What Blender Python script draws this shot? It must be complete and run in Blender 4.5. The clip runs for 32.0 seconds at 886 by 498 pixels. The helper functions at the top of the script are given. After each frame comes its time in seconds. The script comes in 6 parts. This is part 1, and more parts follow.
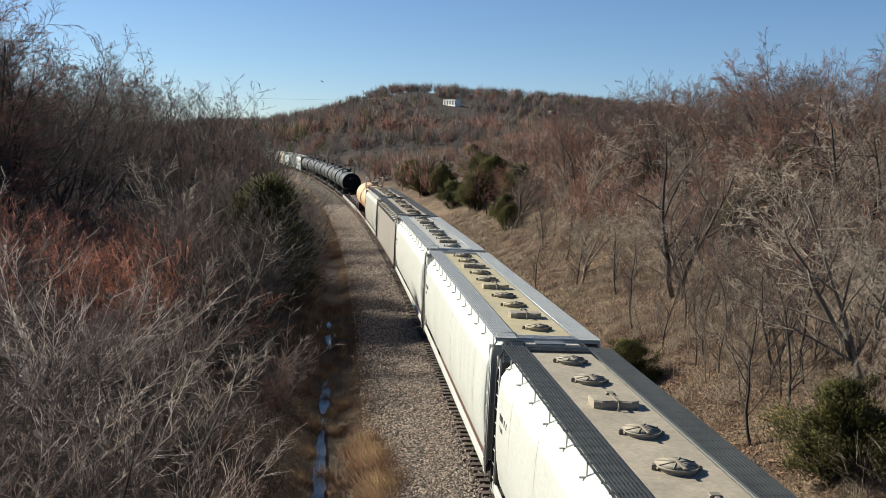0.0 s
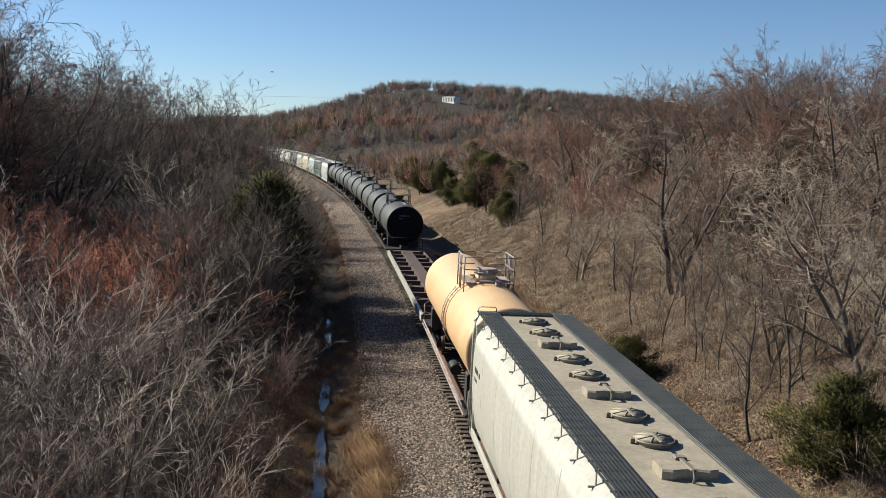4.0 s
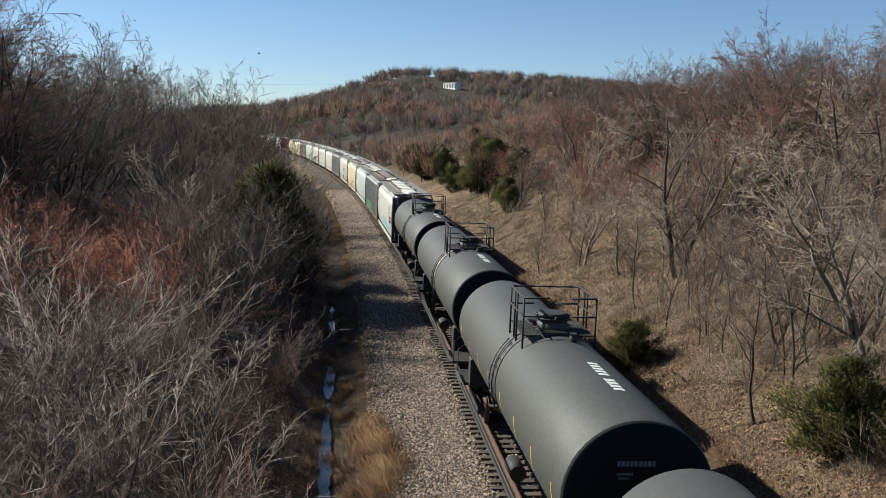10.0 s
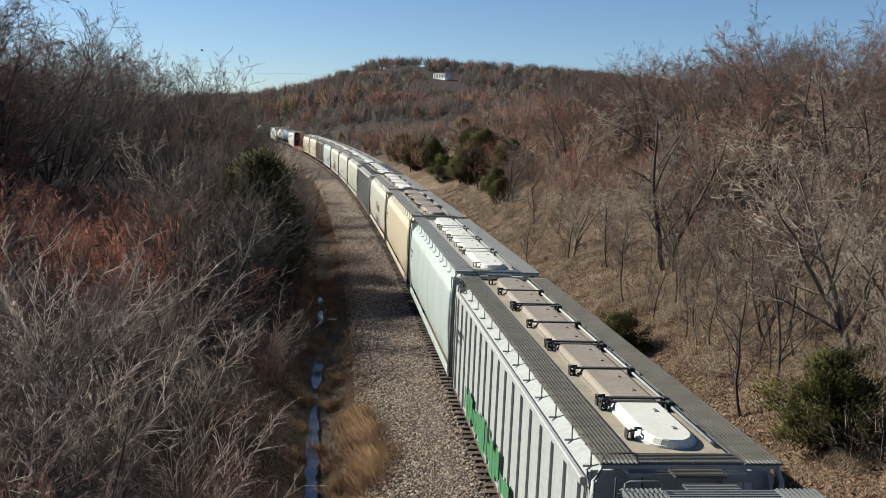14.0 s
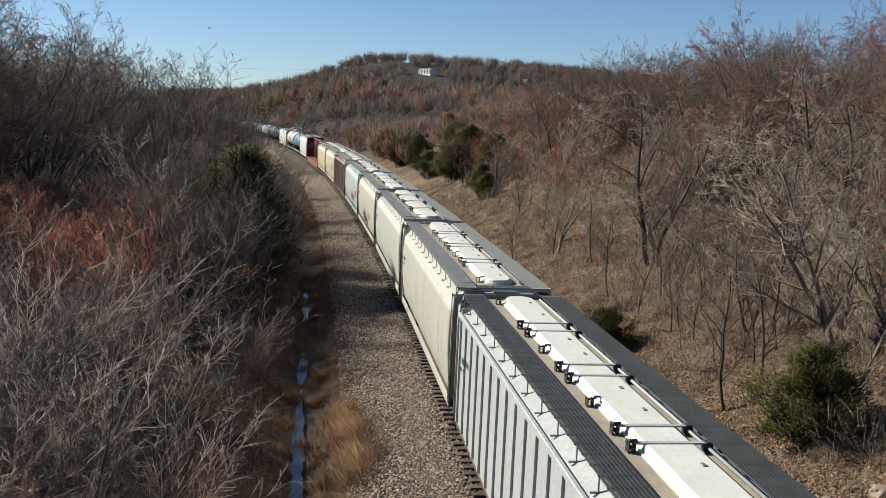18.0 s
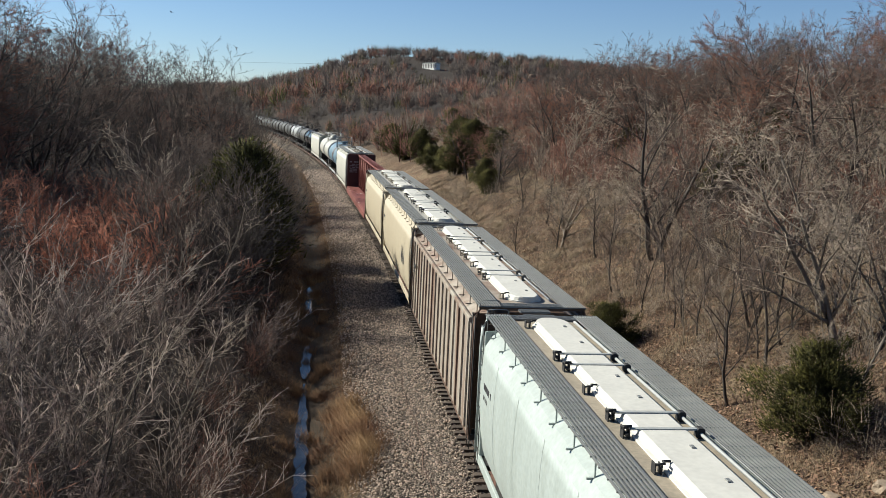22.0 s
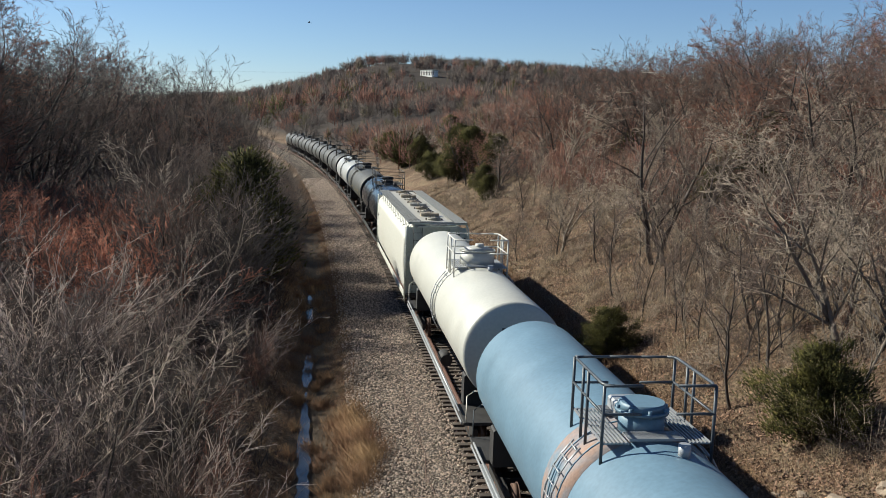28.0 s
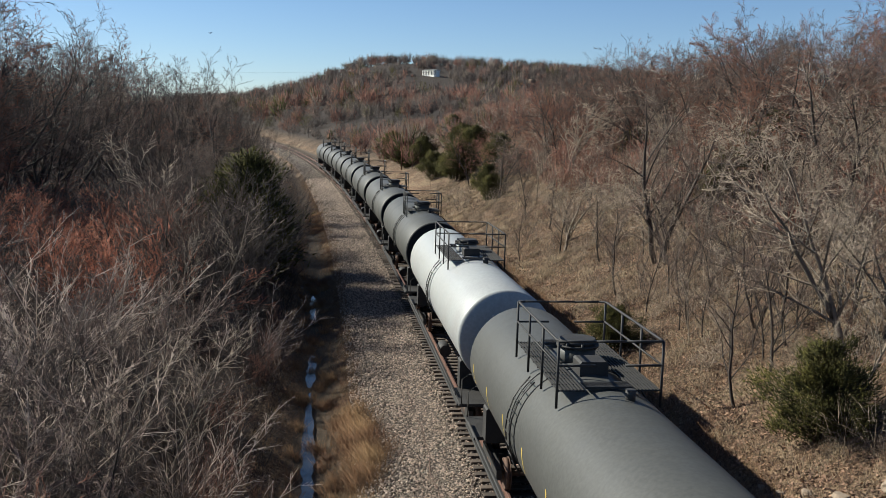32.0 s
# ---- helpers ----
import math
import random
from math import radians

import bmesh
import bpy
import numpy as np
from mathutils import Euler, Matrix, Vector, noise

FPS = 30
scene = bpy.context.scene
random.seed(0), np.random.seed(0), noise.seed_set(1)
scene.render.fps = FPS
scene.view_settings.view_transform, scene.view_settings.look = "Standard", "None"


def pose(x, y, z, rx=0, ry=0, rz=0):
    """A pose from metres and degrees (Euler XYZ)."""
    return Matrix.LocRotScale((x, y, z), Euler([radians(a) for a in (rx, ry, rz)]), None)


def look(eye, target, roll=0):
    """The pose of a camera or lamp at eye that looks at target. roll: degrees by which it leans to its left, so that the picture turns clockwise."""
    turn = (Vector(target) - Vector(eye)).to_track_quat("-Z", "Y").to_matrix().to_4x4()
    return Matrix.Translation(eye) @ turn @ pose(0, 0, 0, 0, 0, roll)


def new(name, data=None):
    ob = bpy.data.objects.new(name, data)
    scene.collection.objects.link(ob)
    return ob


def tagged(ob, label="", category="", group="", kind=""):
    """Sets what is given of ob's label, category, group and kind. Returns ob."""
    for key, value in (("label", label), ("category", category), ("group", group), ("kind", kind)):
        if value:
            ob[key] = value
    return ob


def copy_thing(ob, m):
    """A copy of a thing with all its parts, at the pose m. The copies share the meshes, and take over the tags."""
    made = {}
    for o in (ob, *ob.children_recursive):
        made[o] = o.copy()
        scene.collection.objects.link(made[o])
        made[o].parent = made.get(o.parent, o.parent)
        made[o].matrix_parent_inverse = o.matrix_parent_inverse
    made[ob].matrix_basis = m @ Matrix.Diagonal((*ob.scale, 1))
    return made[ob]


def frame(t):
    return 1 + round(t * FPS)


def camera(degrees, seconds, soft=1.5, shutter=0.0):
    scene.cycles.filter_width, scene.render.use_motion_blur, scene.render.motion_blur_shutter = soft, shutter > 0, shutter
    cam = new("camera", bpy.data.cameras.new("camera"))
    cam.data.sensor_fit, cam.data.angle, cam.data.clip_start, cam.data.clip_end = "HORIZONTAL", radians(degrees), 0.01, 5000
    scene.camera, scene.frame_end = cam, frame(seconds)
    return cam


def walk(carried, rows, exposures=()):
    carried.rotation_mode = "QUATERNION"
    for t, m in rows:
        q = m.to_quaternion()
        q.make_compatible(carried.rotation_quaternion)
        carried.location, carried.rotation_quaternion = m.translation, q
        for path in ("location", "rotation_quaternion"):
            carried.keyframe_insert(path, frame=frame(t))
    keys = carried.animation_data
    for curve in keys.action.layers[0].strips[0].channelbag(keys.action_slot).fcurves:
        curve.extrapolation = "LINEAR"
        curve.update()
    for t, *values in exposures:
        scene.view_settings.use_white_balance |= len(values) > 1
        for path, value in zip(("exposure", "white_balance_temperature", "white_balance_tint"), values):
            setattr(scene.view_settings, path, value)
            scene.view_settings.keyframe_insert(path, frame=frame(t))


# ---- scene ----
# ---- the camera and its walk ----
cam = camera(49.77, 32.0, soft=0.8)
EYE = (0.0, 0.0, 9.71)   # on a road bridge over the line, rail tops at z = 0
walk(cam, [
    (0, pose(*EYE, 83.76, -2.79, 0.53)),
    (0.5, pose(*EYE, 83.87, -2.75, 0.50)),
    (1, pose(*EYE, 83.95, -2.72, 0.47)),
    (1.5, pose(*EYE, 83.97, -2.71, 0.45)),
    (2, pose(*EYE, 83.90, -2.67, 0.46)),
    (2.5, pose(*EYE, 83.86, -2.62, 0.46)),
    (3, pose(*EYE, 83.78, -2.61, 0.49)),
    (3.5, pose(*EYE, 83.66, -2.69, 0.49)),
    (5.5, pose(*EYE, 83.43, -2.36, 0.48)),
    (6, pose(*EYE, 83.23, -2.27, 0.54)),
    (6.5, pose(*EYE, 83.01, -2.17, 0.63)),
    (7, pose(*EYE, 82.88, -2.16, 0.66)),
    (7.5, pose(*EYE, 82.85, -2.20, 0.64)),
    (8, pose(*EYE, 82.83, -2.18, 0.67)),
    (8.5, pose(*EYE, 82.81, -2.10, 0.68)),
    (9, pose(*EYE, 82.81, -2.04, 0.69)),
    (9.5, pose(*EYE, 82.81, -1.99, 0.66)),
    (10, pose(*EYE, 82.79, -1.97, 0.57)),
    (10.5, pose(*EYE, 82.75, -2.02, 0.50)),
    (11, pose(*EYE, 82.69, -2.08, 0.47)),
    (11.5, pose(*EYE, 82.61, -2.13, 0.46)),
    (12, pose(*EYE, 82.52, -2.23, 0.47)),
    (12.5, pose(*EYE, 82.43, -2.33, 0.45)),
    (13, pose(*EYE, 82.34, -2.40, 0.31)),
    (13.5, pose(*EYE, 82.28, -2.46, 0.13)),
    (14, pose(*EYE, 82.25, -2.49, -0.04)),
    (14.5, pose(*EYE, 82.27, -2.48, -0.18)),
    (16.5, pose(*EYE, 82.29, -2.47, -0.72)),
    (17, pose(*EYE, 82.23, -2.48, -0.85)),
    (17.5, pose(*EYE, 82.13, -2.51, -0.92)),
    (18, pose(*EYE, 82.03, -2.54, -0.92)),
    (18.5, pose(*EYE, 81.99, -2.56, -0.93)),
    (19, pose(*EYE, 81.98, -2.55, -1.00)),
    (19.5, pose(*EYE, 81.99, -2.51, -1.08)),
    (20, pose(*EYE, 81.95, -2.53, -1.06)),
    (20.5, pose(*EYE, 81.84, -2.59, -0.93)),
    (21, pose(*EYE, 81.78, -2.63, -0.80)),
    (21.5, pose(*EYE, 81.74, -2.66, -0.71)),
    (22, pose(*EYE, 81.69, -2.65, -0.69)),
    (22.5, pose(*EYE, 81.64, -2.61, -0.73)),
    (23, pose(*EYE, 81.63, -2.57, -0.78)),
    (23.5, pose(*EYE, 81.67, -2.52, -0.81)),
    (24, pose(*EYE, 81.74, -2.43, -0.82)),
    (24.5, pose(*EYE, 81.78, -2.34, -0.82)),
    (25, pose(*EYE, 81.77, -2.27, -0.80)),
    (25.5, pose(*EYE, 81.76, -2.21, -0.77)),
    (27.5, pose(*EYE, 82.05, -2.00, -0.73)),
    (28, pose(*EYE, 82.10, -1.93, -0.78)),
    (28.5, pose(*EYE, 82.16, -1.87, -0.83)),
    (29, pose(*EYE, 82.17, -1.88, -0.83)),
    (29.5, pose(*EYE, 82.14, -1.92, -0.83)),
    (30, pose(*EYE, 82.12, -1.92, -0.83)),
    (30.5, pose(*EYE, 82.12, -1.92, -0.80)),
    (31, pose(*EYE, 82.10, -1.89, -0.71)),
    (31.5, pose(*EYE, 82.09, -1.78, -0.65)),
    (32, pose(*EYE, 82.08, -1.58, -0.65)),
], [(0, 1.04, 5400, 8.5), (12.5, 1.07, 5400, 8.5), (14.5, 0.95, 5400, 8.5), (25.5, 0.95, 5400, 8.5), (28, 1.0, 5400, 8.5), (32, 1.06, 5400, 8.5)])

# ---- world, sun ----
SUN_EL, SUN_AZ = 33.0, -66.0    # azimuth from +y, negative towards -x
world = bpy.data.worlds.new("sky")
scene.world = world
world.use_nodes = True
wn = world.node_tree.nodes
sky = wn.new("ShaderNodeTexSky")
sky.sky_type, sky.sun_disc = "NISHITA", False
sky.sun_elevation, sky.sun_rotation = radians(SUN_EL), radians(SUN_AZ)
sky.altitude, sky.air_density, sky.dust_density, sky.ozone_density = 1200, 0.9, 0.2, 1.2
world.node_tree.links.new(sky.outputs[0], wn["Background"].inputs[0])
wn["Background"].inputs[1].default_value = 0.0435
sun_data = bpy.data.lights.new("sun", "SUN")
sun_data.energy, sun_data.angle, sun_data.color = 5.0, radians(0.53), (1.0, 0.865, 0.63)
sun = new("sun", sun_data)
ce = math.cos(radians(SUN_EL))
TO_SUN = Vector((math.sin(radians(SUN_AZ)) * ce, math.cos(radians(SUN_AZ)) * ce, math.sin(radians(SUN_EL))))
sun.matrix_world = look(TO_SUN * 200, (0, 0, 0))


# ---- materials ----
def material(name, color, rough=0.7, metal=0.0, vary=0.25, scale=3.0, fine=40.0, bump=0.15, tint=None, rand=0.0, streak=False, spec=0.5, gap=0.5):
    """A procedural surface: base colour broken up by a coarse and a fine noise, with fine relief."""
    m = bpy.data.materials.new(name)
    m.use_nodes = True
    nt = m.node_tree
    b = nt.nodes["Principled BSDF"]
    tc = nt.nodes.new("ShaderNodeTexCoord")
    mp = nt.nodes.new("ShaderNodeMapping")
    if streak:
        mp.inputs["Scale"].default_value = (2.5, 2.5, 0.22)
    nt.links.new(tc.outputs["Object"], mp.inputs[0])
    n1 = nt.nodes.new("ShaderNodeTexNoise")
    n1.inputs["Scale"].default_value, n1.inputs["Detail"].default_value = scale, 5
    n2 = nt.nodes.new("ShaderNodeTexNoise")
    n2.inputs["Scale"].default_value, n2.inputs["Detail"].default_value = fine, 3
    nt.links.new(mp.outputs[0], n1.inputs[0])
    nt.links.new(tc.outputs["Object"], n2.inputs[0])
    tint = tint or tuple(c * (1 - vary) for c in color)
    ramp = nt.nodes.new("ShaderNodeValToRGB")
    ramp.color_ramp.elements[0].position, ramp.color_ramp.elements[1].position = gap - 0.16, gap + 0.16
    ramp.color_ramp.elements[0].color, ramp.color_ramp.elements[1].color = (*tint, 1), (*color, 1)
    nt.links.new(n1.outputs[0], ramp.inputs[0])
    mix = nt.nodes.new("ShaderNodeMix")
    mix.data_type, mix.blend_type = "RGBA", "MULTIPLY"
    mix.inputs["Factor"].default_value = min(1.0, vary * 2.2)
    nt.links.new(ramp.outputs[0], mix.inputs["A"])
    r2 = nt.nodes.new("ShaderNodeValToRGB")
    r2.color_ramp.elements[0].position, r2.color_ramp.elements[1].position = 0.3, 0.7
    r2.color_ramp.elements[0].color, r2.color_ramp.elements[1].color = (0.55, 0.55, 0.55, 1), (1.2, 1.2, 1.2, 1)
    nt.links.new(n2.outputs[0], r2.inputs[0])
    nt.links.new(r2.outputs[0], mix.inputs["B"])
    last = mix.outputs["Result"]
    if rand:
        oi = nt.nodes.new("ShaderNodeObjectInfo")
        mr = nt.nodes.new("ShaderNodeMapRange")
        mr.inputs["To Min"].default_value, mr.inputs["To Max"].default_value = 1 - rand, 1 + rand
        nt.links.new(oi.outputs["Random"], mr.inputs[0])
        hv = nt.nodes.new("ShaderNodeHueSaturation")
        nt.links.new(mr.outputs[0], hv.inputs["Value"])
        nt.links.new(last, hv.inputs["Color"])
        last = hv.outputs[0]
    nt.links.new(last, b.inputs["Base Color"])
    rr = nt.nodes.new("ShaderNodeMapRange")
    rr.inputs["To Min"].default_value, rr.inputs["To Max"].default_value = max(0.05, rough - 0.12), min(1, rough + 0.12)
    nt.links.new(n1.outputs[0], rr.inputs[0])
    nt.links.new(rr.outputs[0], b.inputs["Roughness"])
    b.inputs["Metallic"].default_value = metal
    b.inputs["Specular IOR Level"].default_value = spec
    if bump:
        bp = nt.nodes.new("ShaderNodeBump")
        bp.inputs["Strength"].default_value, bp.inputs["Distance"].default_value = bump, 0.02
        nt.links.new(n2.outputs[0], bp.inputs["Height"])
        nt.links.new(bp.outputs[0], b.inputs["Normal"])
    return m


def island_vary(m, amount):
    """Lets each loose piece of a joined mesh differ in brightness."""
    nt = m.node_tree
    b = nt.nodes["Principled BSDF"]
    src = b.inputs["Base Color"].links[0].from_socket
    ge = nt.nodes.new("ShaderNodeNewGeometry")
    mr = nt.nodes.new("ShaderNodeMapRange")
    mr.inputs["To Min"].default_value, mr.inputs["To Max"].default_value = 1 - amount, 1 + amount
    hv = nt.nodes.new("ShaderNodeHueSaturation")
    nt.links.new(ge.outputs["Random Per Island"], mr.inputs[0])
    nt.links.new(mr.outputs[0], hv.inputs["Value"])
    nt.links.new(src, hv.inputs["Color"])
    nt.links.new(hv.outputs[0], b.inputs["Base Color"])
    return m


WHITE = material("white_paint", (0.502, 0.494, 0.441), 0.5, vary=0.10, scale=1.2, fine=9, bump=0.03, tint=(0.467, 0.456, 0.4), streak=True)
DINGY = material("dingy_white_paint", (0.38, 0.372, 0.334), 0.55, vary=0.14, scale=1.3, fine=9, bump=0.03, tint=(0.345, 0.333, 0.294), streak=True)
CREAM = material("cream_paint", (0.418, 0.361, 0.258), 0.55, vary=0.12, scale=1.2, fine=9, bump=0.03, tint=(0.383, 0.326, 0.229), streak=True)
IVORY = material("ivory_paint", (0.38, 0.361, 0.308), 0.55, vary=0.14, scale=1.3, fine=9, bump=0.03, tint=(0.342, 0.319, 0.267), streak=True)
PALE_GREEN = material("pale_green_white_paint", (0.357, 0.395, 0.372), 0.5, vary=0.12, scale=1.2, fine=9, bump=0.03, tint=(0.328, 0.363, 0.337), streak=True)
TAUPE = material("taupe_paint", (0.274, 0.243, 0.205), 0.6, vary=0.15, scale=1.3, fine=9, bump=0.03, tint=(0.251, 0.22, 0.185), streak=True)
LIGHT_GREY = material("light_grey_paint", (0.342, 0.35, 0.334), 0.6, vary=0.15, scale=1.3, fine=9, bump=0.03, tint=(0.31, 0.312, 0.297), streak=True)
RUST_BROWN = material("rusty_brown_paint", (0.150, 0.082, 0.052), 0.8, vary=0.22, scale=0.45, fine=14, bump=0.1, tint=(0.33, 0.295, 0.24), streak=True)
BOARD_GREY = material("galvanised_grating", (0.185, 0.187, 0.182), 0.55, 0.15, vary=0.15, scale=2, fine=30, bump=0.05)
BOARD_DARK = material("black_grating", (0.0418, 0.0441, 0.0456), 0.55, 0.2, vary=0.2, scale=2, fine=30, bump=0.05)
BOARD_BROWN = material("dusty_brown_grating", (0.115, 0.105, 0.088), 0.6, 0.2, vary=0.2, scale=2, fine=30, bump=0.05)
BOARD_SILVER = material("silver_grating", (0.35, 0.357, 0.365), 0.45, 0.4, vary=0.12, scale=2, fine=30, bump=0.05)
ROOF_TAN = material("tan_roof_paint", (0.38, 0.319, 0.19), 0.65, vary=0.15, scale=1.8, fine=12, bump=0.05)
ROOF_DUST = material("dusty_roof_paint", (0.31, 0.262, 0.19), 0.7, vary=0.2, scale=1.8, fine=12, bump=0.05)
HATCH_WHITE = material("white_fibreglass_hatch", (0.56, 0.54, 0.48), 0.62, vary=0.08, scale=2.2, fine=10, bump=0.03)
HATCH_BROWN = material("weathered_tan_hatch", (0.258, 0.213, 0.167), 0.6, vary=0.15, scale=2.2, fine=10, bump=0.03)
STEEL_DARK = material("grimy_dark_steel", (0.0342, 0.0319, 0.0304), 0.7, 0.2, vary=0.3, scale=4, fine=40, bump=0.15)
STEEL_RUST = material("rusty_steel", (0.114, 0.0646, 0.0418), 0.8, 0.1, vary=0.3, scale=5, fine=40, bump=0.2)
CLAMP = material("dull_brown_clamp_steel", (0.22, 0.185, 0.14), 0.7, 0.2, vary=0.25, scale=5, fine=40, bump=0.1)
CREAM_STAIN = material("dried_cream_spill", (0.30, 0.26, 0.20), 0.7, vary=0.2, scale=2.2, fine=14, bump=0.03, tint=(0.08, 0.075, 0.065))
# slate grey for one hopper's ends, with their shade put into the colour
END_SHADE_SLATE = material("shaded_slate_end_paint", (0.10, 0.112, 0.130), 0.65, vary=0.15, scale=2, fine=14, bump=0.05)
BLUE_STAIN = material("rust_patched_blue_paint", (0.27, 0.17, 0.12), 0.65, vary=0.2, scale=1.5, fine=16, bump=0.04, tint=(0.118, 0.18, 0.235))
# slate rail paint, darkened to carry the shadow side of the pipes
RAIL_SHADE_SLATE = material("shade_dark_rail_paint", (0.07, 0.08, 0.09), 0.45, vary=0.3, scale=6, fine=30, bump=0.05)
END_GREY = material("dark_grey_end_paint", (0.129, 0.137, 0.152), 0.65, vary=0.18, scale=2, fine=14, bump=0.05)
# near-black copy of the tank paint: the ends' shade put into its colour
HEAD_SHADE_BLACK = material("shade_dark_tank_head", (0.008, 0.009, 0.011), 0.7, spec=0.12, vary=0.15, scale=0.8, fine=12, bump=0.02)
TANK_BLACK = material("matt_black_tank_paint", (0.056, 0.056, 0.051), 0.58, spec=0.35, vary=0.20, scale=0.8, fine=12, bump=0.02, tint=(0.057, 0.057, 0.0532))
TANK_GLOSS = material("glossy_black_tank_paint", (0.020, 0.022, 0.026), 0.2, vary=0.15, scale=0.8, fine=12, bump=0.01)
TANK_WHITE = material("white_tank_paint", (0.426, 0.418, 0.372), 0.45, vary=0.07, scale=0.8, fine=10, bump=0.02)
TANK_SILVER = material("pale_grey_tank_paint", (0.304, 0.312, 0.304), 0.45, vary=0.12, scale=0.8, fine=10, bump=0.02, tint=(0.304, 0.304, 0.296))
TANK_BLUE = material("pale_blue_tank_paint", (0.115, 0.185, 0.245), 0.5, vary=0.12, scale=0.8, fine=10, bump=0.02)
TANK_ORANGE = material("pale_orange_tank_paint", (0.547, 0.357, 0.182), 0.5, vary=0.10, scale=0.8, fine=10, bump=0.02)
RUST_STAIN = material("rust_stained_band", (0.274, 0.167, 0.122), 0.7, vary=0.25, scale=2.5, fine=16, bump=0.05, tint=(0.319, 0.304, 0.289))
OXIDE_RED = material("oxide_red_paint", (0.198, 0.0532, 0.038), 0.65, vary=0.18, scale=1.6, fine=12, bump=0.05)
OXIDE_DARK = material("dark_oxide_red_paint", (0.0646, 0.0228, 0.0198), 0.65, vary=0.2, scale=1.6, fine=12, bump=0.05)
FRAME_BROWN = material("brown_frame_paint", (0.088, 0.055, 0.042), 0.75, vary=0.22, scale=2.2, fine=14, bump=0.08)
MARK_WHITE = material("white_lettering", (0.57, 0.57, 0.547), 0.6, vary=0.05)
MARK_DARK = material("dark_lettering", (0.0304, 0.0304, 0.0342), 0.6, vary=0.05)
MARK_YELLOW = material("yellow_marking", (0.532, 0.395, 0.0608), 0.6, vary=0.08)
MARK_RED = material("red_marking", (0.456, 0.0912, 0.0608), 0.6, vary=0.08)
MARK_GREEN = material("green_spray_paint", (0.06, 0.19, 0.075), 0.6, vary=0.2, scale=4)
MARK_BLUE = material("pale_blue_spray_paint", (0.228, 0.418, 0.502), 0.6, vary=0.2, scale=4)
MARK_ORANGE = material("orange_spray_paint", (0.532, 0.213, 0.076), 0.6, vary=0.2, scale=4)
MARK_SLATE = material("slate_blue_spray_paint", (0.075, 0.10, 0.135), 0.6, vary=0.2, scale=4)

RAIL = material("rusty_rail_steel", (0.129, 0.0646, 0.0456), 0.65, 0.3, vary=0.2, scale=3, fine=30, bump=0.1)
TIE = material("weathered_tie_timber", (0.0874, 0.0646, 0.0471), 0.9, vary=0.3, scale=6, fine=30, bump=0.3, rand=0.35)
STONE = island_vary(material("ballast_stone", (0.315, 0.245, 0.192), 0.9, vary=0.2, scale=5, fine=30, bump=0.2), 0.75)
ROCK = material("sandstone_boulder", (0.274, 0.213, 0.152), 0.9, vary=0.25, scale=2.5, fine=18, bump=0.4)
BARK = material("grey_brown_bark", (0.058, 0.045, 0.036), 0.9, vary=0.3, scale=5, fine=50, bump=0.3, rand=0.25)
TWIG_GREY = material("grey_brown_twigs", (0.128, 0.088, 0.067), 0.85, vary=0.2, scale=2, fine=20, bump=0.0, rand=0.25)
TWIG_PALE = material("pale_tan_twigs", (0.35, 0.28, 0.21), 0.8, vary=0.2, scale=2, fine=20, bump=0.0, rand=0.2)
FAR_GREY = island_vary(material("distant_grey_twigs", (0.062, 0.046, 0.040), 0.9, vary=0.2, scale=0.05, fine=2, bump=0.0), 0.6)
FAR_RED = island_vary(material("distant_reddish_twigs", (0.145, 0.062, 0.040), 0.9, vary=0.2, scale=0.05, fine=2, bump=0.0), 0.6)
FAR_PALE = island_vary(material("distant_pale_twigs", (0.125, 0.096, 0.074), 0.9, vary=0.2, scale=0.05, fine=2, bump=0.0), 0.6)
TWIG_BRIGHT = material("pale_grey_tan_whips", (0.45, 0.355, 0.288), 0.75, vary=0.2, scale=2, fine=20, bump=0.0, rand=0.2)
TWIG_RED = material("reddish_brown_twigs", (0.20, 0.085, 0.050), 0.85, vary=0.2, scale=2, fine=20, bump=0.0, rand=0.2)
TWIG_MAUVE = material("mauve_brown_twigs", (0.125, 0.085, 0.070), 0.85, vary=0.2, scale=2, fine=20, bump=0.0, rand=0.3)
BARK_PALE = material("pale_grey_bark", (0.21, 0.17, 0.13), 0.9, vary=0.3, scale=5, fine=50, bump=0.3, rand=0.25)
TWIG_BROWN = material("dark_brown_twigs", (0.072, 0.052, 0.042), 0.85, vary=0.2, scale=2, fine=20, bump=0.0, rand=0.25)
TWIG_RUST = material("rust_red_twigs", (0.38, 0.14, 0.075), 0.85, vary=0.2, scale=2, fine=20, bump=0.0, rand=0.2)
# brown twigs with the shade inside and under the brush in their colour
BRUSH_SHADE_DARK = island_vary(material("shade_dark_underbrush", (0.050, 0.037, 0.030), 0.9, vary=0.2, scale=0.4, fine=6, bump=0.0, tint=(0.05, 0.032, 0.024)), 0.4)
FAR_TAN = island_vary(material("pale_slope_twigs", (0.28, 0.222, 0.162), 0.85, vary=0.2, scale=0.4, fine=6, bump=0.0, tint=(0.15, 0.105, 0.075)), 0.45)
HOUSE_WHITE = material("white_house_paint", (0.75, 0.74, 0.70), 0.6, vary=0.06, scale=0.5, fine=6, bump=0.03)
CEDAR = island_vary(material("cedar_foliage", (0.074, 0.066, 0.014), 0.9, vary=0.3, scale=1.6, fine=20, bump=0.0, tint=(0.030, 0.030, 0.008), spec=0.2), 0.6)
GRASS = island_vary(material("dry_grass", (0.19, 0.118, 0.0547), 0.85, vary=0.2, scale=0.6, fine=8, bump=0.0, tint=(0.114, 0.0532, 0.0243)), 0.35)
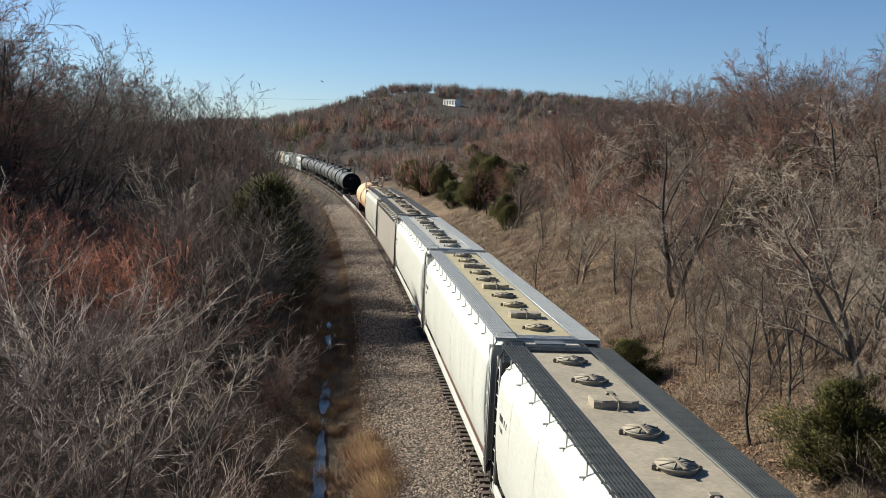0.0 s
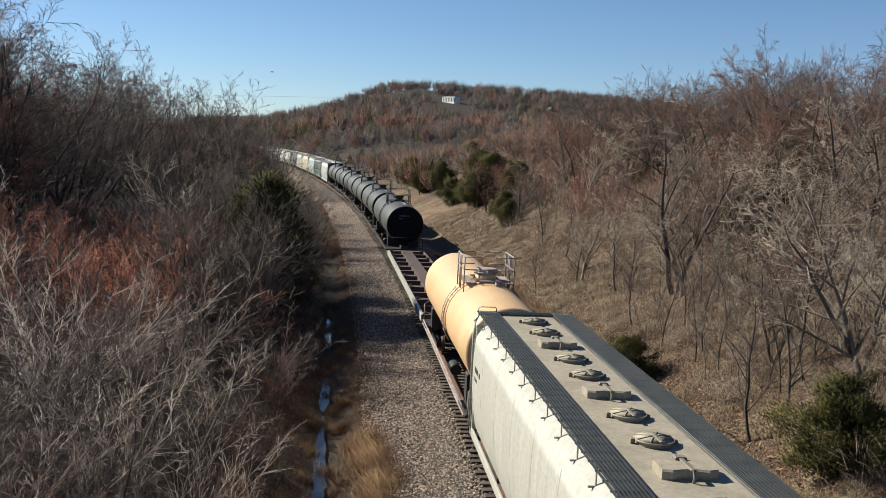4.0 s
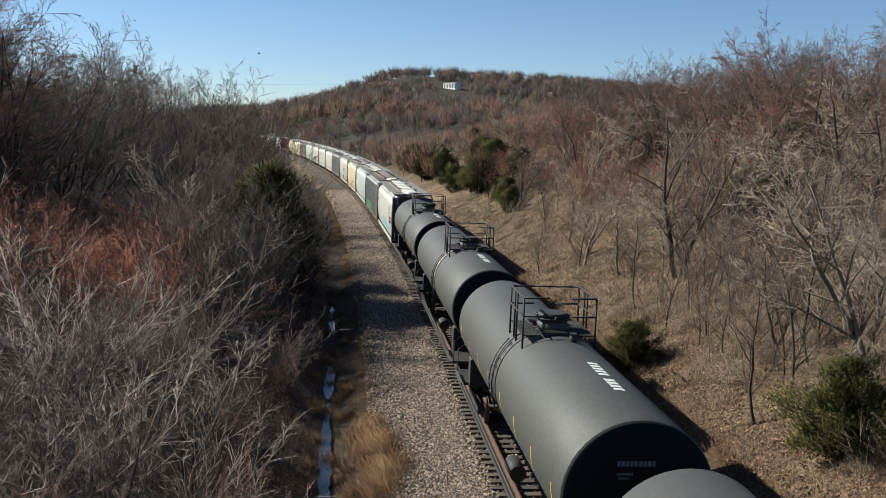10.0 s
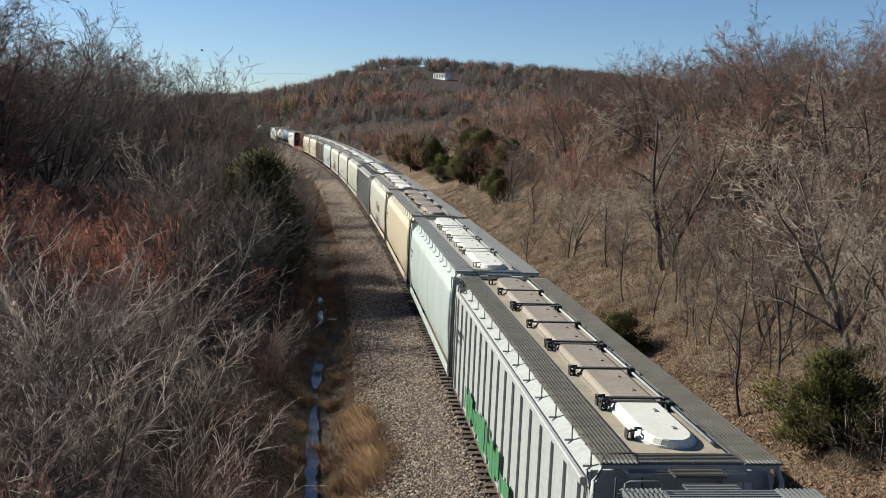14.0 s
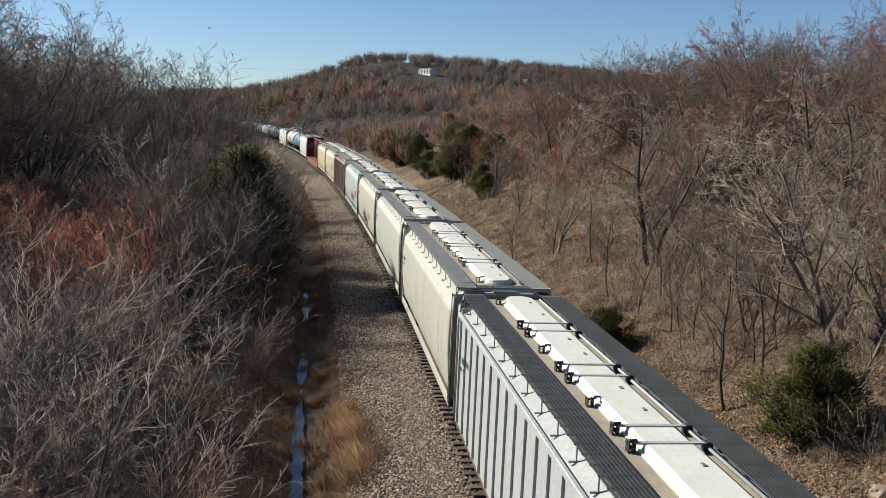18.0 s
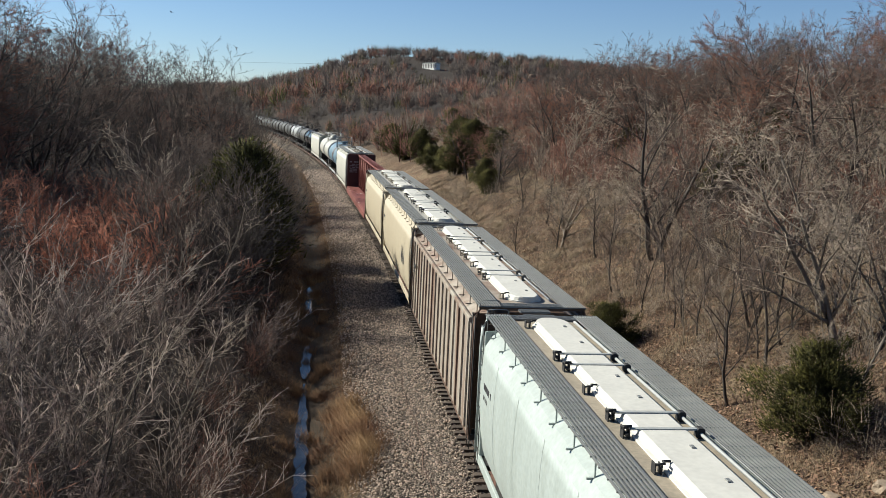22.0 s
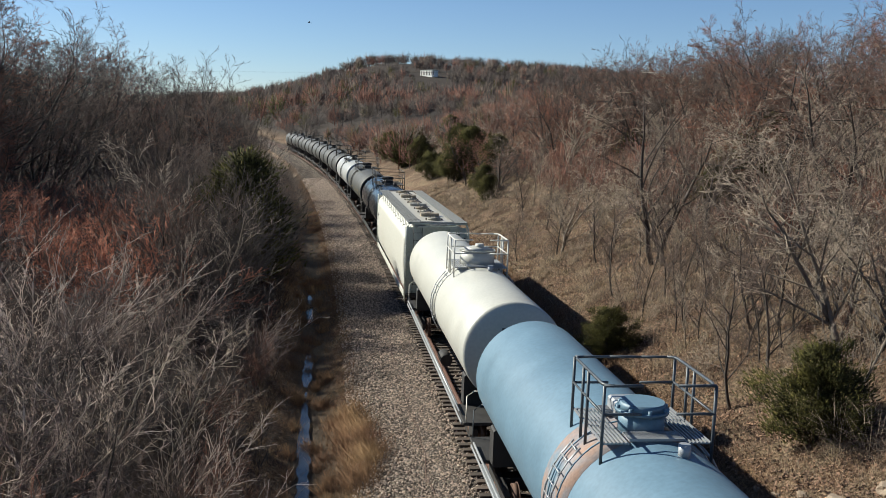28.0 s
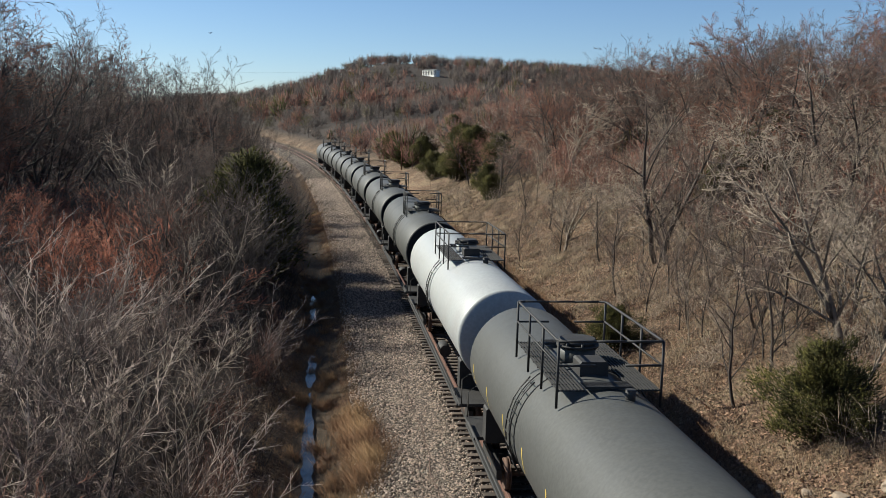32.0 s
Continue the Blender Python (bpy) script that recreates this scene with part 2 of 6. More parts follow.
GRASS_PALE = island_vary(material("pale_dry_grass", (0.25, 0.195, 0.125), 0.85, vary=0.2, scale=0.4, fine=8, bump=0.0, tint=(0.19, 0.13, 0.08)), 0.6)
BRUSH = island_vary(material("dead_undergrowth", (0.068, 0.044, 0.030), 0.9, vary=0.2, scale=0.5, fine=8, bump=0.0, tint=(0.045, 0.028, 0.020)), 0.45)
LITTER = island_vary(material("fallen_oak_leaves", (0.255, 0.155, 0.098), 0.9, vary=0.2, scale=1.5, fine=20, bump=0.0, tint=(0.16, 0.10, 0.065)), 0.6)


# ---- mesh helpers ----
def mesh_of(name, verts, faces, mats, index=None, smooth=None):
    me = bpy.data.meshes.new(name)
    me.from_pydata([tuple(v) for v in verts], [], [tuple(f) for f in faces])
    for m in (mats if isinstance(mats, (list, tuple)) else [mats]):
        me.materials.append(m)
    if index is not None:
        me.polygons.foreach_set("material_index", index)
    if smooth is True:
        me.polygons.foreach_set("use_smooth", [True] * len(me.polygons))
    elif smooth:
        me.polygons.foreach_set("use_smooth", smooth)
    me.update()
    return me


def array_mesh(name, v, f, mat, smooth=False):
    """A mesh from numpy arrays: v (n, 3), f (m, 3 or 4)."""
    me = bpy.data.meshes.new(name)
    n, k = len(f), f.shape[1]
    me.vertices.add(len(v))
    me.vertices.foreach_set("co", np.ascontiguousarray(v, dtype=np.float32).ravel())
    me.loops.add(n * k)
    me.loops.foreach_set("vertex_index", np.ascontiguousarray(f, dtype=np.int32).ravel())
    me.polygons.add(n)
    me.polygons.foreach_set("loop_start", np.arange(0, n * k, k, dtype=np.int32))
    if smooth:
        me.polygons.foreach_set("use_smooth", np.ones(n, dtype=bool))
    me.materials.append(mat)
    me.update(calc_edges=True)
    me.validate()
    return me


class Solid:
    """Collects boxes, tubes and lofts into one mesh."""

    def __init__(self):
        self.v, self.f, self.s = [], [], []

    def add(self, verts, faces, smooth=False):
        n = len(self.v)
        self.v += [tuple(p) for p in verts]
        self.f += [tuple(i + n for i in f) for f in faces]
        self.s += [smooth] * len(faces)
        return self

    def box(self, x0, x1, y0, y1, z0, z1, c=0.0):
        """A box, its long edges chamfered by c."""
        if c <= 0:
            vs = [(x, y, z) for z in (z0, z1) for y in (y0, y1) for x in (x0, x1)]
            return self.add(vs, [(0, 2, 3, 1), (4, 5, 7, 6), (0, 1, 5, 4), (2, 6, 7, 3), (0, 4, 6, 2), (1, 3, 7, 5)])
        ring = [(x0 + c, z0), (x1 - c, z0), (x1, z0 + c), (x1, z1 - c), (x1 - c, z1), (x0 + c, z1), (x0, z1 - c), (x0, z0 + c)]
        return self.loft([[(x, y, z) for x, z in ring] for y in (y0, y1)])

    def loft(self, rings, caps=True, smooth=False, closed=True):
        n = len(rings[0])
        vs = [p for r in rings for p in r]
        fs = []
        for k in range(len(rings) - 1):
            for i in range(n if closed else n - 1):
                j = (i + 1) % n
                fs.append((k * n + i, k * n + j, (k + 1) * n + j, (k + 1) * n + i))
        self.add(vs, fs, smooth)
        if caps:
            m = len(self.v) - len(vs)
            self.f += [tuple(m + i for i in reversed(range(n))), tuple(m + (len(rings) - 1) * n + i for i in range(n))]
            self.s += [False, False]
        return self

    def tube(self, pts, r, seg=6, smooth=True):
        pts = [Vector(p) for p in pts]
        rings = []
        for i, p in enumerate(pts):
            d = (pts[min(i + 1, len(pts) - 1)] - pts[max(i - 1, 0)]).normalized()
            a = d.cross(Vector((0, 0, 1)) if abs(d.z) < 0.9 else Vector((1, 0, 0))).normalized()
            b = d.cross(a)
            rr = r[i] if isinstance(r, (list, tuple)) else r
            rings.append([p + rr * (math.cos(2 * math.pi * k / seg) * a + math.sin(2 * math.pi * k / seg) * b) for k in range(seg)])
        return self.loft(rings, True, smooth)

    def disc(self, c, axis, r, h, seg=20, taper=1.0):
        """A cylinder with centre c of its base and height h along axis."""
        c, axis = Vector(c), Vector(axis).normalized()
        a = axis.cross(Vector((0, 0, 1)) if abs(axis.z) < 0.9 else Vector((1, 0, 0))).normalized()
        b = axis.cross(a)
        rings = [[c + axis * t + rr * (math.cos(2 * math.pi * k / seg) * a + math.sin(2 * math.pi * k / seg) * b) for k in range(seg)]
                 for t, rr in ((0, r), (h, r * taper))]
        return self.loft(rings, True, True)

    def mesh(self, name, mats):
        return mesh_of(name, self.v, self.f, mats, smooth=self.s)


def part(name, shape, mat, parent, label=""):
    """Links a Solid or a mesh as one part under its thing."""
    me = shape.mesh(name, mat) if isinstance(shape, Solid) else shape
    ob = new(name, me)
    ob.parent = parent
    return tagged(ob, label)


def thing(name, label, category, group="", m=None):
    ob = new(name)
    ob.empty_display_size = 0.3
    tagged(ob, label, category, group)
    if m is not None:
        ob.matrix_basis = m
    return ob


# ---- the line of the track: a gentle left-hand curve ----
BEND_S = np.array([-900, -10, 30, 60, 90, 120, 160, 200, 260, 470, 520, 2200.0])
BEND_K = np.array([0, 0.0, 0.37, 0.72, 0.57, 0.53, 0.63, 0.58, 0.50, 0.50, 0.0, 0.0]) / 1000
LINE_S = np.arange(-900, 2200, 1.0)
_k = np.interp(LINE_S, BEND_S, BEND_K)
_th = np.concatenate([[0], np.cumsum((_k[1:] + _k[:-1]) / 2)])
_th = _th - np.interp(0, LINE_S, _th) + 0.1033
_dx, _dy = -np.sin(_th), np.cos(_th)
_x = np.concatenate([[0], np.cumsum((_dx[1:] + _dx[:-1]) / 2)])
_y = np.concatenate([[0], np.cumsum((_dy[1:] + _dy[:-1]) / 2)])
LINE_X = _x - np.interp(0, LINE_S, _x) + 5.515
LINE_Y = _y - np.interp(0, LINE_S, _y)
LINE_T = _th


def line_at(s, u=0.0):
    """World x, y at s metres along the line and u metres to its right."""
    x, y, t = np.interp(s, LINE_S, LINE_X), np.interp(s, LINE_S, LINE_Y), np.interp(s, LINE_S, LINE_T)
    return x + u * np.cos(t), y + u * np.sin(t)


def heading(s):
    return float(np.interp(s, LINE_S, LINE_T))


def ripple(x, y):
    """Smooth unevenness, about -1 to 1."""
    return (np.sin(x * 0.31 + 1.7 * np.sin(y * 0.13)) * np.cos(y * 0.27 + 1.3 * np.sin(x * 0.17)) * 0.6
            + np.sin(x * 0.93 + y * 0.71) * np.cos(y * 1.13 - x * 0.41) * 0.25 + np.sin(x * 2.3 - y * 1.9) * 0.12)


LEFT_U = np.array([-1600, -400, -120, -60, -30, -14, -9.0, -7.4, -6.7, -6.2, -5.5, -5.0, -4.3, -3.9, -2.3, -1.45, 0])
LEFT_Z = np.array([10, 7.0, 4.5, 3.2, 2.0, 0.5, -0.2, -0.62, -0.98, -1.16, -1.16, -0.98, -0.60, -0.50, -0.44, -0.245, -0.235])
RIGHT_U = np.array([0, 1.45, 2.1, 4.0, 4.8, 5.4, 6.6, 7.1, 8.0, 11.0, 16.0, 24, 34, 50, 90, 200, 500, 1600])
RIGHT_Z = np.array([-0.235, -0.245, -0.45, -1.05, -1.30, -1.42, -1.42, -1.15, -0.55, 0.85, 3.0, 5.6, 7.8, 9.6, 11.0, 12.5, 16, 20])


def ground_z(s, u):
    """Height of the ground."""
    s, u = np.asarray(s, float), np.asarray(u, float)
    x, y = line_at(s, u)
    z = np.where(u < 0, np.interp(u, LEFT_U, LEFT_Z), np.interp(u, RIGHT_U, RIGHT_Z))
    rough = np.clip((np.abs(u) - 6.8) / 6, 0, 1)
    z = z + ripple(x, y) * 0.25 * rough + ripple(x * 0.21, y * 0.21) * 0.9 * np.clip((np.abs(u) - 12) / 20, 0, 1)
    # the wooded hill behind, longer towards the right
    sx = np.where(x < -40, 76.0, 430.0)
    z = z + 40 * np.exp(-((x + 40) / sx) ** 2 - ((y - 930) / 300) ** 2) * np.clip((np.hypot(x, y) - 250) / 250, 0, 1)
    z = z + 12 * np.exp(-((y - 1250) / 350) ** 2) * np.clip((np.hypot(x, y) - 400) / 300, 0, 1)
    return z


def line_of(x, y):
    """s and u of a world place (near the line)."""
    d = (LINE_X - x) ** 2 + (LINE_Y - y) ** 2
    i = int(np.argmin(d))
    t = LINE_T[i]
    return float(LINE_S[i]), float((x - LINE_X[i]) * math.cos(t) + (y - LINE_Y[i]) * math.sin(t))


# ---- ground ----
def ground_material():
    m = bpy.data.materials.new("ground_cover")
    m.use_nodes = True
    nt = m.node_tree
    N, L = nt.nodes, nt.links
    b = N["Principled BSDF"]
    tc = N.new("ShaderNodeTexCoord")
    at = N.new("ShaderNodeAttribute")
    at.attribute_name = "cover"

    def noise_node(scale, detail=6, rough=0.6):
        n = N.new("ShaderNodeTexNoise")
        n.inputs["Scale"].default_value, n.inputs["Detail"].default_value, n.inputs["Roughness"].default_value = scale, detail, rough
        L.new(tc.outputs["Object"], n.inputs[0])
        return n

    def ramp(src, stops):
        r = N.new("ShaderNodeValToRGB")
        e = r.color_ramp.elements
        while len(e) < len(stops):
            e.new(0.5)
        for k, (p, c) in enumerate(stops):
            e[k].position, e[k].color = p, (*c, 1)
        L.new(src, r.inputs[0])
        return r.outputs[0]

    def mix(fac, a, c):
        x = N.new("ShaderNodeMix")
        x.data_type = "RGBA"
        L.new(fac, x.inputs["Factor"])
        L.new(a, x.inputs["A"])
        L.new(c, x.inputs["B"])
        return x.outputs["Result"]

    big, mid, fine = noise_node(0.16), noise_node(1.4), noise_node(7.0, 10, 0.82)
    soil = ramp(fine.outputs[0], [(0.37, (0.0182, 0.0115, 0.008)), (0.5, (0.105, 0.065, 0.041)), (0.62, (0.29, 0.20, 0.13))])
    straw = ramp(fine.outputs[0], [(0.38, (0.025, 0.018, 0.011)), (0.5, (0.145, 0.11, 0.07)), (0.60, (0.37, 0.295, 0.20))])
    two = noise_node(0.55, 5, 0.7)
    patch = ramp(two.outputs[0], [(0.44, (0, 0, 0)), (0.60, (1, 1, 1))])
    wild = mix(patch, soil, straw)
    dry = ramp(big.outputs[0], [(0.40, (0.68, 0.63, 0.58)), (0.60, (1.15, 1.12, 1.06))])
    tone = N.new("ShaderNodeMix")
    tone.data_type, tone.blend_type = "RGBA", "MULTIPLY"
    tone.inputs["Factor"].default_value = 1.0
    L.new(wild, tone.inputs["A"])
    L.new(dry, tone.inputs["B"])
    wild = tone.outputs["Result"]
    vor = N.new("ShaderNodeTexVoronoi")
    vor.inputs["Scale"].default_value = 17.0
    L.new(tc.outputs["Object"], vor.inputs[0])
    sep = N.new("ShaderNodeSeparateColor")
    L.new(vor.outputs["Color"], sep.inputs[0])
    stone = ramp(sep.outputs[0], [(0.0, (0.075, 0.062, 0.052)), (0.5, (0.22, 0.18, 0.145)), (1.0, (0.50, 0.42, 0.34))])
    joint = ramp(vor.outputs["Distance"], [(0.25, (1, 1, 1)), (0.75, (0.19, 0.175, 0.167))])
    mul = N.new("ShaderNodeMix")
    mul.data_type, mul.blend_type = "RGBA", "MULTIPLY"
    mul.inputs["Factor"].default_value = 1.0
    L.new(stone, mul.inputs["A"])
    L.new(joint, mul.inputs["B"])
    sepc = N.new("ShaderNodeSeparateColor")
    L.new(at.outputs["Color"], sepc.inputs[0])
    edge = N.new("ShaderNodeMath")
    edge.operation = "ADD"
    L.new(sepc.outputs[0], edge.inputs[0])
    off = N.new("ShaderNodeMapRange")
    off.inputs["To Min"].default_value, off.inputs["To Max"].default_value = -0.45, 0.45
    L.new(mid.outputs[0], off.inputs[0])
    L.new(off.outputs[0], edge.inputs[1])
    is_stone = ramp(edge.outputs[0], [(0.42, (0, 0, 0)), (0.58, (1, 1, 1))])
    col = mix(is_stone, wild, mul.outputs["Result"])
    mud = ramp(fine.outputs[0], [(0.3, (0.0418, 0.0319, 0.0228)), (0.7, (0.0988, 0.076, 0.0532))])
    col = mix(sepc.outputs[1], col, mud)
    # brown woodland floor with the shade under trees and thicket in its colour
    shaded_floor = ramp(mid.outputs[0], [(0.3, (0.014, 0.011, 0.009)), (0.7, (0.048, 0.036, 0.027))])
    col = mix(sepc.outputs[2], col, shaded_floor)
    L.new(col, b.inputs["Base Color"])
    b.inputs["Roughness"].default_value = 0.95
    b.inputs["Specular IOR Level"].default_value = 0.2
    bp = N.new("ShaderNodeBump")
    bp.inputs["Strength"].default_value, bp.inputs["Distance"].default_value = 0.9, 0.10
    hsum = mix(is_stone, fine.outputs[0], joint)
    L.new(hsum, bp.inputs["Height"])
    L.new(bp.outputs[0], b.inputs["Normal"])
    return m


def build_ground():
    ss = np.concatenate([np.arange(-700, -20, 40), np.arange(-20, 8, 4), np.arange(8, 70, 0.7), np.arange(70, 180, 1.5), np.arange(180, 420, 6), np.arange(420, 1500, 22), np.arange(1500, 2101, 60)])
    us = np.concatenate([-np.array([1500, 1200, 950, 750, 600, 480, 390, 320, 260, 210, 170, 140, 115, 95, 80, 68, 58, 50, 43, 37, 32, 28, 25, 22.5, 20, 18, 16, 14.5, 13, 11.8, 10.6, 9.7, 9]),
                         np.arange(-8.4, 12.01, 0.4), np.array([13, 14, 15.2, 16.5, 18, 20, 22, 24.5, 27, 30, 34, 38, 43, 49, 56, 64, 74, 86, 100, 120, 145, 175, 215, 260, 320, 400, 500, 620, 780, 1000, 1250, 1500])])
    S2, U2 = np.meshgrid(ss, us, indexing="ij")
    X, Y = line_at(S2, U2)
    Z = ground_z(S2, U2)
    v = np.stack([X, Y, Z], -1).reshape(-1, 3)
    n, k = len(ss), len(us)
    i = (np.arange(n - 1)[:, None] * k + np.arange(k - 1)[None]).ravel()
    f = np.stack([i, i + 1, i + k + 1, i + k], -1)
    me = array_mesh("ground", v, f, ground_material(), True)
    c = np.zeros((len(v), 4), np.float32)
    u = U2.ravel()
    wob = ripple(v[:, 0] * 0.8, v[:, 1] * 0.8) * 0.35
    c[:, 0] = np.interp(u + wob, [-4.9, -3.7, 3.2, 4.6], [0, 1, 1, 0])
    c[:, 0] = np.where((u > -4.2) & (u < 4.0), np.maximum(c[:, 0], 0.2), c[:, 0])
    c[:, 1] = np.interp(np.abs(u + 5.85), [0.5, 1.1], [1, 0]) + np.interp(np.abs(u - 6.0), [0.6, 1.3], [1, 0])
    # third channel: floor with painted shade, far off and under the left thicket
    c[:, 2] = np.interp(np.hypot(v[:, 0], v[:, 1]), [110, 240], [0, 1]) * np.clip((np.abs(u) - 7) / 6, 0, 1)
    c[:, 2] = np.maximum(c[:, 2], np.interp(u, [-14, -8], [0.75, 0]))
    c[:, 3] = 1
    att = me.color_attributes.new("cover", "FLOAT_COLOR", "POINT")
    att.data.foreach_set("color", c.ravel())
    ob = new("ground", me)
    tagged(ob, "leaf-littered, dry-grass ground falling to a gravelled railway cutting", "ground", kind="structure")


build_ground()


def water_material(name, color, rough):
    m = material(name, color, rough, vary=0.1, scale=0.7, fine=6, bump=0.04)
    return m


DITCH_WATER = water_material("clear_ditch_water", (0.03, 0.032, 0.034), 0.2)
GREEN_WATER = water_material("murky_green_water", (0.11, 0.105, 0.05), 0.5)


def water_strip(name, label, mat, stretches, u0, u1, z):
    """Pools lying in the ditch, with ragged edges."""
    v, f = [], []
    for a, b in stretches:
        ss = np.arange(a, b, 0.12)
        start = len(v)
        for k, s in enumerate(ss):
            w = math.sin(math.pi * (k + 0.3) / (len(ss) - 0.4)) ** 0.35
            half = (u1 - u0) / 2 * w
            for sgn in (-1, 1):
                rag = 0.55 + 0.38 * noise.noise(Vector((s * 0.28, sgn * 9.0, u0))) + 0.30 * noise.noise(Vector((s * 1.6, sgn * 5.0, u1)))
                x, y = line_at(s, (u0 + u1) / 2 + sgn * half * max(0.06, rag))
                v.append((float(x), float(y), z))
        for k in range(len(ss) - 1):
            i = start + 2 * k
            f.append((i, i + 1, i + 3, i + 2))
    ob = new(name, mesh_of(name, v, f, mat, smooth=True))
    tagged(ob, label, "water", kind="structure")


water_strip("water", "narrow strip of still ditch water reflecting the blue sky", DITCH_WATER, [(14, 37), (37.6, 43), (49, 57)], -6.38, -5.72, -1.07)
water_strip("water", "murky olive-green puddle in the trackside ditch", GREEN_WATER, [(16, 35)], 5.2, 6.9, -1.25)


# ---- railway track ----
def build_track():
    root = thing("railway_track", "single railway track of rusty rails on timber ties in ballast", "track")
    root["kind"] = "structure"
    prof = [(-0.075, -0.185), (0.075, -0.185), (0.075, -0.172), (0.018, -0.155), (0.010, -0.05), (0.036, -0.038), (0.036, -0.008), (0.028, 0.0), (-0.028, 0.0), (-0.036, -0.008), (-0.036, -0.038), (-0.010, -0.05), (-0.018, -0.155), (-0.075, -0.172)]
    ss = np.concatenate([np.arange(-700, -20, 20), np.arange(-20, 300, 4), np.arange(300, 1300, 15)])
    for side in (-0.753, 0.753):
        so = Solid()
        rings = []
        for s in ss:
            ring = []
            for u, z in prof:
                x, y = line_at(s, side + u)
                ring.append((float(x), float(y), z))
            rings.append(ring)
        so.loft(rings)
        part("rail", so, RAIL, root, "rust-brown steel rail")
    so = Solid()
    so.box(-1.3, 1.3, -0.115, 0.115, -0.36, -0.165, 0.012)
    tie_me = so.mesh("tie", TIE)
    pl = Solid()
    for x in (-0.753, 0.753):
        pl.box(x - 0.17, x + 0.17, -0.09, 0.09, -0.168, -0.150)
        for dx in (-0.11, 0.11):
            pl.box(x + dx - 0.015, x + dx + 0.015, -0.05, -0.02, -0.155, -0.125)
    plate_me = pl.mesh("tie_plate", STEEL_RUST)
    rest_v, rest_f = [], []
    k = 0
    s = -40.0
    rng = random.Random(5)
    while s < 420:
        x, y = line_at(s, rng.uniform(-0.05, 0.05))
        m = pose(float(x), float(y), rng.uniform(-0.012, 0.004), 0, 0, math.degrees(heading(s)) + rng.uniform(-1.2, 1.2))
        if 14 <= s < 160 and k < 298:
            ob = new("tie", tie_me)
            ob.parent, ob.matrix_basis = root, m
            p = new("tie_plate", plate_me)
            p.parent = ob
            k += 1
        else:
            n = len(rest_v)
            rest_v += [m @ Vector(p) for p in so.v]
            rest_f += [tuple(i + n for i in f) for f in so.f]
        s += 0.495 + rng.uniform(-0.02, 0.02)
    ob = new("distant_ties", mesh_of("distant_ties", rest_v, rest_f, TIE))
    ob.parent = root
    ob["kind"] = "stuff"


build_track()


def scatter_stones():
    rng = np.random.default_rng(3)
    n = 58000
    s = 15 + 135 * rng.random(n) ** 1.9
    u = np.where(rng.random(n) < 0.85, np.where(rng.random(n) < 0.93, rng.uniform(-4.6, -1.4, n), rng.uniform(-1.4, -0.95, n)), rng.uniform(0.95, 4.2, n))
    n2 = 3000
    s, u = np.append(s, 15 + 40 * rng.random(n2)), np.append(u, rng.uniform(-0.65, 0.65, n2))
    x, y = line_at(s, u)
    z = ground_z(s, u)
    r = rng.uniform(0.020, 0.055, len(s)) * np.interp(s, [15, 60, 150], [0.9, 1.3, 2.4])
    base = np.array([(1, 0, 0), (0, 1, 0), (-1, 0, 0), (0, -1, 0), (0, 0, 0.8), (0, 0, -0.8)], float)
    tri = np.array([(0, 1, 4), (1, 2, 4), (2, 3, 4), (3, 0, 4), (1, 0, 5), (2, 1, 5), (3, 2, 5), (0, 3, 5)])
    a = rng.uniform(0, 6.28, len(s))
    vv = base[None] * r[:, None, None] * rng.uniform(0.6, 1.3, (len(s), 6, 1))
    ca, sa = np.cos(a)[:, None], np.sin(a)[:, None]
    v = np.stack([vv[..., 0] * ca - vv[..., 1] * sa + x[:, None], vv[..., 0] * sa + vv[..., 1] * ca + y[:, None], vv[..., 2] + z[:, None] + r[:, None] * 0.3], -1)
    f = tri[None] + (np.arange(len(s)) * 6)[:, None, None]
    ob = new("ballast", array_mesh("ballast", v.reshape(-1, 3), f.reshape(-1, 3), STONE))
    tagged(ob, "loose crushed-stone ballast along the track", "ballast", kind="stuff")


scatter_stones()


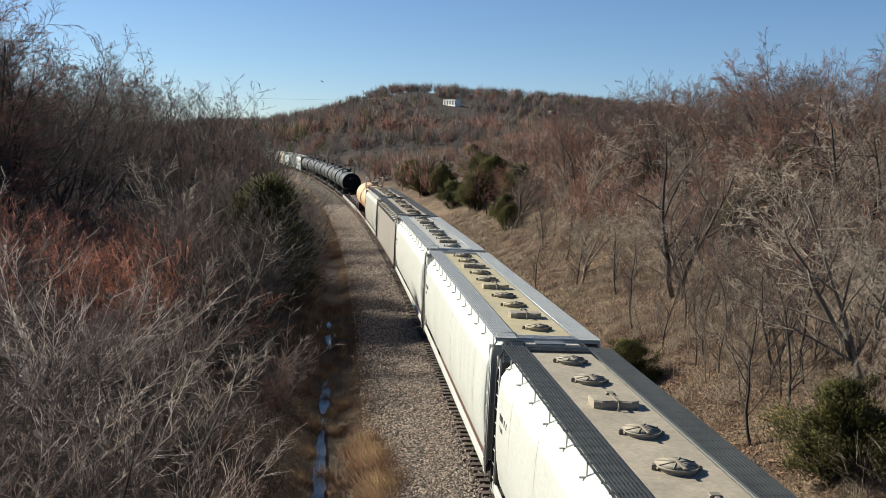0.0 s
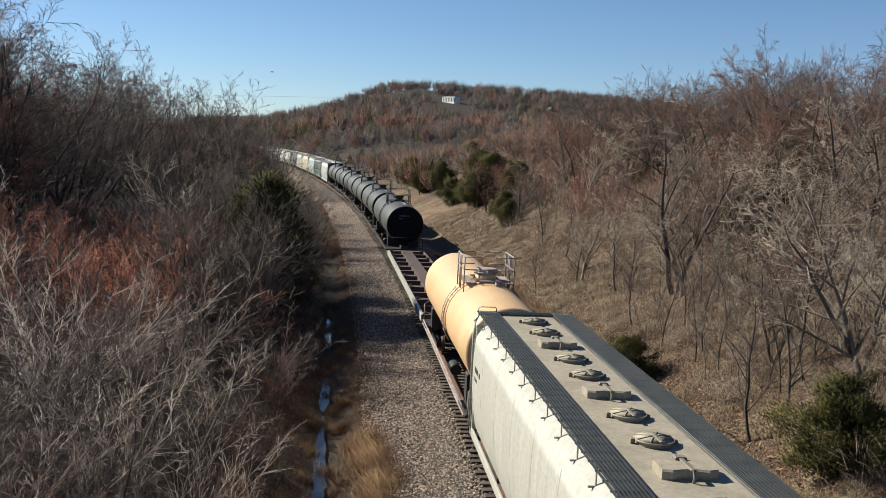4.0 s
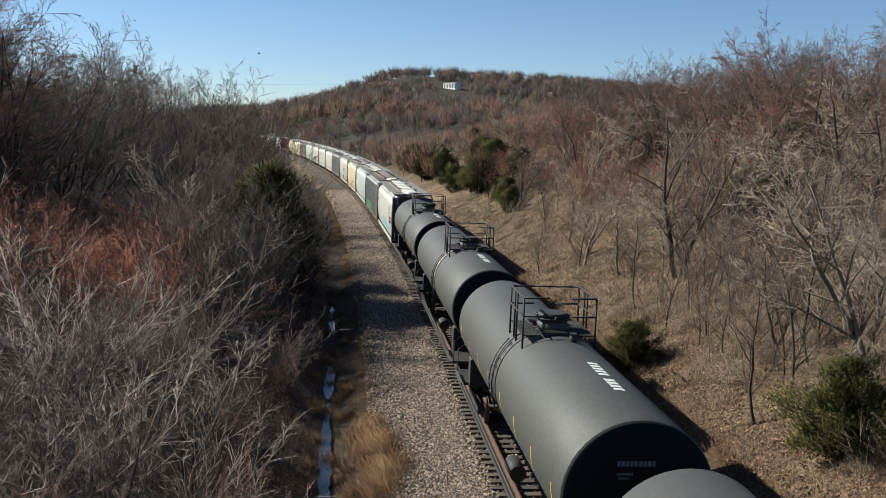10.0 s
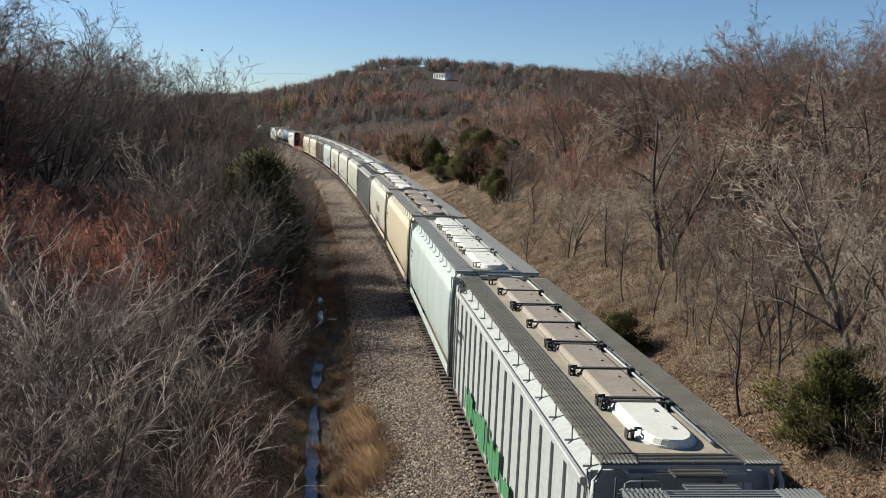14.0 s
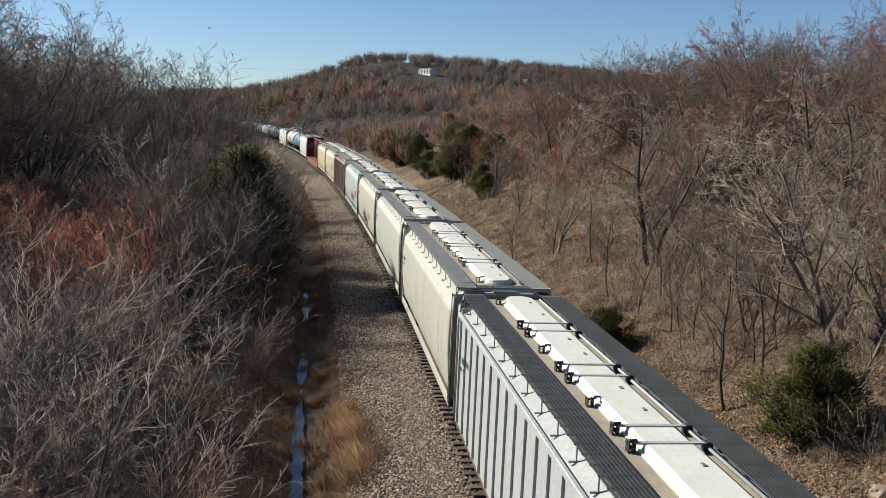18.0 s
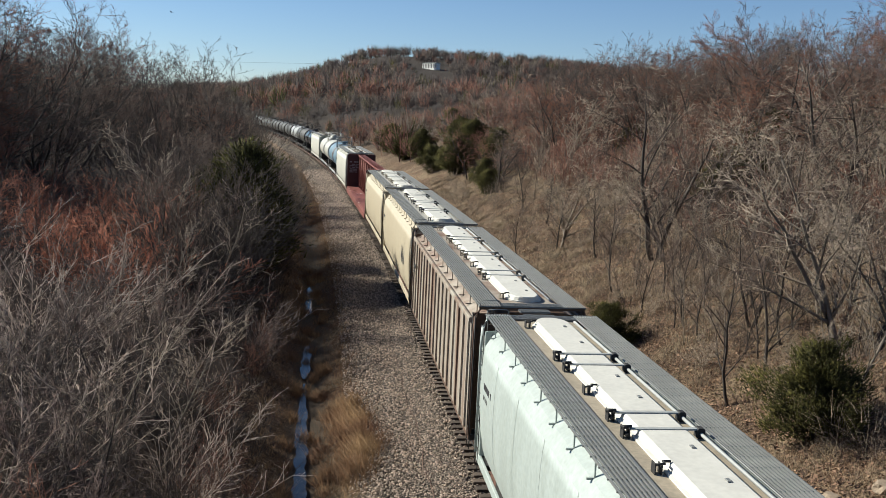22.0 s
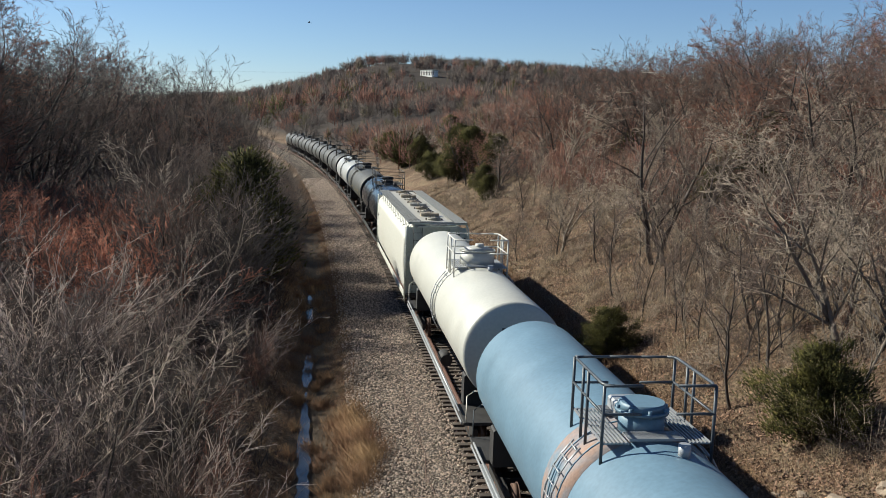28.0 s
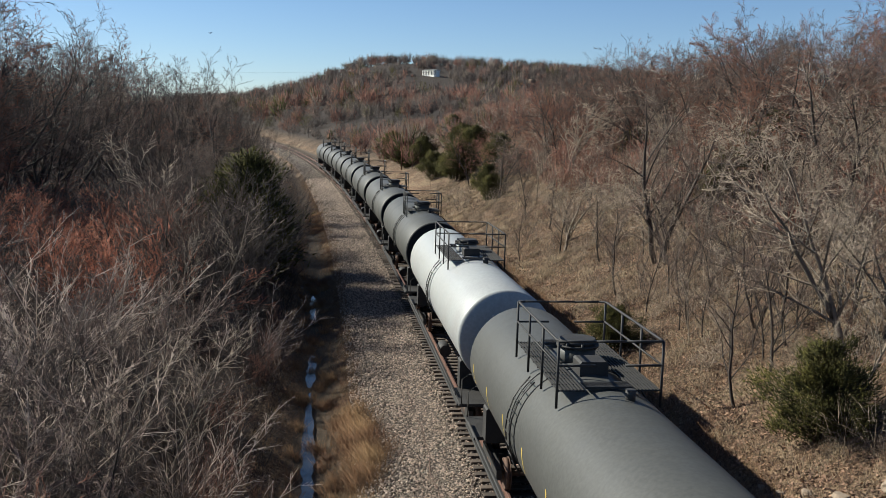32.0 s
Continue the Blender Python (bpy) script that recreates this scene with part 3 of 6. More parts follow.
# ---- bare trees and bushes ----
def grow(seed, height, stems=1, lean=0.1, kids=(9, 7, 6), start=0.3, rise=0.35, girth=0.018, bend=0.16, twig=0.006, open_angle=0.75, ratio=(0.55, 0.5, 0.45), drift=(0, 0)):
    """A bare tree: its stems as lists of (place, radius), and the twigs as (from, to, radius from, radius to, is a tip)."""
    rng = random.Random(seed)
    trunks, segs = [], []
    last = len(kids)

    def branch(p, d, length, r, level):
        n = (7, 5, 3, 2)[min(level, 3)]
        if level == last:
            n = 1
        step = length / n
        pts = [(p.copy(), d.copy(), r)]
        for i in range(n):
            d = d + Vector((rng.uniform(-1, 1) + drift[0], rng.uniform(-1, 1) + drift[1], rng.uniform(-0.5, 1) * rise * 1.6)) * bend
            d.normalize()
            q = p + d * step
            r1 = max(r * (1 - 0.85 * (i + 1) / n), twig * 0.6)
            r0 = max(r * (1 - 0.85 * i / n), twig * 0.7)
            if level:
                segs.append((p, q, r0, r1, level == last or (level == last - 1 and i == n - 1), level == 1))
            p = q
            pts.append((p.copy(), d.copy(), r1))
        if level == 0:
            trunks.append([(a, c) for a, b, c in pts])
        if level >= last:
            return
        for c in range(kids[level]):
            f = start + (1 - start) * (c + rng.random()) / kids[level] if level == 0 else 0.12 + 0.88 * (c + rng.random()) / kids[level]
            x = f * n
            i = min(int(x), n - 1)
            a, b = pts[i], pts[i + 1]
            q = a[0].lerp(b[0], x - i)
            out = Vector((rng.gauss(0, 1), rng.gauss(0, 1), rng.gauss(0, 0.4)))
            out = (out - a[1] * out.dot(a[1])).normalized()
            ang = open_angle * rng.uniform(0.6, 1.25)
            nd = (a[1] * math.cos(ang) + out * math.sin(ang)).normalized()
            nd = (nd + Vector((0, 0, rise * 0.5))).normalized()
            ln = length * ratio[min(level, len(ratio) - 1)] * rng.uniform(0.6, 1.2) * (1.15 - 0.5 * f)
            branch(q, nd, ln, max(a[2] * 0.55, twig), level + 1)

    for k in range(stems):
        a = rng.uniform(0, 6.28)
        le = lean * rng.uniform(0.4, 1.3)
        d = Vector((math.cos(a) * le + drift[0] * 0.4, math.sin(a) * le + drift[1] * 0.4, 1)).normalized()
        off = Vector((math.cos(a), math.sin(a), 0)) * (0.10 * stems * rng.random() if stems > 1 else 0)
        branch(off - Vector((0, 0, 0.3)), d, height * (rng.uniform(0.85, 1.05) if stems == 1 else rng.uniform(0.6, 1.05)), height * girth, 0)
    return trunks, segs


def segs_mesh(name, segs, mat, bark=None):
    """Twigs: three-sided prisms, and pointed spikes for the tips."""
    p = np.array([tuple(s[0]) for s in segs])
    q = np.array([tuple(s[1]) for s in segs])
    r0 = np.array([s[2] for s in segs])
    r1 = np.array([s[3] for s in segs])
    tip = np.array([bool(s[4]) for s in segs])
    d = q - p
    d /= np.linalg.norm(d, axis=1)[:, None] + 1e-9
    ref = np.where(np.abs(d[:, 2:3]) < 0.9, np.array([[0, 0, 1.0]]), np.array([[1.0, 0, 0]]))
    a = np.cross(d, ref)
    a /= np.linalg.norm(a, axis=1)[:, None]
    b = np.cross(d, a)
    ring = [(math.cos(2.0944 * k), math.sin(2.0944 * k)) for k in range(3)]
    base = np.stack([p + r0[:, None] * (c * a + e * b) for c, e in ring], 1)
    end = np.stack([q + r1[:, None] * (c * a + e * b) for c, e in ring], 1)
    vs, fs, off = [], [], 0
    m = ~tip
    if m.any():
        v = np.concatenate([base[m], end[m]], 1)
        o = (np.arange(len(v)) * 6)[:, None, None]
        f = np.array([(0, 1, 4), (0, 4, 3), (1, 2, 5), (1, 5, 4), (2, 0, 3), (2, 3, 5)])[None] + o
        vs.append(v.reshape(-1, 3))
        fs.append(f.reshape(-1, 3))
        off = len(v) * 6
    if tip.any():
        v = np.concatenate([base[tip], q[tip][:, None]], 1)
        o = (np.arange(len(v)) * 4)[:, None, None] + off
        f = np.array([(0, 1, 3), (1, 2, 3), (2, 0, 3)])[None] + o
        vs.append(v.reshape(-1, 3))
        fs.append(f.reshape(-1, 3))
    me = array_mesh(name, np.concatenate(vs), np.concatenate(fs), mat, True)
    if bark:
        me.materials.append(bark)
        limb = np.array([len(s) > 5 and bool(s[5]) for s in segs])
        idx = np.concatenate([np.repeat(limb[m], 6), np.repeat(limb[tip], 3)]).astype(np.int32)
        me.polygons.foreach_set("material_index", idx)
    return me


def tree_meshes(grown, twig_mat, bark=None):
    trunks, segs = grown
    out = []
    for t in trunks:
        name = "trunk" if len(trunks) == 1 else "stem"
        out.append((name, Solid().tube([p for p, r in t], [r for p, r in t], 6).mesh(name, bark or BARK)))
    out.append(("crown", segs_mesh("crown", segs, twig_mat, bark or BARK)))
    return out


LEFT_A, LEFT_E = np.array([-0.6, -0.464, -0.377, -0.324, -0.302, -0.257, -0.202, -0.172, -0.12]), np.array([0.125, 0.108, 0.102, 0.084, 0.058, 0.044, 0.016, -0.012, -0.012])
RIGHT_A, RIGHT_E = np.array([-0.1, 0.0, 0.08, 0.128, 0.16, 0.28, 0.40, 0.55]), np.array([-0.008, 0.004, 0.026, 0.048, 0.070, 0.090, 0.110, 0.13])


def room(x, y, z):
    """How tall a tree at this place stands against the skyline of the woods."""
    a, d = x / y, math.hypot(x, y)
    e = float(np.interp(a, LEFT_A, LEFT_E)) if a < -0.1 else float(np.interp(a, RIGHT_A, RIGHT_E))
    return max(2.0, EYE[2] + e * d - z)


def plant(kind, meshes, label, category, x, y, z, turn, size, group=""):
    ob = thing(kind, label, category, group, Matrix.Translation((x, y, z)) @ Matrix.Rotation(turn, 4, "Z") @ Matrix.Scale(size, 4))
    for name, me in meshes:
        part(name, me, None, ob)
    return ob


# ---- vegetation ----
TALL = [tree_meshes(grow(11 + k, 9.5, 1, 0.15, (14, 8, 6, 3), 0.12, 0.16, 0.015, 0.16, 0.013, 0.95, (0.52, 0.46, 0.42, 0.5)), (TWIG_GREY, TWIG_RED, TWIG_GREY)[k]) for k in range(3)]
SPREAD = [tree_meshes(grow(31 + k, 6.4, 2, 0.42, (9, 5, 5, 3), 0.2, 0.16, 0.018, 0.2, 0.0105, 0.95, (0.62, 0.5, 0.45, 0.5)), (TWIG_GREY, TWIG_PALE, TWIG_RED)[k], (BARK, BARK_PALE, BARK)[k]) for k in range(3)]
THICKET = [tree_meshes(grow(51 + k, 4.2, 5, 0.65, (9, 5, 4), 0.1, 0.3, 0.0065, 0.2, 0.009, 0.8, (0.5, 0.48, 0.36)), (TWIG_BROWN, TWIG_RED, TWIG_PALE)[k]) for k in range(3)]
BRIER = [tree_meshes(grow(151 + k, 2.9, 3, 0.8, (11, 7, 5), 0.08, 0.2, 0.0062, 0.09, 0.0085, 0.75, (0.55, 0.5, 0.5)), (TWIG_MAUVE, TWIG_MAUVE, TWIG_BROWN)[k], (TWIG_MAUVE, TWIG_GREY, TWIG_GREY)[k]) for k in range(3)]
BRAMBLE = [tree_meshes(grow(171 + k, 2.6, 2, 0.7, (11, 6, 4), 0.08, 0.25, 0.007, 0.12, 0.009, 0.8, (0.55, 0.5, 0.5)), (TWIG_PALE, TWIG_GREY)[k], (BARK_PALE, BARK)[k]) for k in range(2)]
RUSTY = [tree_meshes(grow(56 + k, 4.0, 6, 0.65, (9, 6, 4), 0.2, 0.3, 0.006, 0.2, 0.0115, 0.8, (0.5, 0.48, 0.4)), TWIG_RUST, TWIG_GREY) for k in range(2)]
SAPLING = [tree_meshes(grow(71 + k, 5.2, 1, 0.2, (15, 7, 4), 0.15, 0.3, 0.010, 0.2, 0.0078, 0.85, (0.42, 0.42, 0.4)), (TWIG_GREY, TWIG_PALE, TWIG_GREY)[k], (BARK, BARK_PALE, BARK)[k]) for k in range(3)]
DARK = [tree_meshes(grow(81 + k, 9.0, 4, 0.6, (10, 6, 4, 3), 0.18, 0.3, 0.0115, 0.2, 0.011, 0.8, (0.5, 0.5, 0.45, 0.5)), (TWIG_GREY, TWIG_BROWN)[k % 2]) for k in range(3)]


def whip_meshes(seed):
    """Long pale shoots, straight between their nodes, forking at narrow angles."""
    rng = random.Random(seed)
    stems, segs = [], []

    def fork(d, angle):
        out = Vector((rng.gauss(0, 1), rng.gauss(0, 1), rng.gauss(0, 0.7)))
        out = (out - d * out.dot(d)).normalized()
        return (d * math.cos(angle) + out * math.sin(angle)).normalized()

    def shoot(o, d, length, r, level):
        n = 3 if level == 1 else 1
        for i in range(n):
            e = o + d * (length / n)
            r1 = max(r * (1 - 0.7 * (i + 1) / n), 0.005)
            segs.append((o, e, max(r * (1 - 0.7 * i / n), 0.0065), r1, level > 1 and i == n - 1))
            if level < 3:
                for c in range(2 if level == 1 else 1):
                    f = o.lerp(e, rng.random())
                    shoot(f, fork(d, rng.uniform(0.35, 0.85)), length * rng.uniform(0.16, 0.42), r * 0.62, level + 1)
            o, d = e, fork(d, rng.uniform(0.03, 0.16))

    for k in range(5):
        a, le, n = rng.gauss(0.1, 1.1), rng.uniform(0.35, 1.5), 6
        d = Vector((math.cos(a) * le, math.sin(a) * le, 1)).normalized()
        p, step, r = Vector((rng.uniform(-0.5, 0.5), rng.uniform(-0.5, 0.5), -0.2)), rng.uniform(3.0, 5.6) / n, rng.uniform(0.014, 0.023)
        pts = [p.copy()]
        for i in range(n):
            q = p + d * step
            pts.append(q.copy())
            for c in range(2 if i > 0 else 0):
                shoot(p.lerp(q, rng.random()), fork(d, rng.uniform(0.45, 0.95)), rng.uniform(0.6, 1.6) * (1.1 - 0.08 * i), r * 0.6, 1)
            p, d = q, (fork(d, rng.uniform(0.04, 0.14)) + Vector((0, 0, 0.03))).normalized()
        stems.append(("stem", Solid().tube(pts, [r * (1 - 0.7 * i / n) for i in range(n + 1)], 5).mesh("stem", TWIG_BRIGHT)))
    return stems + [("crown", segs_mesh("crown", segs, TWIG_BRIGHT))]


WHIPS = [whip_meshes(61 + k) for k in range(4)]


def cedar_meshes(seed, height, wide=1.0):
    """A shaggy evergreen: a lumpy, pointed mass of upswept sprays with gaps between its boughs."""
    rng = random.Random(seed)
    trunk = Solid().tube([(0, 0, -0.2), (0.02, 0, height * 0.5), (0, 0.03, height * 0.95)], [0.09, 0.06, 0.01], 6).mesh("trunk", BARK)
    segs = []
    for k in range(58):
        f = ((k + rng.random()) / 58) ** 1.2
        a = k * 2.4 + rng.uniform(-0.6, 0.6)
        reach = height * 0.42 * wide * (1 - f) ** 0.6 * rng.uniform(0.5, 1.2) * min(1, 0.7 + f * 2) + 0.06
        z0 = height * (0.02 + 0.90 * f)
        tip = Vector((math.cos(a) * reach, math.sin(a) * reach, z0 + reach * rng.uniform(0.1, 0.75)))
        for g in range(3):
            c = tip.lerp(Vector((0, 0, z0)), (0.0, 0.28, 0.6)[g] * rng.uniform(0.7, 1.3)) + Vector((rng.gauss(0, 1), rng.gauss(0, 1), rng.gauss(0, 0.6))) * 0.14 * reach
            lump = rng.uniform(0.07, 0.13) * height / 3.0 + 0.05 * reach
            for j in range(int(30 + 60 * reach)):
                o = c + Vector((rng.gauss(0, 1), rng.gauss(0, 1), rng.gauss(0, 0.9))) * lump
                d = (Vector((math.cos(a), math.sin(a), 0.9)) + Vector((rng.gauss(0, 0.5), rng.gauss(0, 0.5), rng.gauss(0, 0.4)))).normalized()
                segs.append((o, o + d * rng.uniform(0.08, 0.2), rng.uniform(0.014, 0.026), 0.003, True))
    return [("trunk", trunk), ("foliage", segs_mesh("foliage", segs, CEDAR))]


CEDARS = [cedar_meshes(91, 3.0, 1.5), cedar_meshes(92, 3.0, 1.25), cedar_meshes(93, 3.0, 1.2), cedar_meshes(94, 3.0, 1.15), cedar_meshes(95, 3.0, 0.92)]


def at_line(s, u, sink=0.05):
    x, y = line_at(s, u)
    return float(x), float(y), float(ground_z(s, u)) - sink


def sunny(s, u):
    """Growth is low along the ditch below the bridge, where the gravel lies in the sun."""
    return max(1.1, (-u - 4.6) * 0.62) if s < 44 else 5.5


def plant_all():
    rng = random.Random(42)
    # evergreens that stand out singly
    for k, (s, u, h) in enumerate([(42.0, 7.5, 2.3), (27.3, 9.6, 3.2), (54.5, -9.6, 7.8), (58, -10.6, 7.0), (64, -10.2, 6.0), (100, 13.0, 3.2), (118, 13.0, 4.8), (124, 16.5, 5.6), (138, 18, 5.0), (150, 14, 4.6), (72, 38, 4.6), (74, 41, 4.0), (176, 13, 5.0), (62, 23, 4.0), (66, 27, 4.6), (60, 20, 3.0), (128, 12, 3.6), (112, 17, 4.6), (156, 12, 4.6), (96, 12.5, 2.6), (92, 26, 3.0), (165, 22, 5), (66, 52, 4)]):
        x, y, z = at_line(s, u)
        plant("cedar", CEDARS[4 if 2 <= k <= 4 else k % 4], "dense dark green cedar on the cutting bank", "cedar tree", x, y, z, rng.uniform(0, 6.28), h / 3.0, "cedars on the banks")
    # the thicket below the bridge, to the left of the ditch
    for k in range(84):
        s = 14 + 50 * rng.random() ** 0.95
        u = -7.7 - (5 + s * 0.30) * rng.random() ** 0.85
        x, y, z = at_line(s, u)
        j = rng.choice((0, 0, 2, 0) if s < 36 else (0, 1, 0))
        if s < 40 and k % 4:
            plant("bush", BRIER[k % 3], "dense leafless shrub of fine mauve-brown twigs", "bush", x, y, z, rng.uniform(0, 6.28), min(rng.uniform(0.9, 1.5), sunny(s, u) / 2.6), "brush beside the ditch")
            continue
        plant("bush", THICKET[min(j, 1)], "leafless brush with reddish-brown twigs" if j == 1 else "tangled leafless grey-brown brush", "bush", x, y, z, rng.uniform(0, 6.28), min(rng.uniform(0.8, 1.3), sunny(s, u) / 4.0), "brush beside the ditch")
    # the rust-red brush behind it
    for k in range(32):
        s = 40 + 20 * rng.random()
        u = -rng.uniform(11.5, 14 + (s - 25) * 0.45)
        x, y, z = at_line(s, u)
        plant("bush", RUSTY[k % 2], "leafless brush with rust-red fine twigs", "bush", x, y, z, rng.uniform(0, 6.28), rng.uniform(0.85, 1.25), "rust-red brush beside the ditch")
    for k in range(20):
        s = rng.uniform(16, 40) if k < 13 else rng.uniform(17, 44)
        u = -rng.uniform(9.0, 10.4 + s * 0.28) if k < 13 else -rng.uniform(11, 13 + s * 0.25)
        x, y, z = at_line(s, u)
        plant("sapling", WHIPS[k % 4], "leaning bare sapling with long pale sunlit shoots", "sapling", x, y, z, rng.gauss(0.2, 1.0), min(rng.uniform(0.75, 1.15), max(0.55, sunny(s, u) / 4.0)) * (1.0 if k < 13 else 1.25), "saplings beside the ditch")
    for k in range(46):
        s, u = 15 + 48 * rng.random(), -rng.uniform(7.3, 9.4)
        x, y, z = at_line(s, u)
        j = rng.choice((0, 1))
        plant("bush", THICKET[j], "low leafless brush overhanging the ditch", "bush", x, y, z, rng.uniform(0, 6.28), rng.uniform(0.25, 0.5), "brush beside the ditch")
    # tall trees behind the thicket
    for k in range(92):
        s = 60 + 118 * rng.random() ** 1.7
        u = -rng.uniform(13, 19 + s * 0.34)
        if s < 82 and u > -23:
            u -= 10
        x, y, z = at_line(s, u)
        j = rng.choice((0, 1, 1, 1, 2))
        if k % 2:
            plant("tree", DARK[j], "leafless tree with many dark leaning stems", "tree", x, y, z, rng.uniform(0, 6.28), min(1.6, room(x, y, z) / 9.0) * rng.uniform(0.75, 1.02), "bare trees along the line")
            continue
        plant("tree", TALL[j], "tall leafless tree with dense dark grey-brown twigs" if j != 1 else "tall leafless tree with reddish-brown twigs", "tree", x, y, z, rng.uniform(0, 6.28), min(1.6, room(x, y, z) / 9.6) * rng.uniform(0.72, 1.0), "bare trees along the line")
    # trees that hide the far end of the line
    n = 0
    while n < 22:
        s, u = rng.uniform(120, 225), -rng.uniform(8.5, 26)
        x, y, z = at_line(s, u)
        if not -0.30 < x / y < -0.178:
            continue
        n += 1
        plant("tree", DARK[n % 3], "leafless grey scrub tree beside the line", "tree", x, y, z, rng.uniform(0, 6.28), min(0.9, room(x, y, z) / 9.0), "scrub trees beside the line")
    # slim trees on the bank whose shadows streak the gravel
    for s, u, h in ((20.5, -10.2, 4.4), (22.0, -10.8, 4.4), (24.5, -10.4, 4.6), (25.5, -9.6, 4.2), (26.5, -11.2, 4.6), (29.0, -10.6, 4.6), (33.5, -11.2, 4.2), (37.5, -11.0, 4.6), (39.5, -10.4, 5.2), (41, -11.8, 6.0), (42.2, -11.2, 6.2), (43.5, -10.2, 6.0), (45, -12.4, 7.2), (49.5, -12.2, 7.6), (46, -10.8, 6.6), (48.5, -10.2, 6.8), (51, -11.4, 7.2), (53.5, -10.4, 6.9), (56, -11.8, 7.4), (59, -10.4, 7.0), (62, -11.4, 7.2), (57.5, -14.0, 8.6), (60.5, -13.2, 8.2), (66, -10.6, 6.6), (70, -11.2, 6.8), (75, -10.8, 6.2)):
        x, y, z = at_line(s, u)
        plant("sapling", SAPLING[int(s) % 3], "slim leafless tree on the ditch bank", "sapling", x, y, z, s * 1.7, h / 5.2, "saplings beside the ditch")
        if s > 42:
            plant("tree", DARK[int(s) % 3], "leafless dark-stemmed tree on the ditch bank", "tree", x - 0.9, y + 1.5, z, s, h / 9.2, "bare trees along the line")
        plant("bush", THICKET[0], "tangled leafless grey-brown brush", "bush", x - 0.5, y + 0.6, z, s * 2.3, min(h, 5.0) / 5.4, "brush beside the ditch")
    for k in range(20):
        s, u = rng.uniform(58, 96), -rng.uniform(7.9, 10.6)
        x, y, z = at_line(s, u)
        plant("tree", DARK[k % 3], "small leafless dark-stemmed tree on the ditch bank", "tree", x, y, z, rng.uniform(0, 6.28), rng.uniform(0.42, 0.66), "bare trees along the line")
    for k in range(10):
        s, u = rng.uniform(21, 44), -rng.uniform(8.1, 10.2)
        x, y, z = at_line(s, u)
        plant("sapling", WHIPS[k % 4], "leaning bare sapling with long pale sunlit shoots", "sapling", x, y, z, rng.gauss(0.3, 1.3), rng.uniform(0.5, 0.72), "saplings beside the ditch")
    for k in range(14):
        s, u = 43 + 1.5 * k, -rng.uniform(9.8, 12.2)
        x, y, z = at_line(s, u)
        plant("bush", THICKET[0], "tall tangled dark brush above the ditch", "bush", x, y, z, rng.uniform(0, 6.28), rng.uniform(1.15, 1.5), "brush beside the ditch")
    # scrub along the left edge further on
    for k in range(45):
        s = 46 + 140 * rng.random()
        u = -rng.uniform(7.8, 13)
        x, y, z = at_line(s, u)
        j = rng.choice((0, 1, 2))
        plant("bush", THICKET[j], "low leafless scrub on the ditch bank", "bush", x, y, z, rng.uniform(0, 6.28), rng.uniform(0.25, 0.4) if s < 78 else rng.uniform(0.5, 0.85), "scrub on the ditch bank")
    # the open wooded slope on the right: the forked tree and others that can be told apart
    for s, u, c, j, a in ((52.0, 13.3, 1.45, 0, 0.4), (31.8, 13.0, 1.2, 1, 2.0), (60, 27, 1.5, 2, 1.0), (45, 25, 1.4, 1, 4.0), (38, 22, 1.4, 0, 5.0)):
        x, y, z = at_line(s, u)
        plant("tree", SPREAD[j], "leafless tree forking low into spreading limbs", "tree", x, y, z, a, c, "bare trees on the slope")
    for s, u, c in ((49.5, 10.2, 1.2), (64, 10.8, 1.1), (31.6, 8.9, 1.3), (32.8, 10.6, 1.4), (66, 8.6, 0.9), (34.5, 12.2, 1.4), (57, 11.5, 1.1), (72, 12, 1.1), (41, 10.8, 1.0)):
        x, y, z = at_line(s, u)
        plant("sapling", SAPLING[0], "slim dark-stemmed leafless tree on the slope", "sapling", x, y, z, rng.uniform(0, 6.28), c, "saplings on the slope")
    for k in range(34):
        s = 22 + 80 * rng.random()
        u = 9.5 + 24 * rng.random()
        x, y, z = at_line(s, u)
        j = rng.choice((0, 2, 1))
        plant("bush", THICKET[j], "low leafless brush among dry grass on the slope", "bush", x, y, z, rng.uniform(0, 6.28), rng.uniform(0.3, 0.7), "brush on the slope")
    for k in range(40):
        s = 24 + 40 * rng.random()
        u = 8.6 + 15 * rng.random()
        x, y, z = at_line(s, u)
        plant("bush", BRAMBLE[k % 2], "low tangle of bare pale twigs on the slope", "bush", x, y, z, rng.uniform(0, 6.28), rng.uniform(0.45, 0.95), "brush on the slope")
    for k in range(40):
        s = 26 + 26 * rng.random()
        u = 9.8 + 12 * rng.random()
        x, y, z = at_line(s, u)
        plant("sapling", SAPLING[k % 3], "slender sapling with bare twigs on the slope", "sapling", x, y, z, rng.uniform(0, 6.28), rng.uniform(0.6, 1.25), "saplings on the slope")
    for k in range(84):
        s = 22 + 75 * rng.random()
        u = 11 + 30 * rng.random() ** 1.1
        x, y, z = at_line(s, u)
        j = rng.choice((0, 1, 1, 2))
        plant("sapling", SAPLING[j], "slender bare sapling on the leaf-littered slope", "sapling", x, y, z, rng.uniform(0, 6.28), rng.uniform(0.6, 1.4), "saplings on the slope")
    for k in range(48):
        s = 34 + 85 * rng.random()
        u = 17 + 32 * rng.random()
        x, y, z = at_line(s, u)
        j = rng.choice((0, 1, 2, 2)) if u < 27 else rng.choice((0, 2, 2, 2))
        plant("tree", SPREAD[j], ("wide-crowned leafless tree with grey twigs", "leafless tree with pale spreading limbs", "leafless tree with a reddish-brown crown")[j], "tree", x, y, z, rng.uniform(0, 6.28), min(room(x, y, z) / 8.0, rng.uniform(0.9, 1.45)), "bare trees on the slope")
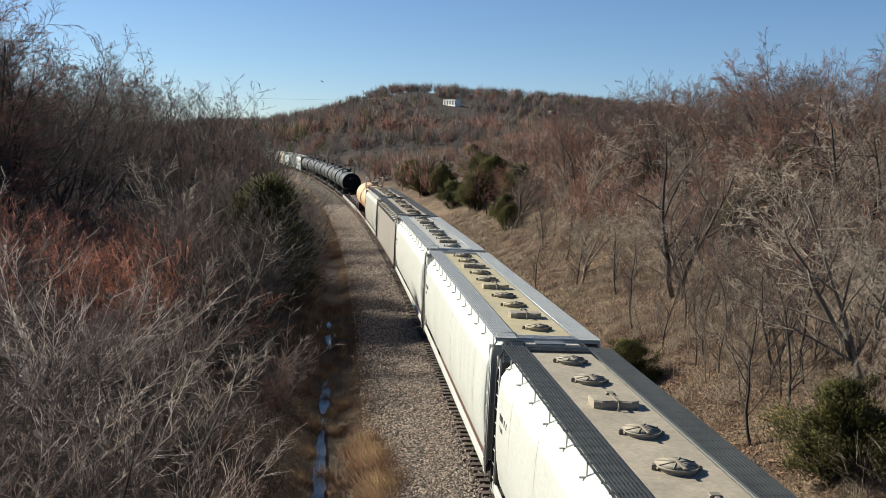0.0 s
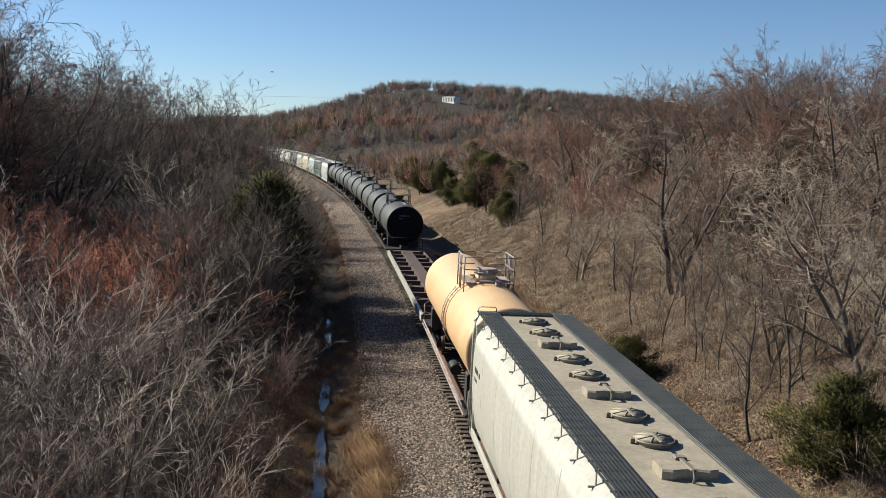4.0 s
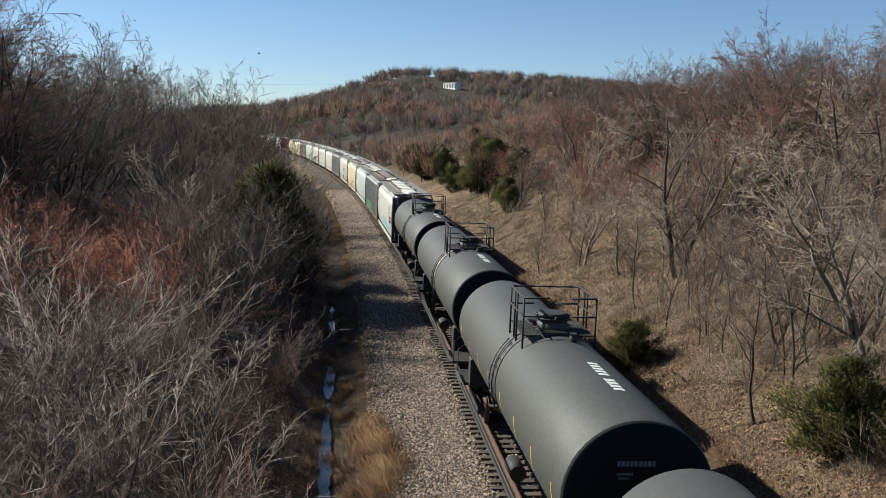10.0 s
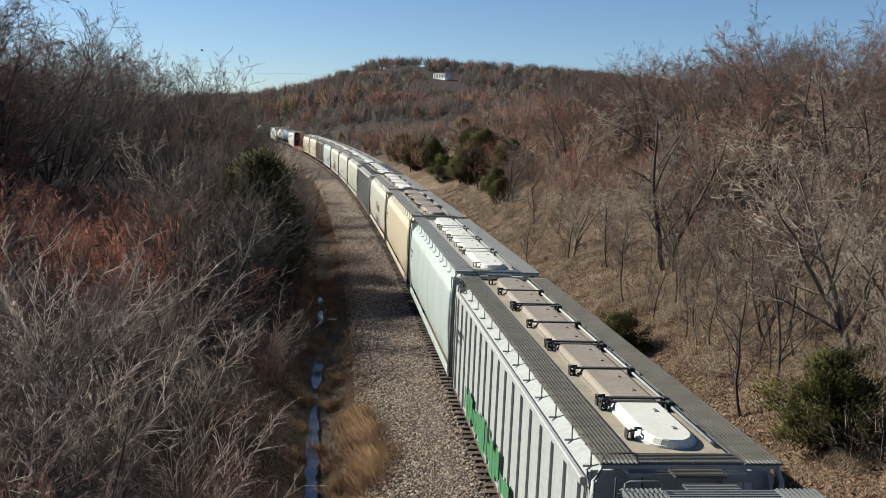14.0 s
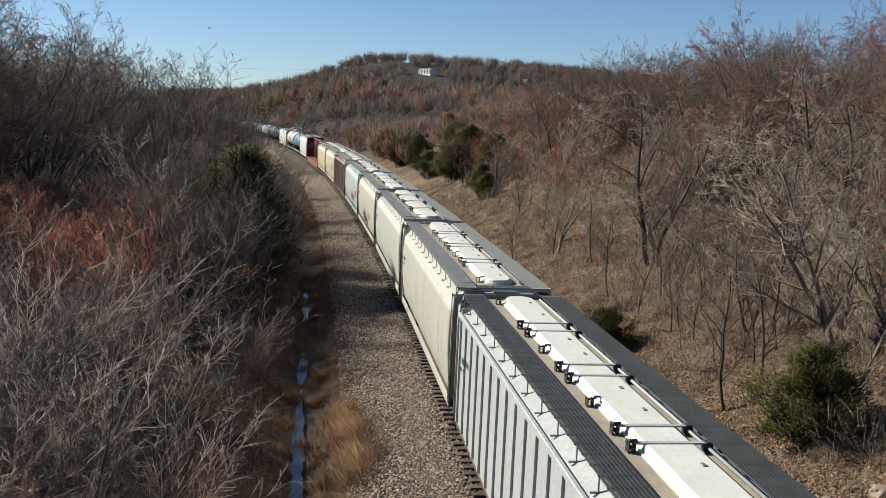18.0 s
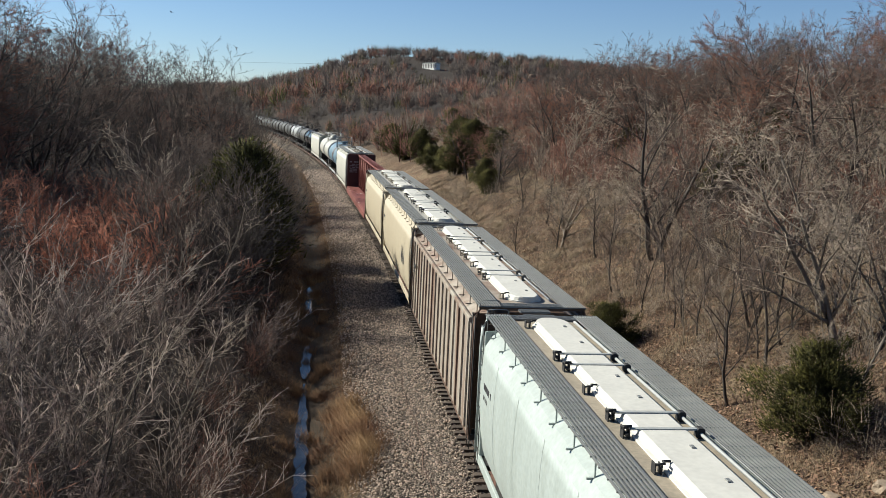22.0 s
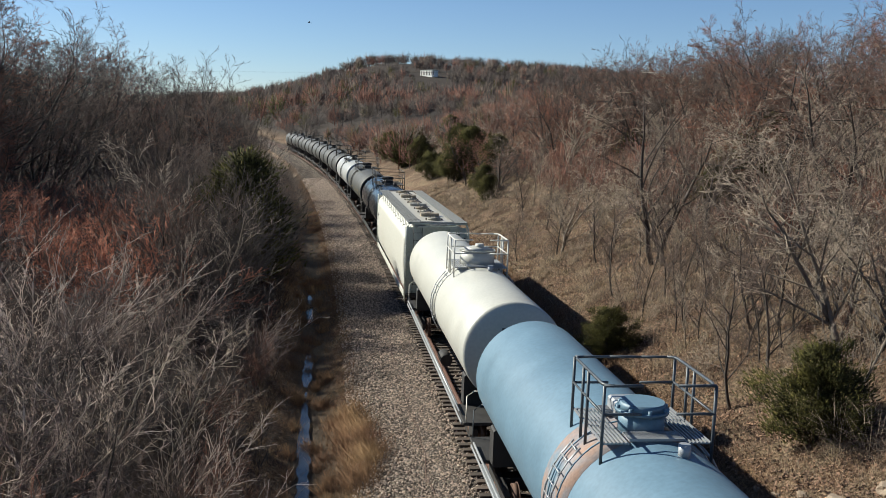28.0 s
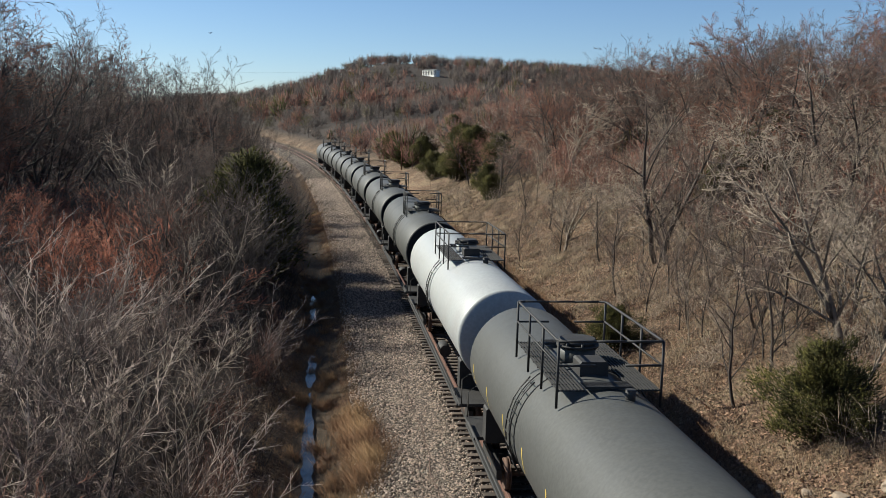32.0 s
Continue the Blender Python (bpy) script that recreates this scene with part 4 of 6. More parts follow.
    for k in range(30):
        s, u = 27 + 40 * rng.random(), 10.5 + 16 * rng.random()
        x, y, z = at_line(s, u)
        plant("tree", SPREAD[(1, 1, 0)[k % 3]], "small spreading leafless tree with pale limbs", "tree", x, y, z, rng.uniform(0, 6.28), rng.uniform(0.5, 0.95), "bare trees on the slope")
    for k in range(96):
        s = 42 + 130 * rng.random()
        u = 28 + 40 * rng.random()
        x, y, z = at_line(s, u)
        j = rng.choice((1, 1, 1, 0, 2))
        if k % 3 == 0:
            plant("tree", DARK[j], "many-stemmed leafless tree on the ridge", "tree", x, y, z, rng.uniform(0, 6.28), min(1.2, room(x, y, z) / 9.4) * rng.uniform(0.7, 1.0), "bare trees on the ridge")
            continue
        plant("tree", TALL[j], "leafless tree with a reddish-brown crown on the ridge" if j == 1 else "leafless grey-brown tree on the ridge", "tree", x, y, z, rng.uniform(0, 6.28), min(1.3, room(x, y, z) / 10.2) * rng.uniform(0.75, 1.02), "bare trees on the ridge")
    for k in range(26):
        s, u = 44 + 48 * rng.random(), 22 + 16 * rng.random()
        x, y, z = at_line(s, u)
        plant("tree", TALL[(1, 0, 1)[k % 3]], "leafless tree with a reddish-brown crown on the ridge" if k % 3 != 1 else "leafless grey-brown tree on the ridge", "tree", x, y, z, rng.uniform(0, 6.28), min(1.2, room(x, y, z) / 10.0) * rng.uniform(0.7, 1.0), "bare trees on the ridge")
    for k in range(40):
        s = 92 + 120 * rng.random()
        u = rng.uniform(9.5, 34)
        x, y, z = at_line(s, u)
        j = rng.choice((0, 1, 2, 2))
        plant("tree", SPREAD[j], ("leafless grey scrub tree", "leafless pale scrub tree", "leafless reddish scrub tree", )[j], "tree", x, y, z, rng.uniform(0, 6.28), min(room(x, y, z) / 7.6, rng.uniform(0.6, 1.15)), "scrub trees beyond the bend")


plant_all()


def crown_shape(seed, spikes, r):
    """A far-off bare tree: a trunk and a rounded spray of limbs."""
    rng = random.Random(seed)
    segs = [(Vector((0, 0, -0.5)), Vector((0, 0, 3.0)), r * 1.6, r, False)]
    for k in range(spikes):
        a, f = rng.uniform(0, 6.28), rng.random()
        b = math.acos(1 - 1.55 * f)
        base = Vector((0, 0, rng.uniform(0.3, 3.0))) + Vector((math.cos(a), math.sin(a), 0)) * rng.random() * 0.9
        tip = Vector((2.3 * math.sin(b) * math.cos(a), 2.3 * math.sin(b) * math.sin(a), 2.6 + 2.6 * math.cos(b))) * rng.uniform(0.75, 1.1)
        if tip.z < base.z:
            base.z = tip.z * 0.6
        segs.append((base.lerp(tip, rng.uniform(0.1, 0.5)), tip, r * rng.uniform(0.7, 1.3), 0.0, True))
    me = segs_mesh("shape", segs, TWIG_GREY)
    v = np.array([tuple(p.co) for p in me.vertices])
    f = np.array([tuple(p.vertices) for p in me.polygons])
    bpy.data.meshes.remove(me)
    return v, f


def far_woods():
    """The distant woods: thousands of small bare trees, in a few joined meshes."""
    rng = random.Random(8)
    near = [crown_shape(200 + k, 76, 0.05) for k in range(4)]
    far = [crown_shape(220 + k, 58, 0.075) for k in range(4)]
    spots = ([], [], [], [])
    n = 0
    while n < 8600:
        y = 150 + 950 * rng.random() ** 1.1
        x = rng.uniform(-0.62, 0.62) * y
        s, u = line_of(x, y)
        if -13 < u < 11 or (s < 110 and -60 < u < 62) or (s < 185 and -14 < u < 10):
            continue
        if (abs(x + 3) < 10 and 700 < y < 745) or (-75 < x < -15 and 765 < y < 830):
            continue
        z = float(ground_z(s, u))
        stand = math.sin(x * 0.021 + 1.3 * math.sin(y * 0.013)) + math.sin(y * 0.017 + x * 0.008)
        k = 3 if rng.random() < 0.08 else rng.choice((1, 1, 1, 0, 2) if y < 480 and stand > -0.6 else (0, 0, 0, 0, 1, 2))
        c = rng.uniform(0.65, 1.25) * (1.25 if y < 420 else 1.9 if abs(x + 3) > 16 or y > 745 or y < 560 else 0.5)
        if y < 300:
            c = min(c, room(x, y, z) / 6.0)
        spots[k].append((x, y, z, c))
        n += 1
    for mat, label, group in ((FAR_GREY, "distant grey-brown leafless woods", spots[0]), (FAR_RED, "distant reddish-brown leafless woods", spots[1]), (FAR_PALE, "distant pale leafless woods", spots[2]), (CEDAR, "distant dark green cedars among bare woods", spots[3])):
        vs, fs, off = [], [], 0
        for x, y, z, c in group:
            v, f = (near if y < 380 else far)[rng.randrange(4)]
            a = rng.uniform(0, 6.28)
            w = np.stack([v[:, 0] * math.cos(a) - v[:, 1] * math.sin(a), v[:, 0] * math.sin(a) + v[:, 1] * math.cos(a), v[:, 2]], -1) * c
            vs.append(w + np.array([x, y, z]))
            fs.append(f + off)
            off += len(v)
        ob = new("distant_woods", array_mesh("distant_woods", np.concatenate(vs), np.concatenate(fs), mat, True))
        tagged(ob, label, "woods", kind="stuff")


far_woods()


def tangle(name, label, mat, n, seed, place, spikes, r, size):
    """Low tangled twigs that nobody could count, joined into one mesh."""
    rng = np.random.default_rng(seed)
    shapes = [crown_shape(seed * 10 + k, spikes, r) for k in range(4)]
    s, u = place(rng, n)
    x, y = line_at(s, u)
    z = ground_z(s, u)
    vs, fs, off = [], [], 0
    for k in range(n):
        v, f = shapes[k % 4]
        a, c = rng.uniform(0, 6.28), rng.uniform(*size)
        w = np.stack([v[:, 0] * math.cos(a) - v[:, 1] * math.sin(a), v[:, 0] * math.sin(a) + v[:, 1] * math.cos(a), v[:, 2] * 0.8], -1) * c
        vs.append(w + np.array([x[k], y[k], z[k]]))
        fs.append(f + off)
        off += len(v)
    ob = new(name, array_mesh(name, np.concatenate(vs), np.concatenate(fs), mat, True))
    tagged(ob, label, "brush", kind="stuff")


def left_floor(rng, n):
    s = 48 + 100 * rng.random(n) ** 1.3
    return s, -11.5 - (6 + s * 0.36) * rng.random(n)


def near_floor(rng, n):
    s = 15 + 45 * rng.random(n)
    return s, -7.9 - (5 + s * 0.3) * rng.random(n)


def slope_brush(rng, n):
    s = 24 + 95 * rng.random(n) ** 1.2
    return s, 8.8 + 34 * rng.random(n) ** 1.15


def upper_brush(rng, n):
    s = 30 + 90 * rng.random(n)
    return s, 16 + 34 * rng.random(n)


tangle("underbrush", "dark tangled leafless underbrush beneath the trees", FAR_GREY, 520, 31, left_floor, 100, 0.034, (0.35, 0.85))
# filler twigs whose dark colour stands for the shade within the brush
tangle("underbrush", "tangled brown twigs beside the ditch, coloured dark for the shade inside the brush", BRUSH_SHADE_DARK, 460, 32, near_floor, 130, 0.022, (0.2, 0.46))
tangle("underbrush", "tangled pale bare twigs over the slope", FAR_TAN, 950, 33, slope_brush, 46, 0.017, (0.15, 0.55))
tangle("underbrush", "low brown brush scattered over the slope, coloured dark for its shade", BRUSH_SHADE_DARK, 760, 36, slope_brush, 50, 0.020, (0.1, 0.42))
tangle("underbrush", "reddish-brown leafless brush higher on the slope", FAR_RED, 560, 34, upper_brush, 62, 0.036, (0.4, 0.9))
tangle("underbrush", "grey leafless brush higher on the slope", FAR_GREY, 340, 35, upper_brush, 55, 0.030, (0.4, 0.8))


def grass_field(name, label, mat, n, seed, place, size):
    """Blades as thin three-sided spikes."""
    rng = np.random.default_rng(seed)
    s, u = place(rng, n)
    x, y = line_at(s, u)
    z = ground_z(s, u) - 0.03
    h = rng.uniform(*size, n)
    a = rng.uniform(0, 6.28, n)
    le = rng.uniform(0.1, 1.3, n) * h
    w = (0.006 + 0.010 * rng.random(n)) * np.interp(s, [20, 90], [0.9, 2.2])
    tip = np.stack([x + np.cos(a) * le, y + np.sin(a) * le, z + h], -1)
    v = [np.stack([x + w * math.cos(t), y + w * math.sin(t), z], -1) for t in (0, 2.09, 4.19)] + [tip]
    v = np.stack(v, 1)
    f = np.array([(0, 1, 3), (1, 2, 3), (2, 0, 3)])[None] + (np.arange(n) * 4)[:, None, None]
    ob = new(name, array_mesh(name, v.reshape(-1, 3), f.reshape(-1, 3), mat))
    tagged(ob, label, "grass", kind="stuff")


def ditch_edge(rng, n):
    s = 14 + 134 * rng.random(n) ** 1.6
    c = rng.integers(0, 60, n)
    s = s + np.sin(c * 7.1) * 0.4
    u = np.where(rng.random(n) < 0.5, rng.normal(-4.75, 0.38, n), rng.normal(-7.0, 0.45, n))
    return s, u


def ditch_stalks(rng, n):
    c = rng.random((90, 2))
    k = rng.integers(0, 90, n)
    return 15 + 50 * c[k, 0] + rng.normal(0, 0.18, n), -6.75 + 1.5 * c[k, 1] + rng.normal(0, 0.12, n)


def tuft(rng, n):
    k = rng.integers(0, 9, n)
    cs = np.array([27.0, 28.5, 30.0, 31.0, 32.5, 88, 92, 96, 100])[k]
    cu = np.array([-4.5, -4.2, -4.4, -4.5, -4.7, -5.4, -5.6, -5.5, -5.3])[k]
    return cs + rng.normal(0, 0.55, n), cu + rng.normal(0, 0.32, n)


def slope(rng, n):
    return 20 + 100 * rng.random(n) ** 1.4, 7.4 + 26 * rng.random(n) ** 1.3


def tussocks(rng, n):
    c = rng.random((700, 2))
    k = rng.integers(0, 700, n)
    s = 22 + 95 * c[k, 0] ** 1.25 + rng.normal(0, 0.35, n)
    return s, 7.8 + 27 * c[k, 1] ** 1.2 + rng.normal(0, 0.3, n)


def left_bank(rng, n):
    s = 15 + 75 * rng.random(n)
    return s, -7.2 - (6 + s * 0.3) * rng.random(n)


def right_edge(rng, n):
    s = 22 + 70 * rng.random(n)
    return s, np.where(rng.random(n) < 0.6, rng.normal(7.3, 0.25, n), rng.normal(4.7, 0.2, n))


grass_field("dry_grass", "tawny dry grass along the ditch", GRASS, 34000, 1, ditch_edge, (0.05, 0.26))
grass_field("dry_grass", "thick tufts of golden dry grass at the gravel's edge", GRASS, 9000, 2, tuft, (0.2, 0.5))
grass_field("dry_grass", "dead tawny stalks standing in the ditch", GRASS, 9000, 12, ditch_stalks, (0.15, 0.5))
grass_field("dry_grass", "thin pale dry grass on the wooded slope", GRASS_PALE, 45000, 3, slope, (0.06, 0.25))
grass_field("dry_grass", "pale tussocks of dry grass on the wooded slope", GRASS_PALE, 70000, 9, tussocks, (0.1, 0.42))
grass_field("undergrowth", "dense brown undergrowth and dead stalks on the slope", BRUSH, 45000, 5, slope, (0.06, 0.3))
grass_field("undergrowth", "dead brown undergrowth among the brush", BRUSH, 45000, 6, left_bank, (0.15, 0.7))
grass_field("dry_grass", "dry grass beside the murky puddle", GRASS, 9000, 4, right_edge, (0.15, 0.6))


def leaf_litter(n=95000):
    """Fallen leaves, each a small bent blade lying at its own tilt."""
    rng = np.random.default_rng(17)
    s = 19 + 62 * rng.random(n) ** 1.4
    u = 7.3 + 20 * rng.random(n) ** 1.2
    x, y = line_at(s, u)
    z = ground_z(s, u) + rng.uniform(0.005, 0.06, n)
    a = rng.uniform(0, 6.28, n)
    r = rng.uniform(0.03, 0.075, n)
    ca, sa = np.cos(a), np.sin(a)
    tilt = rng.normal(0, 0.45, (n, 2))
    pts = []
    for p, q, h in ((-1, 0, 0), (0, -0.55, 0.25), (1, 0, 0.1), (0, 0.55, 0.25)):
        px, py = r * (p * ca - q * sa), r * (p * sa + q * ca)
        pts.append(np.stack([x + px, y + py, z + px * tilt[:, 0] + py * tilt[:, 1] + h * r], -1))
    v = np.stack(pts, 1).reshape(-1, 3)
    f = (np.array([(0, 1, 2), (0, 2, 3)])[None] + (np.arange(n) * 4)[:, None, None]).reshape(-1, 3)
    ob = new("leaf_litter", array_mesh("leaf_litter", v, f, LITTER))
    tagged(ob, "dry tan fallen leaves covering the slope", "leaves", kind="stuff")


leaf_litter()


def boulder(seed, x, y, z, size, label):
    rng = random.Random(seed)
    bm = bmesh.new()
    bmesh.ops.create_icosphere(bm, subdivisions=3, radius=1.0)
    for v in bm.verts:
        d = noise.noise(v.co * 1.3 + Vector((seed, 0, 0))) * 0.45 + noise.noise(v.co * 4 + Vector((seed, 3, 0))) * 0.10
        v.co *= 1 + d
        v.co.z = max(min(v.co.z, 0.62), -0.7)
    me = bpy.data.meshes.new("boulder")
    bm.to_mesh(me)
    bm.free()
    me.materials.append(ROCK)
    ob = new("boulder", me)
    ob.matrix_basis = Matrix.Translation((x, y, z)) @ Matrix.Rotation(rng.uniform(0, 6.28), 4, "Z") @ Matrix.Diagonal((size, size * 0.75, size * 0.6, 1))
    tagged(ob, label, "rock", "rocks on the banks")


for k, (s, u, c) in enumerate([(24.0, 8.5, 0.42), (24.9, 8.0, 0.28), (23.4, 9.6, 0.5), (25.6, 7.6, 0.22), (22.6, 8.3, 0.35), (26.4, 7.4, 0.2), (24.3, 10.8, 0.3), (23.0, 10.4, 0.25)]):
    x, y, z = at_line(s, u, 0.0)
    boulder(k + 3, x, y, z + c * 0.02, c * 0.7, "tan sandstone boulder half sunk in the bank")


# ---- far things: house on the hill, poles, wires ----
def hill_house():
    x, y = -2.4, 735.0
    s, u = line_of(x, y)
    z = float(ground_z(s, u))
    ob = thing("house", "long white house with a pillared gallery on the wooded hill", "house", "", Matrix.Translation((x, y, z + 0.4)) @ Matrix.Rotation(radians(-52), 4, "Z") @ Matrix.Scale(0.8, 4))
    part("wall", Solid().box(-9, 9, 0, 5, -4, 5.0, 0.1), HOUSE_WHITE, ob, "white rendered wall")
    part("roof", Solid().loft([[(-9.5, -2.4, 5.0), (-9.5, 5.5, 5.0), (-9.5, 5.5, 5.3), (-9.5, 2, 5.9), (-9.5, -2.4, 5.3)], [(9.5, -2.4, 5.0), (9.5, 5.5, 5.0), (9.5, 5.5, 5.3), (9.5, 2, 5.9), (9.5, -2.4, 5.3)]]), LIGHT_GREY, ob, "pale low roof")
    part("gallery_floor", Solid().box(-9, 9, -2.2, 0, -3, 0.1, 0.05), HOUSE_WHITE, ob)
    for k in range(8):
        xx = -8.6 + 17.2 * k / 7
        part("pillar", Solid().box(xx - 0.4, xx + 0.4, -2.2, -1.5, 0.1, 5.0, 0.06), HOUSE_WHITE, ob)
    for k in range(7):
        xx = -7.4 + 14.8 * k / 6
        w = part("window", Solid().box(xx - 0.95, xx + 0.95, -0.12, 0.05, 0.6, 4.2), HOUSE_WHITE, ob)
        part("pane", Solid().box(xx - 0.85, xx + 0.85, -0.16, -0.12, 0.7, 4.1), TANK_GLOSS, w, "dark window pane")


hill_house()


for k, (x, y, c) in enumerate([(-118, 640, 7.0), (-96, 640, 4.0), (-128, 600, 4.5), (72, 700, 5.0), (84, 700, 4.0), (98, 705, 4.5)]):
    s, u = line_of(x, y)
    boulder(40 + k, x, y, float(ground_z(s, u)) + c * 0.15, c, "pale sunlit rock outcrop on the hillside")


def utility_pole(x, y, z0, top):
    ob = thing("utility_pole", "weathered wooden utility pole with insulators on a crossarm", "utility pole", "", Matrix.Translation((x, y, z0)))
    h = top - z0
    part("post", Solid().tube([(0, 0, -0.5), (0, 0, h)], [0.13, 0.09], 8), BARK, ob)
    part("crossarm", Solid().box(-1.0, 1.0, -0.06, 0.06, h - 0.55, h - 0.42), BARK, ob)
    for xx in (-0.9, -0.45, 0.45, 0.9):
        part("insulator", Solid().disc((xx, 0, h - 0.42), (0, 0, 1), 0.09, 0.28, 8, 0.7), STEEL_DARK, ob)
    part("transformer", Solid().disc((0.28, -0.1, h - 1.9), (0, 0, 1), 0.22, 0.8, 12), STEEL_DARK, ob)


utility_pole(62.2, 205.0, 17.0, 27.3)


def power_line():
    a, b = Vector((-190, 330, 20.0)), Vector((210, 330, 34.5))
    so = Solid()
    pts = []
    for k in range(25):
        t = k / 24
        p = a.lerp(b, t)
        p.z -= 4 * 2.5 * t * (1 - t)
        pts.append(p)
    so.tube(pts, 0.02, 4)
    ob = new("power_line", so.mesh("power_line", STEEL_DARK))
    tagged(ob, "thin dark overhead wire across the valley", "wire")
    for p in (a, b):
        s, u = line_of(p.x, p.y)
        utility_pole(p.x, p.y, float(ground_z(s, u)), p.z + 0.4)


power_line()


def ballast_cable():
    so = Solid()
    pts = []
    for k in range(190):
        s = 12 + k * 0.9
        u = -2.42 + 0.07 * math.sin(s * 0.9) + 0.05 * math.sin(s * 2.3)
        x, y = line_at(s, u)
        pts.append((float(x), float(y), float(ground_z(s, u)) + 0.015))
    so.tube(pts, 0.022, 5)
    ob = new("cable", so.mesh("cable", STEEL_RUST))
    tagged(ob, "old dark cable lying along the ballast shoulder", "cable")


ballast_cable()


# ---- railway cars ----
def truck_meshes():
    side = Solid()
    prof = [(-1.12, 0.34), (-1.12, 0.62), (-0.62, 0.74), (0.62, 0.74), (1.12, 0.62), (1.12, 0.34), (0.72, 0.36), (0.42, 0.14), (-0.42, 0.14), (-0.72, 0.36)]
    side.loft([[(x, y, z) for y, z in prof] for x in (-0.07, 0.07)])
    spring = Solid()
    for y in (-0.22, 0.0, 0.22):
        spring.disc((0, y, 0.22), (0, 0, 1), 0.085, 0.26, 10)
    bol = Solid().box(-1.0, 1.0, -0.2, 0.2, 0.42, 0.72, 0.04)
    wh = Solid()
    for x in (-0.75, 0.75):
        o = 1 if x > 0 else -1
        wh.disc((x - 0.06 * o, 0, 0.42), (o, 0, 0), 0.445, 0.025, 24)
        wh.disc((x - 0.035 * o, 0, 0.42), (o, 0, 0), 0.42, 0.12, 24, 0.985)
        wh.disc((x + 0.085 * o, 0, 0.42), (o, 0, 0), 0.16, 0.05, 16, 0.8)
    wh.tube([(-1.05, 0, 0.42), (1.05, 0, 0.42)], 0.075, 8)
    return (side.mesh("side_frame", STEEL_DARK), spring.mesh("springs", STEEL_RUST), bol.mesh("bolster", STEEL_DARK), wh.mesh("wheelset", STEEL_RUST))


TRUCK = truck_meshes()


def add_truck(car, y):
    t = part("truck", TRUCK[2], None, car, "grimy dark cast-steel two-axle truck")
    t.matrix_basis = pose(0, y, 0)
    for x in (-1.0, 1.0):
        f = part("side_frame", TRUCK[0], None, t)
        f.matrix_basis = pose(x, 0, 0)
        g = part("springs", TRUCK[1], None, t)
        g.matrix_basis = pose(x, 0, 0)
    for dy in (-0.86, 0.86):
        w = part("wheelset", TRUCK[3], None, t, "rusty steel wheels on an axle")
        w.matrix_basis = pose(0, dy, 0)


def coupler_mesh():
    so = Solid()
    so.box(-0.09, 0.09, -0.75, 0.0, 0.72, 0.92, 0.02)
    so.loft([[(-0.15, -0.95, 0.68), (0.10, -0.95, 0.68), (0.10, -0.95, 0.96), (-0.15, -0.95, 0.96)], [(-0.17, -0.78, 0.66), (0.16, -0.78, 0.66), (0.16, -0.78, 0.98), (-0.17, -0.78, 0.98)], [(-0.1, -0.65, 0.72), (0.1, -0.65, 0.72), (0.1, -0.65, 0.92), (-0.1, -0.65, 0.92)]])
    return so.mesh("coupler", STEEL_RUST)


COUPLER = coupler_mesh()


def running_gear(car, length, truck_in):
    """Trucks and couplers for a car whose couplers meet at +-length / 2."""
    for sgn in (-1, 1):
        add_truck(car, sgn * (length / 2 - truck_in))
        c = part("coupler", COUPLER, None, car)
        c.matrix_basis = pose(0, sgn * (length / 2 - 0.92), 0, 0, 0, 0 if sgn < 0 else 180)


def grating(x0, x1, y0, y1, z, along=True):
    """An open steel walkway: bars one way, thinner ties the other."""
    so = Solid()
    n = max(3, round((x1 - x0) / 0.068)) if along else max(3, round((y1 - y0) / 0.06))
    for k in range(n):
        if along:
            x = x0 + (x1 - x0) * (k + 0.5) / n
            so.box(x - 0.012, x + 0.012, y0, y1, z, z + 0.045)
        else:
            y = y0 + (y1 - y0) * (k + 0.5) / n
            so.box(x0, x1, y - 0.012, y + 0.012, z, z + 0.045)
    if along:
        m = max(2, round((y1 - y0) / 0.45))
        for k in range(m + 1):
            y = y0 + (y1 - y0 - 0.03) * k / m
            so.box(x0, x1, y, y + 0.03, z + 0.004, z + 0.028)
    else:
        for x in (x0, (x0 + x1) / 2, x1 - 0.03):
            so.box(x, x + 0.03, y0, y1, z + 0.004, z + 0.028)
    return so


def ladder(x, y, z0, z1, depth_axis="x", wide=0.42):
    so = Solid()
    r = 0.014
    a, b = ((0, wide / 2, 0), (0, -wide / 2, 0)) if depth_axis == "x" else ((wide / 2, 0, 0), (-wide / 2, 0, 0))
    for o in (a, b):
        so.tube([(x + o[0], y + o[1], z0), (x + o[0], y + o[1], z1)], r, 5)
    z = z0 + 0.15
    while z < z1:
        so.tube([(x + a[0], y + a[1], z), (x + b[0], y + b[1], z)], r * 0.8, 5)
        z += 0.36
    return so


def bars_text(x, y, z, rows, normal, seed, h=0.12, proud=0.006):
    """Unreadable lettering as rows of small bars; normal: 'x' on a side, 'y' on an end."""
    rng = random.Random(seed)
    so = Solid()
    for k, (n, hh) in enumerate(rows):
        p = 0.0
        for j in range(n):
            w = hh * rng.uniform(0.5, 0.75)
            if rng.random() > 0.12:
                if normal == "x":
                    so.box(x - proud, x + 0.002, y - p - w, y - p, z, z + hh)
                else:
                    so.box(x + p, x + p + w, y - proud, y + 0.002, z, z + hh)
            p += w + hh * 0.22
        z -= hh * 1.7
    return so


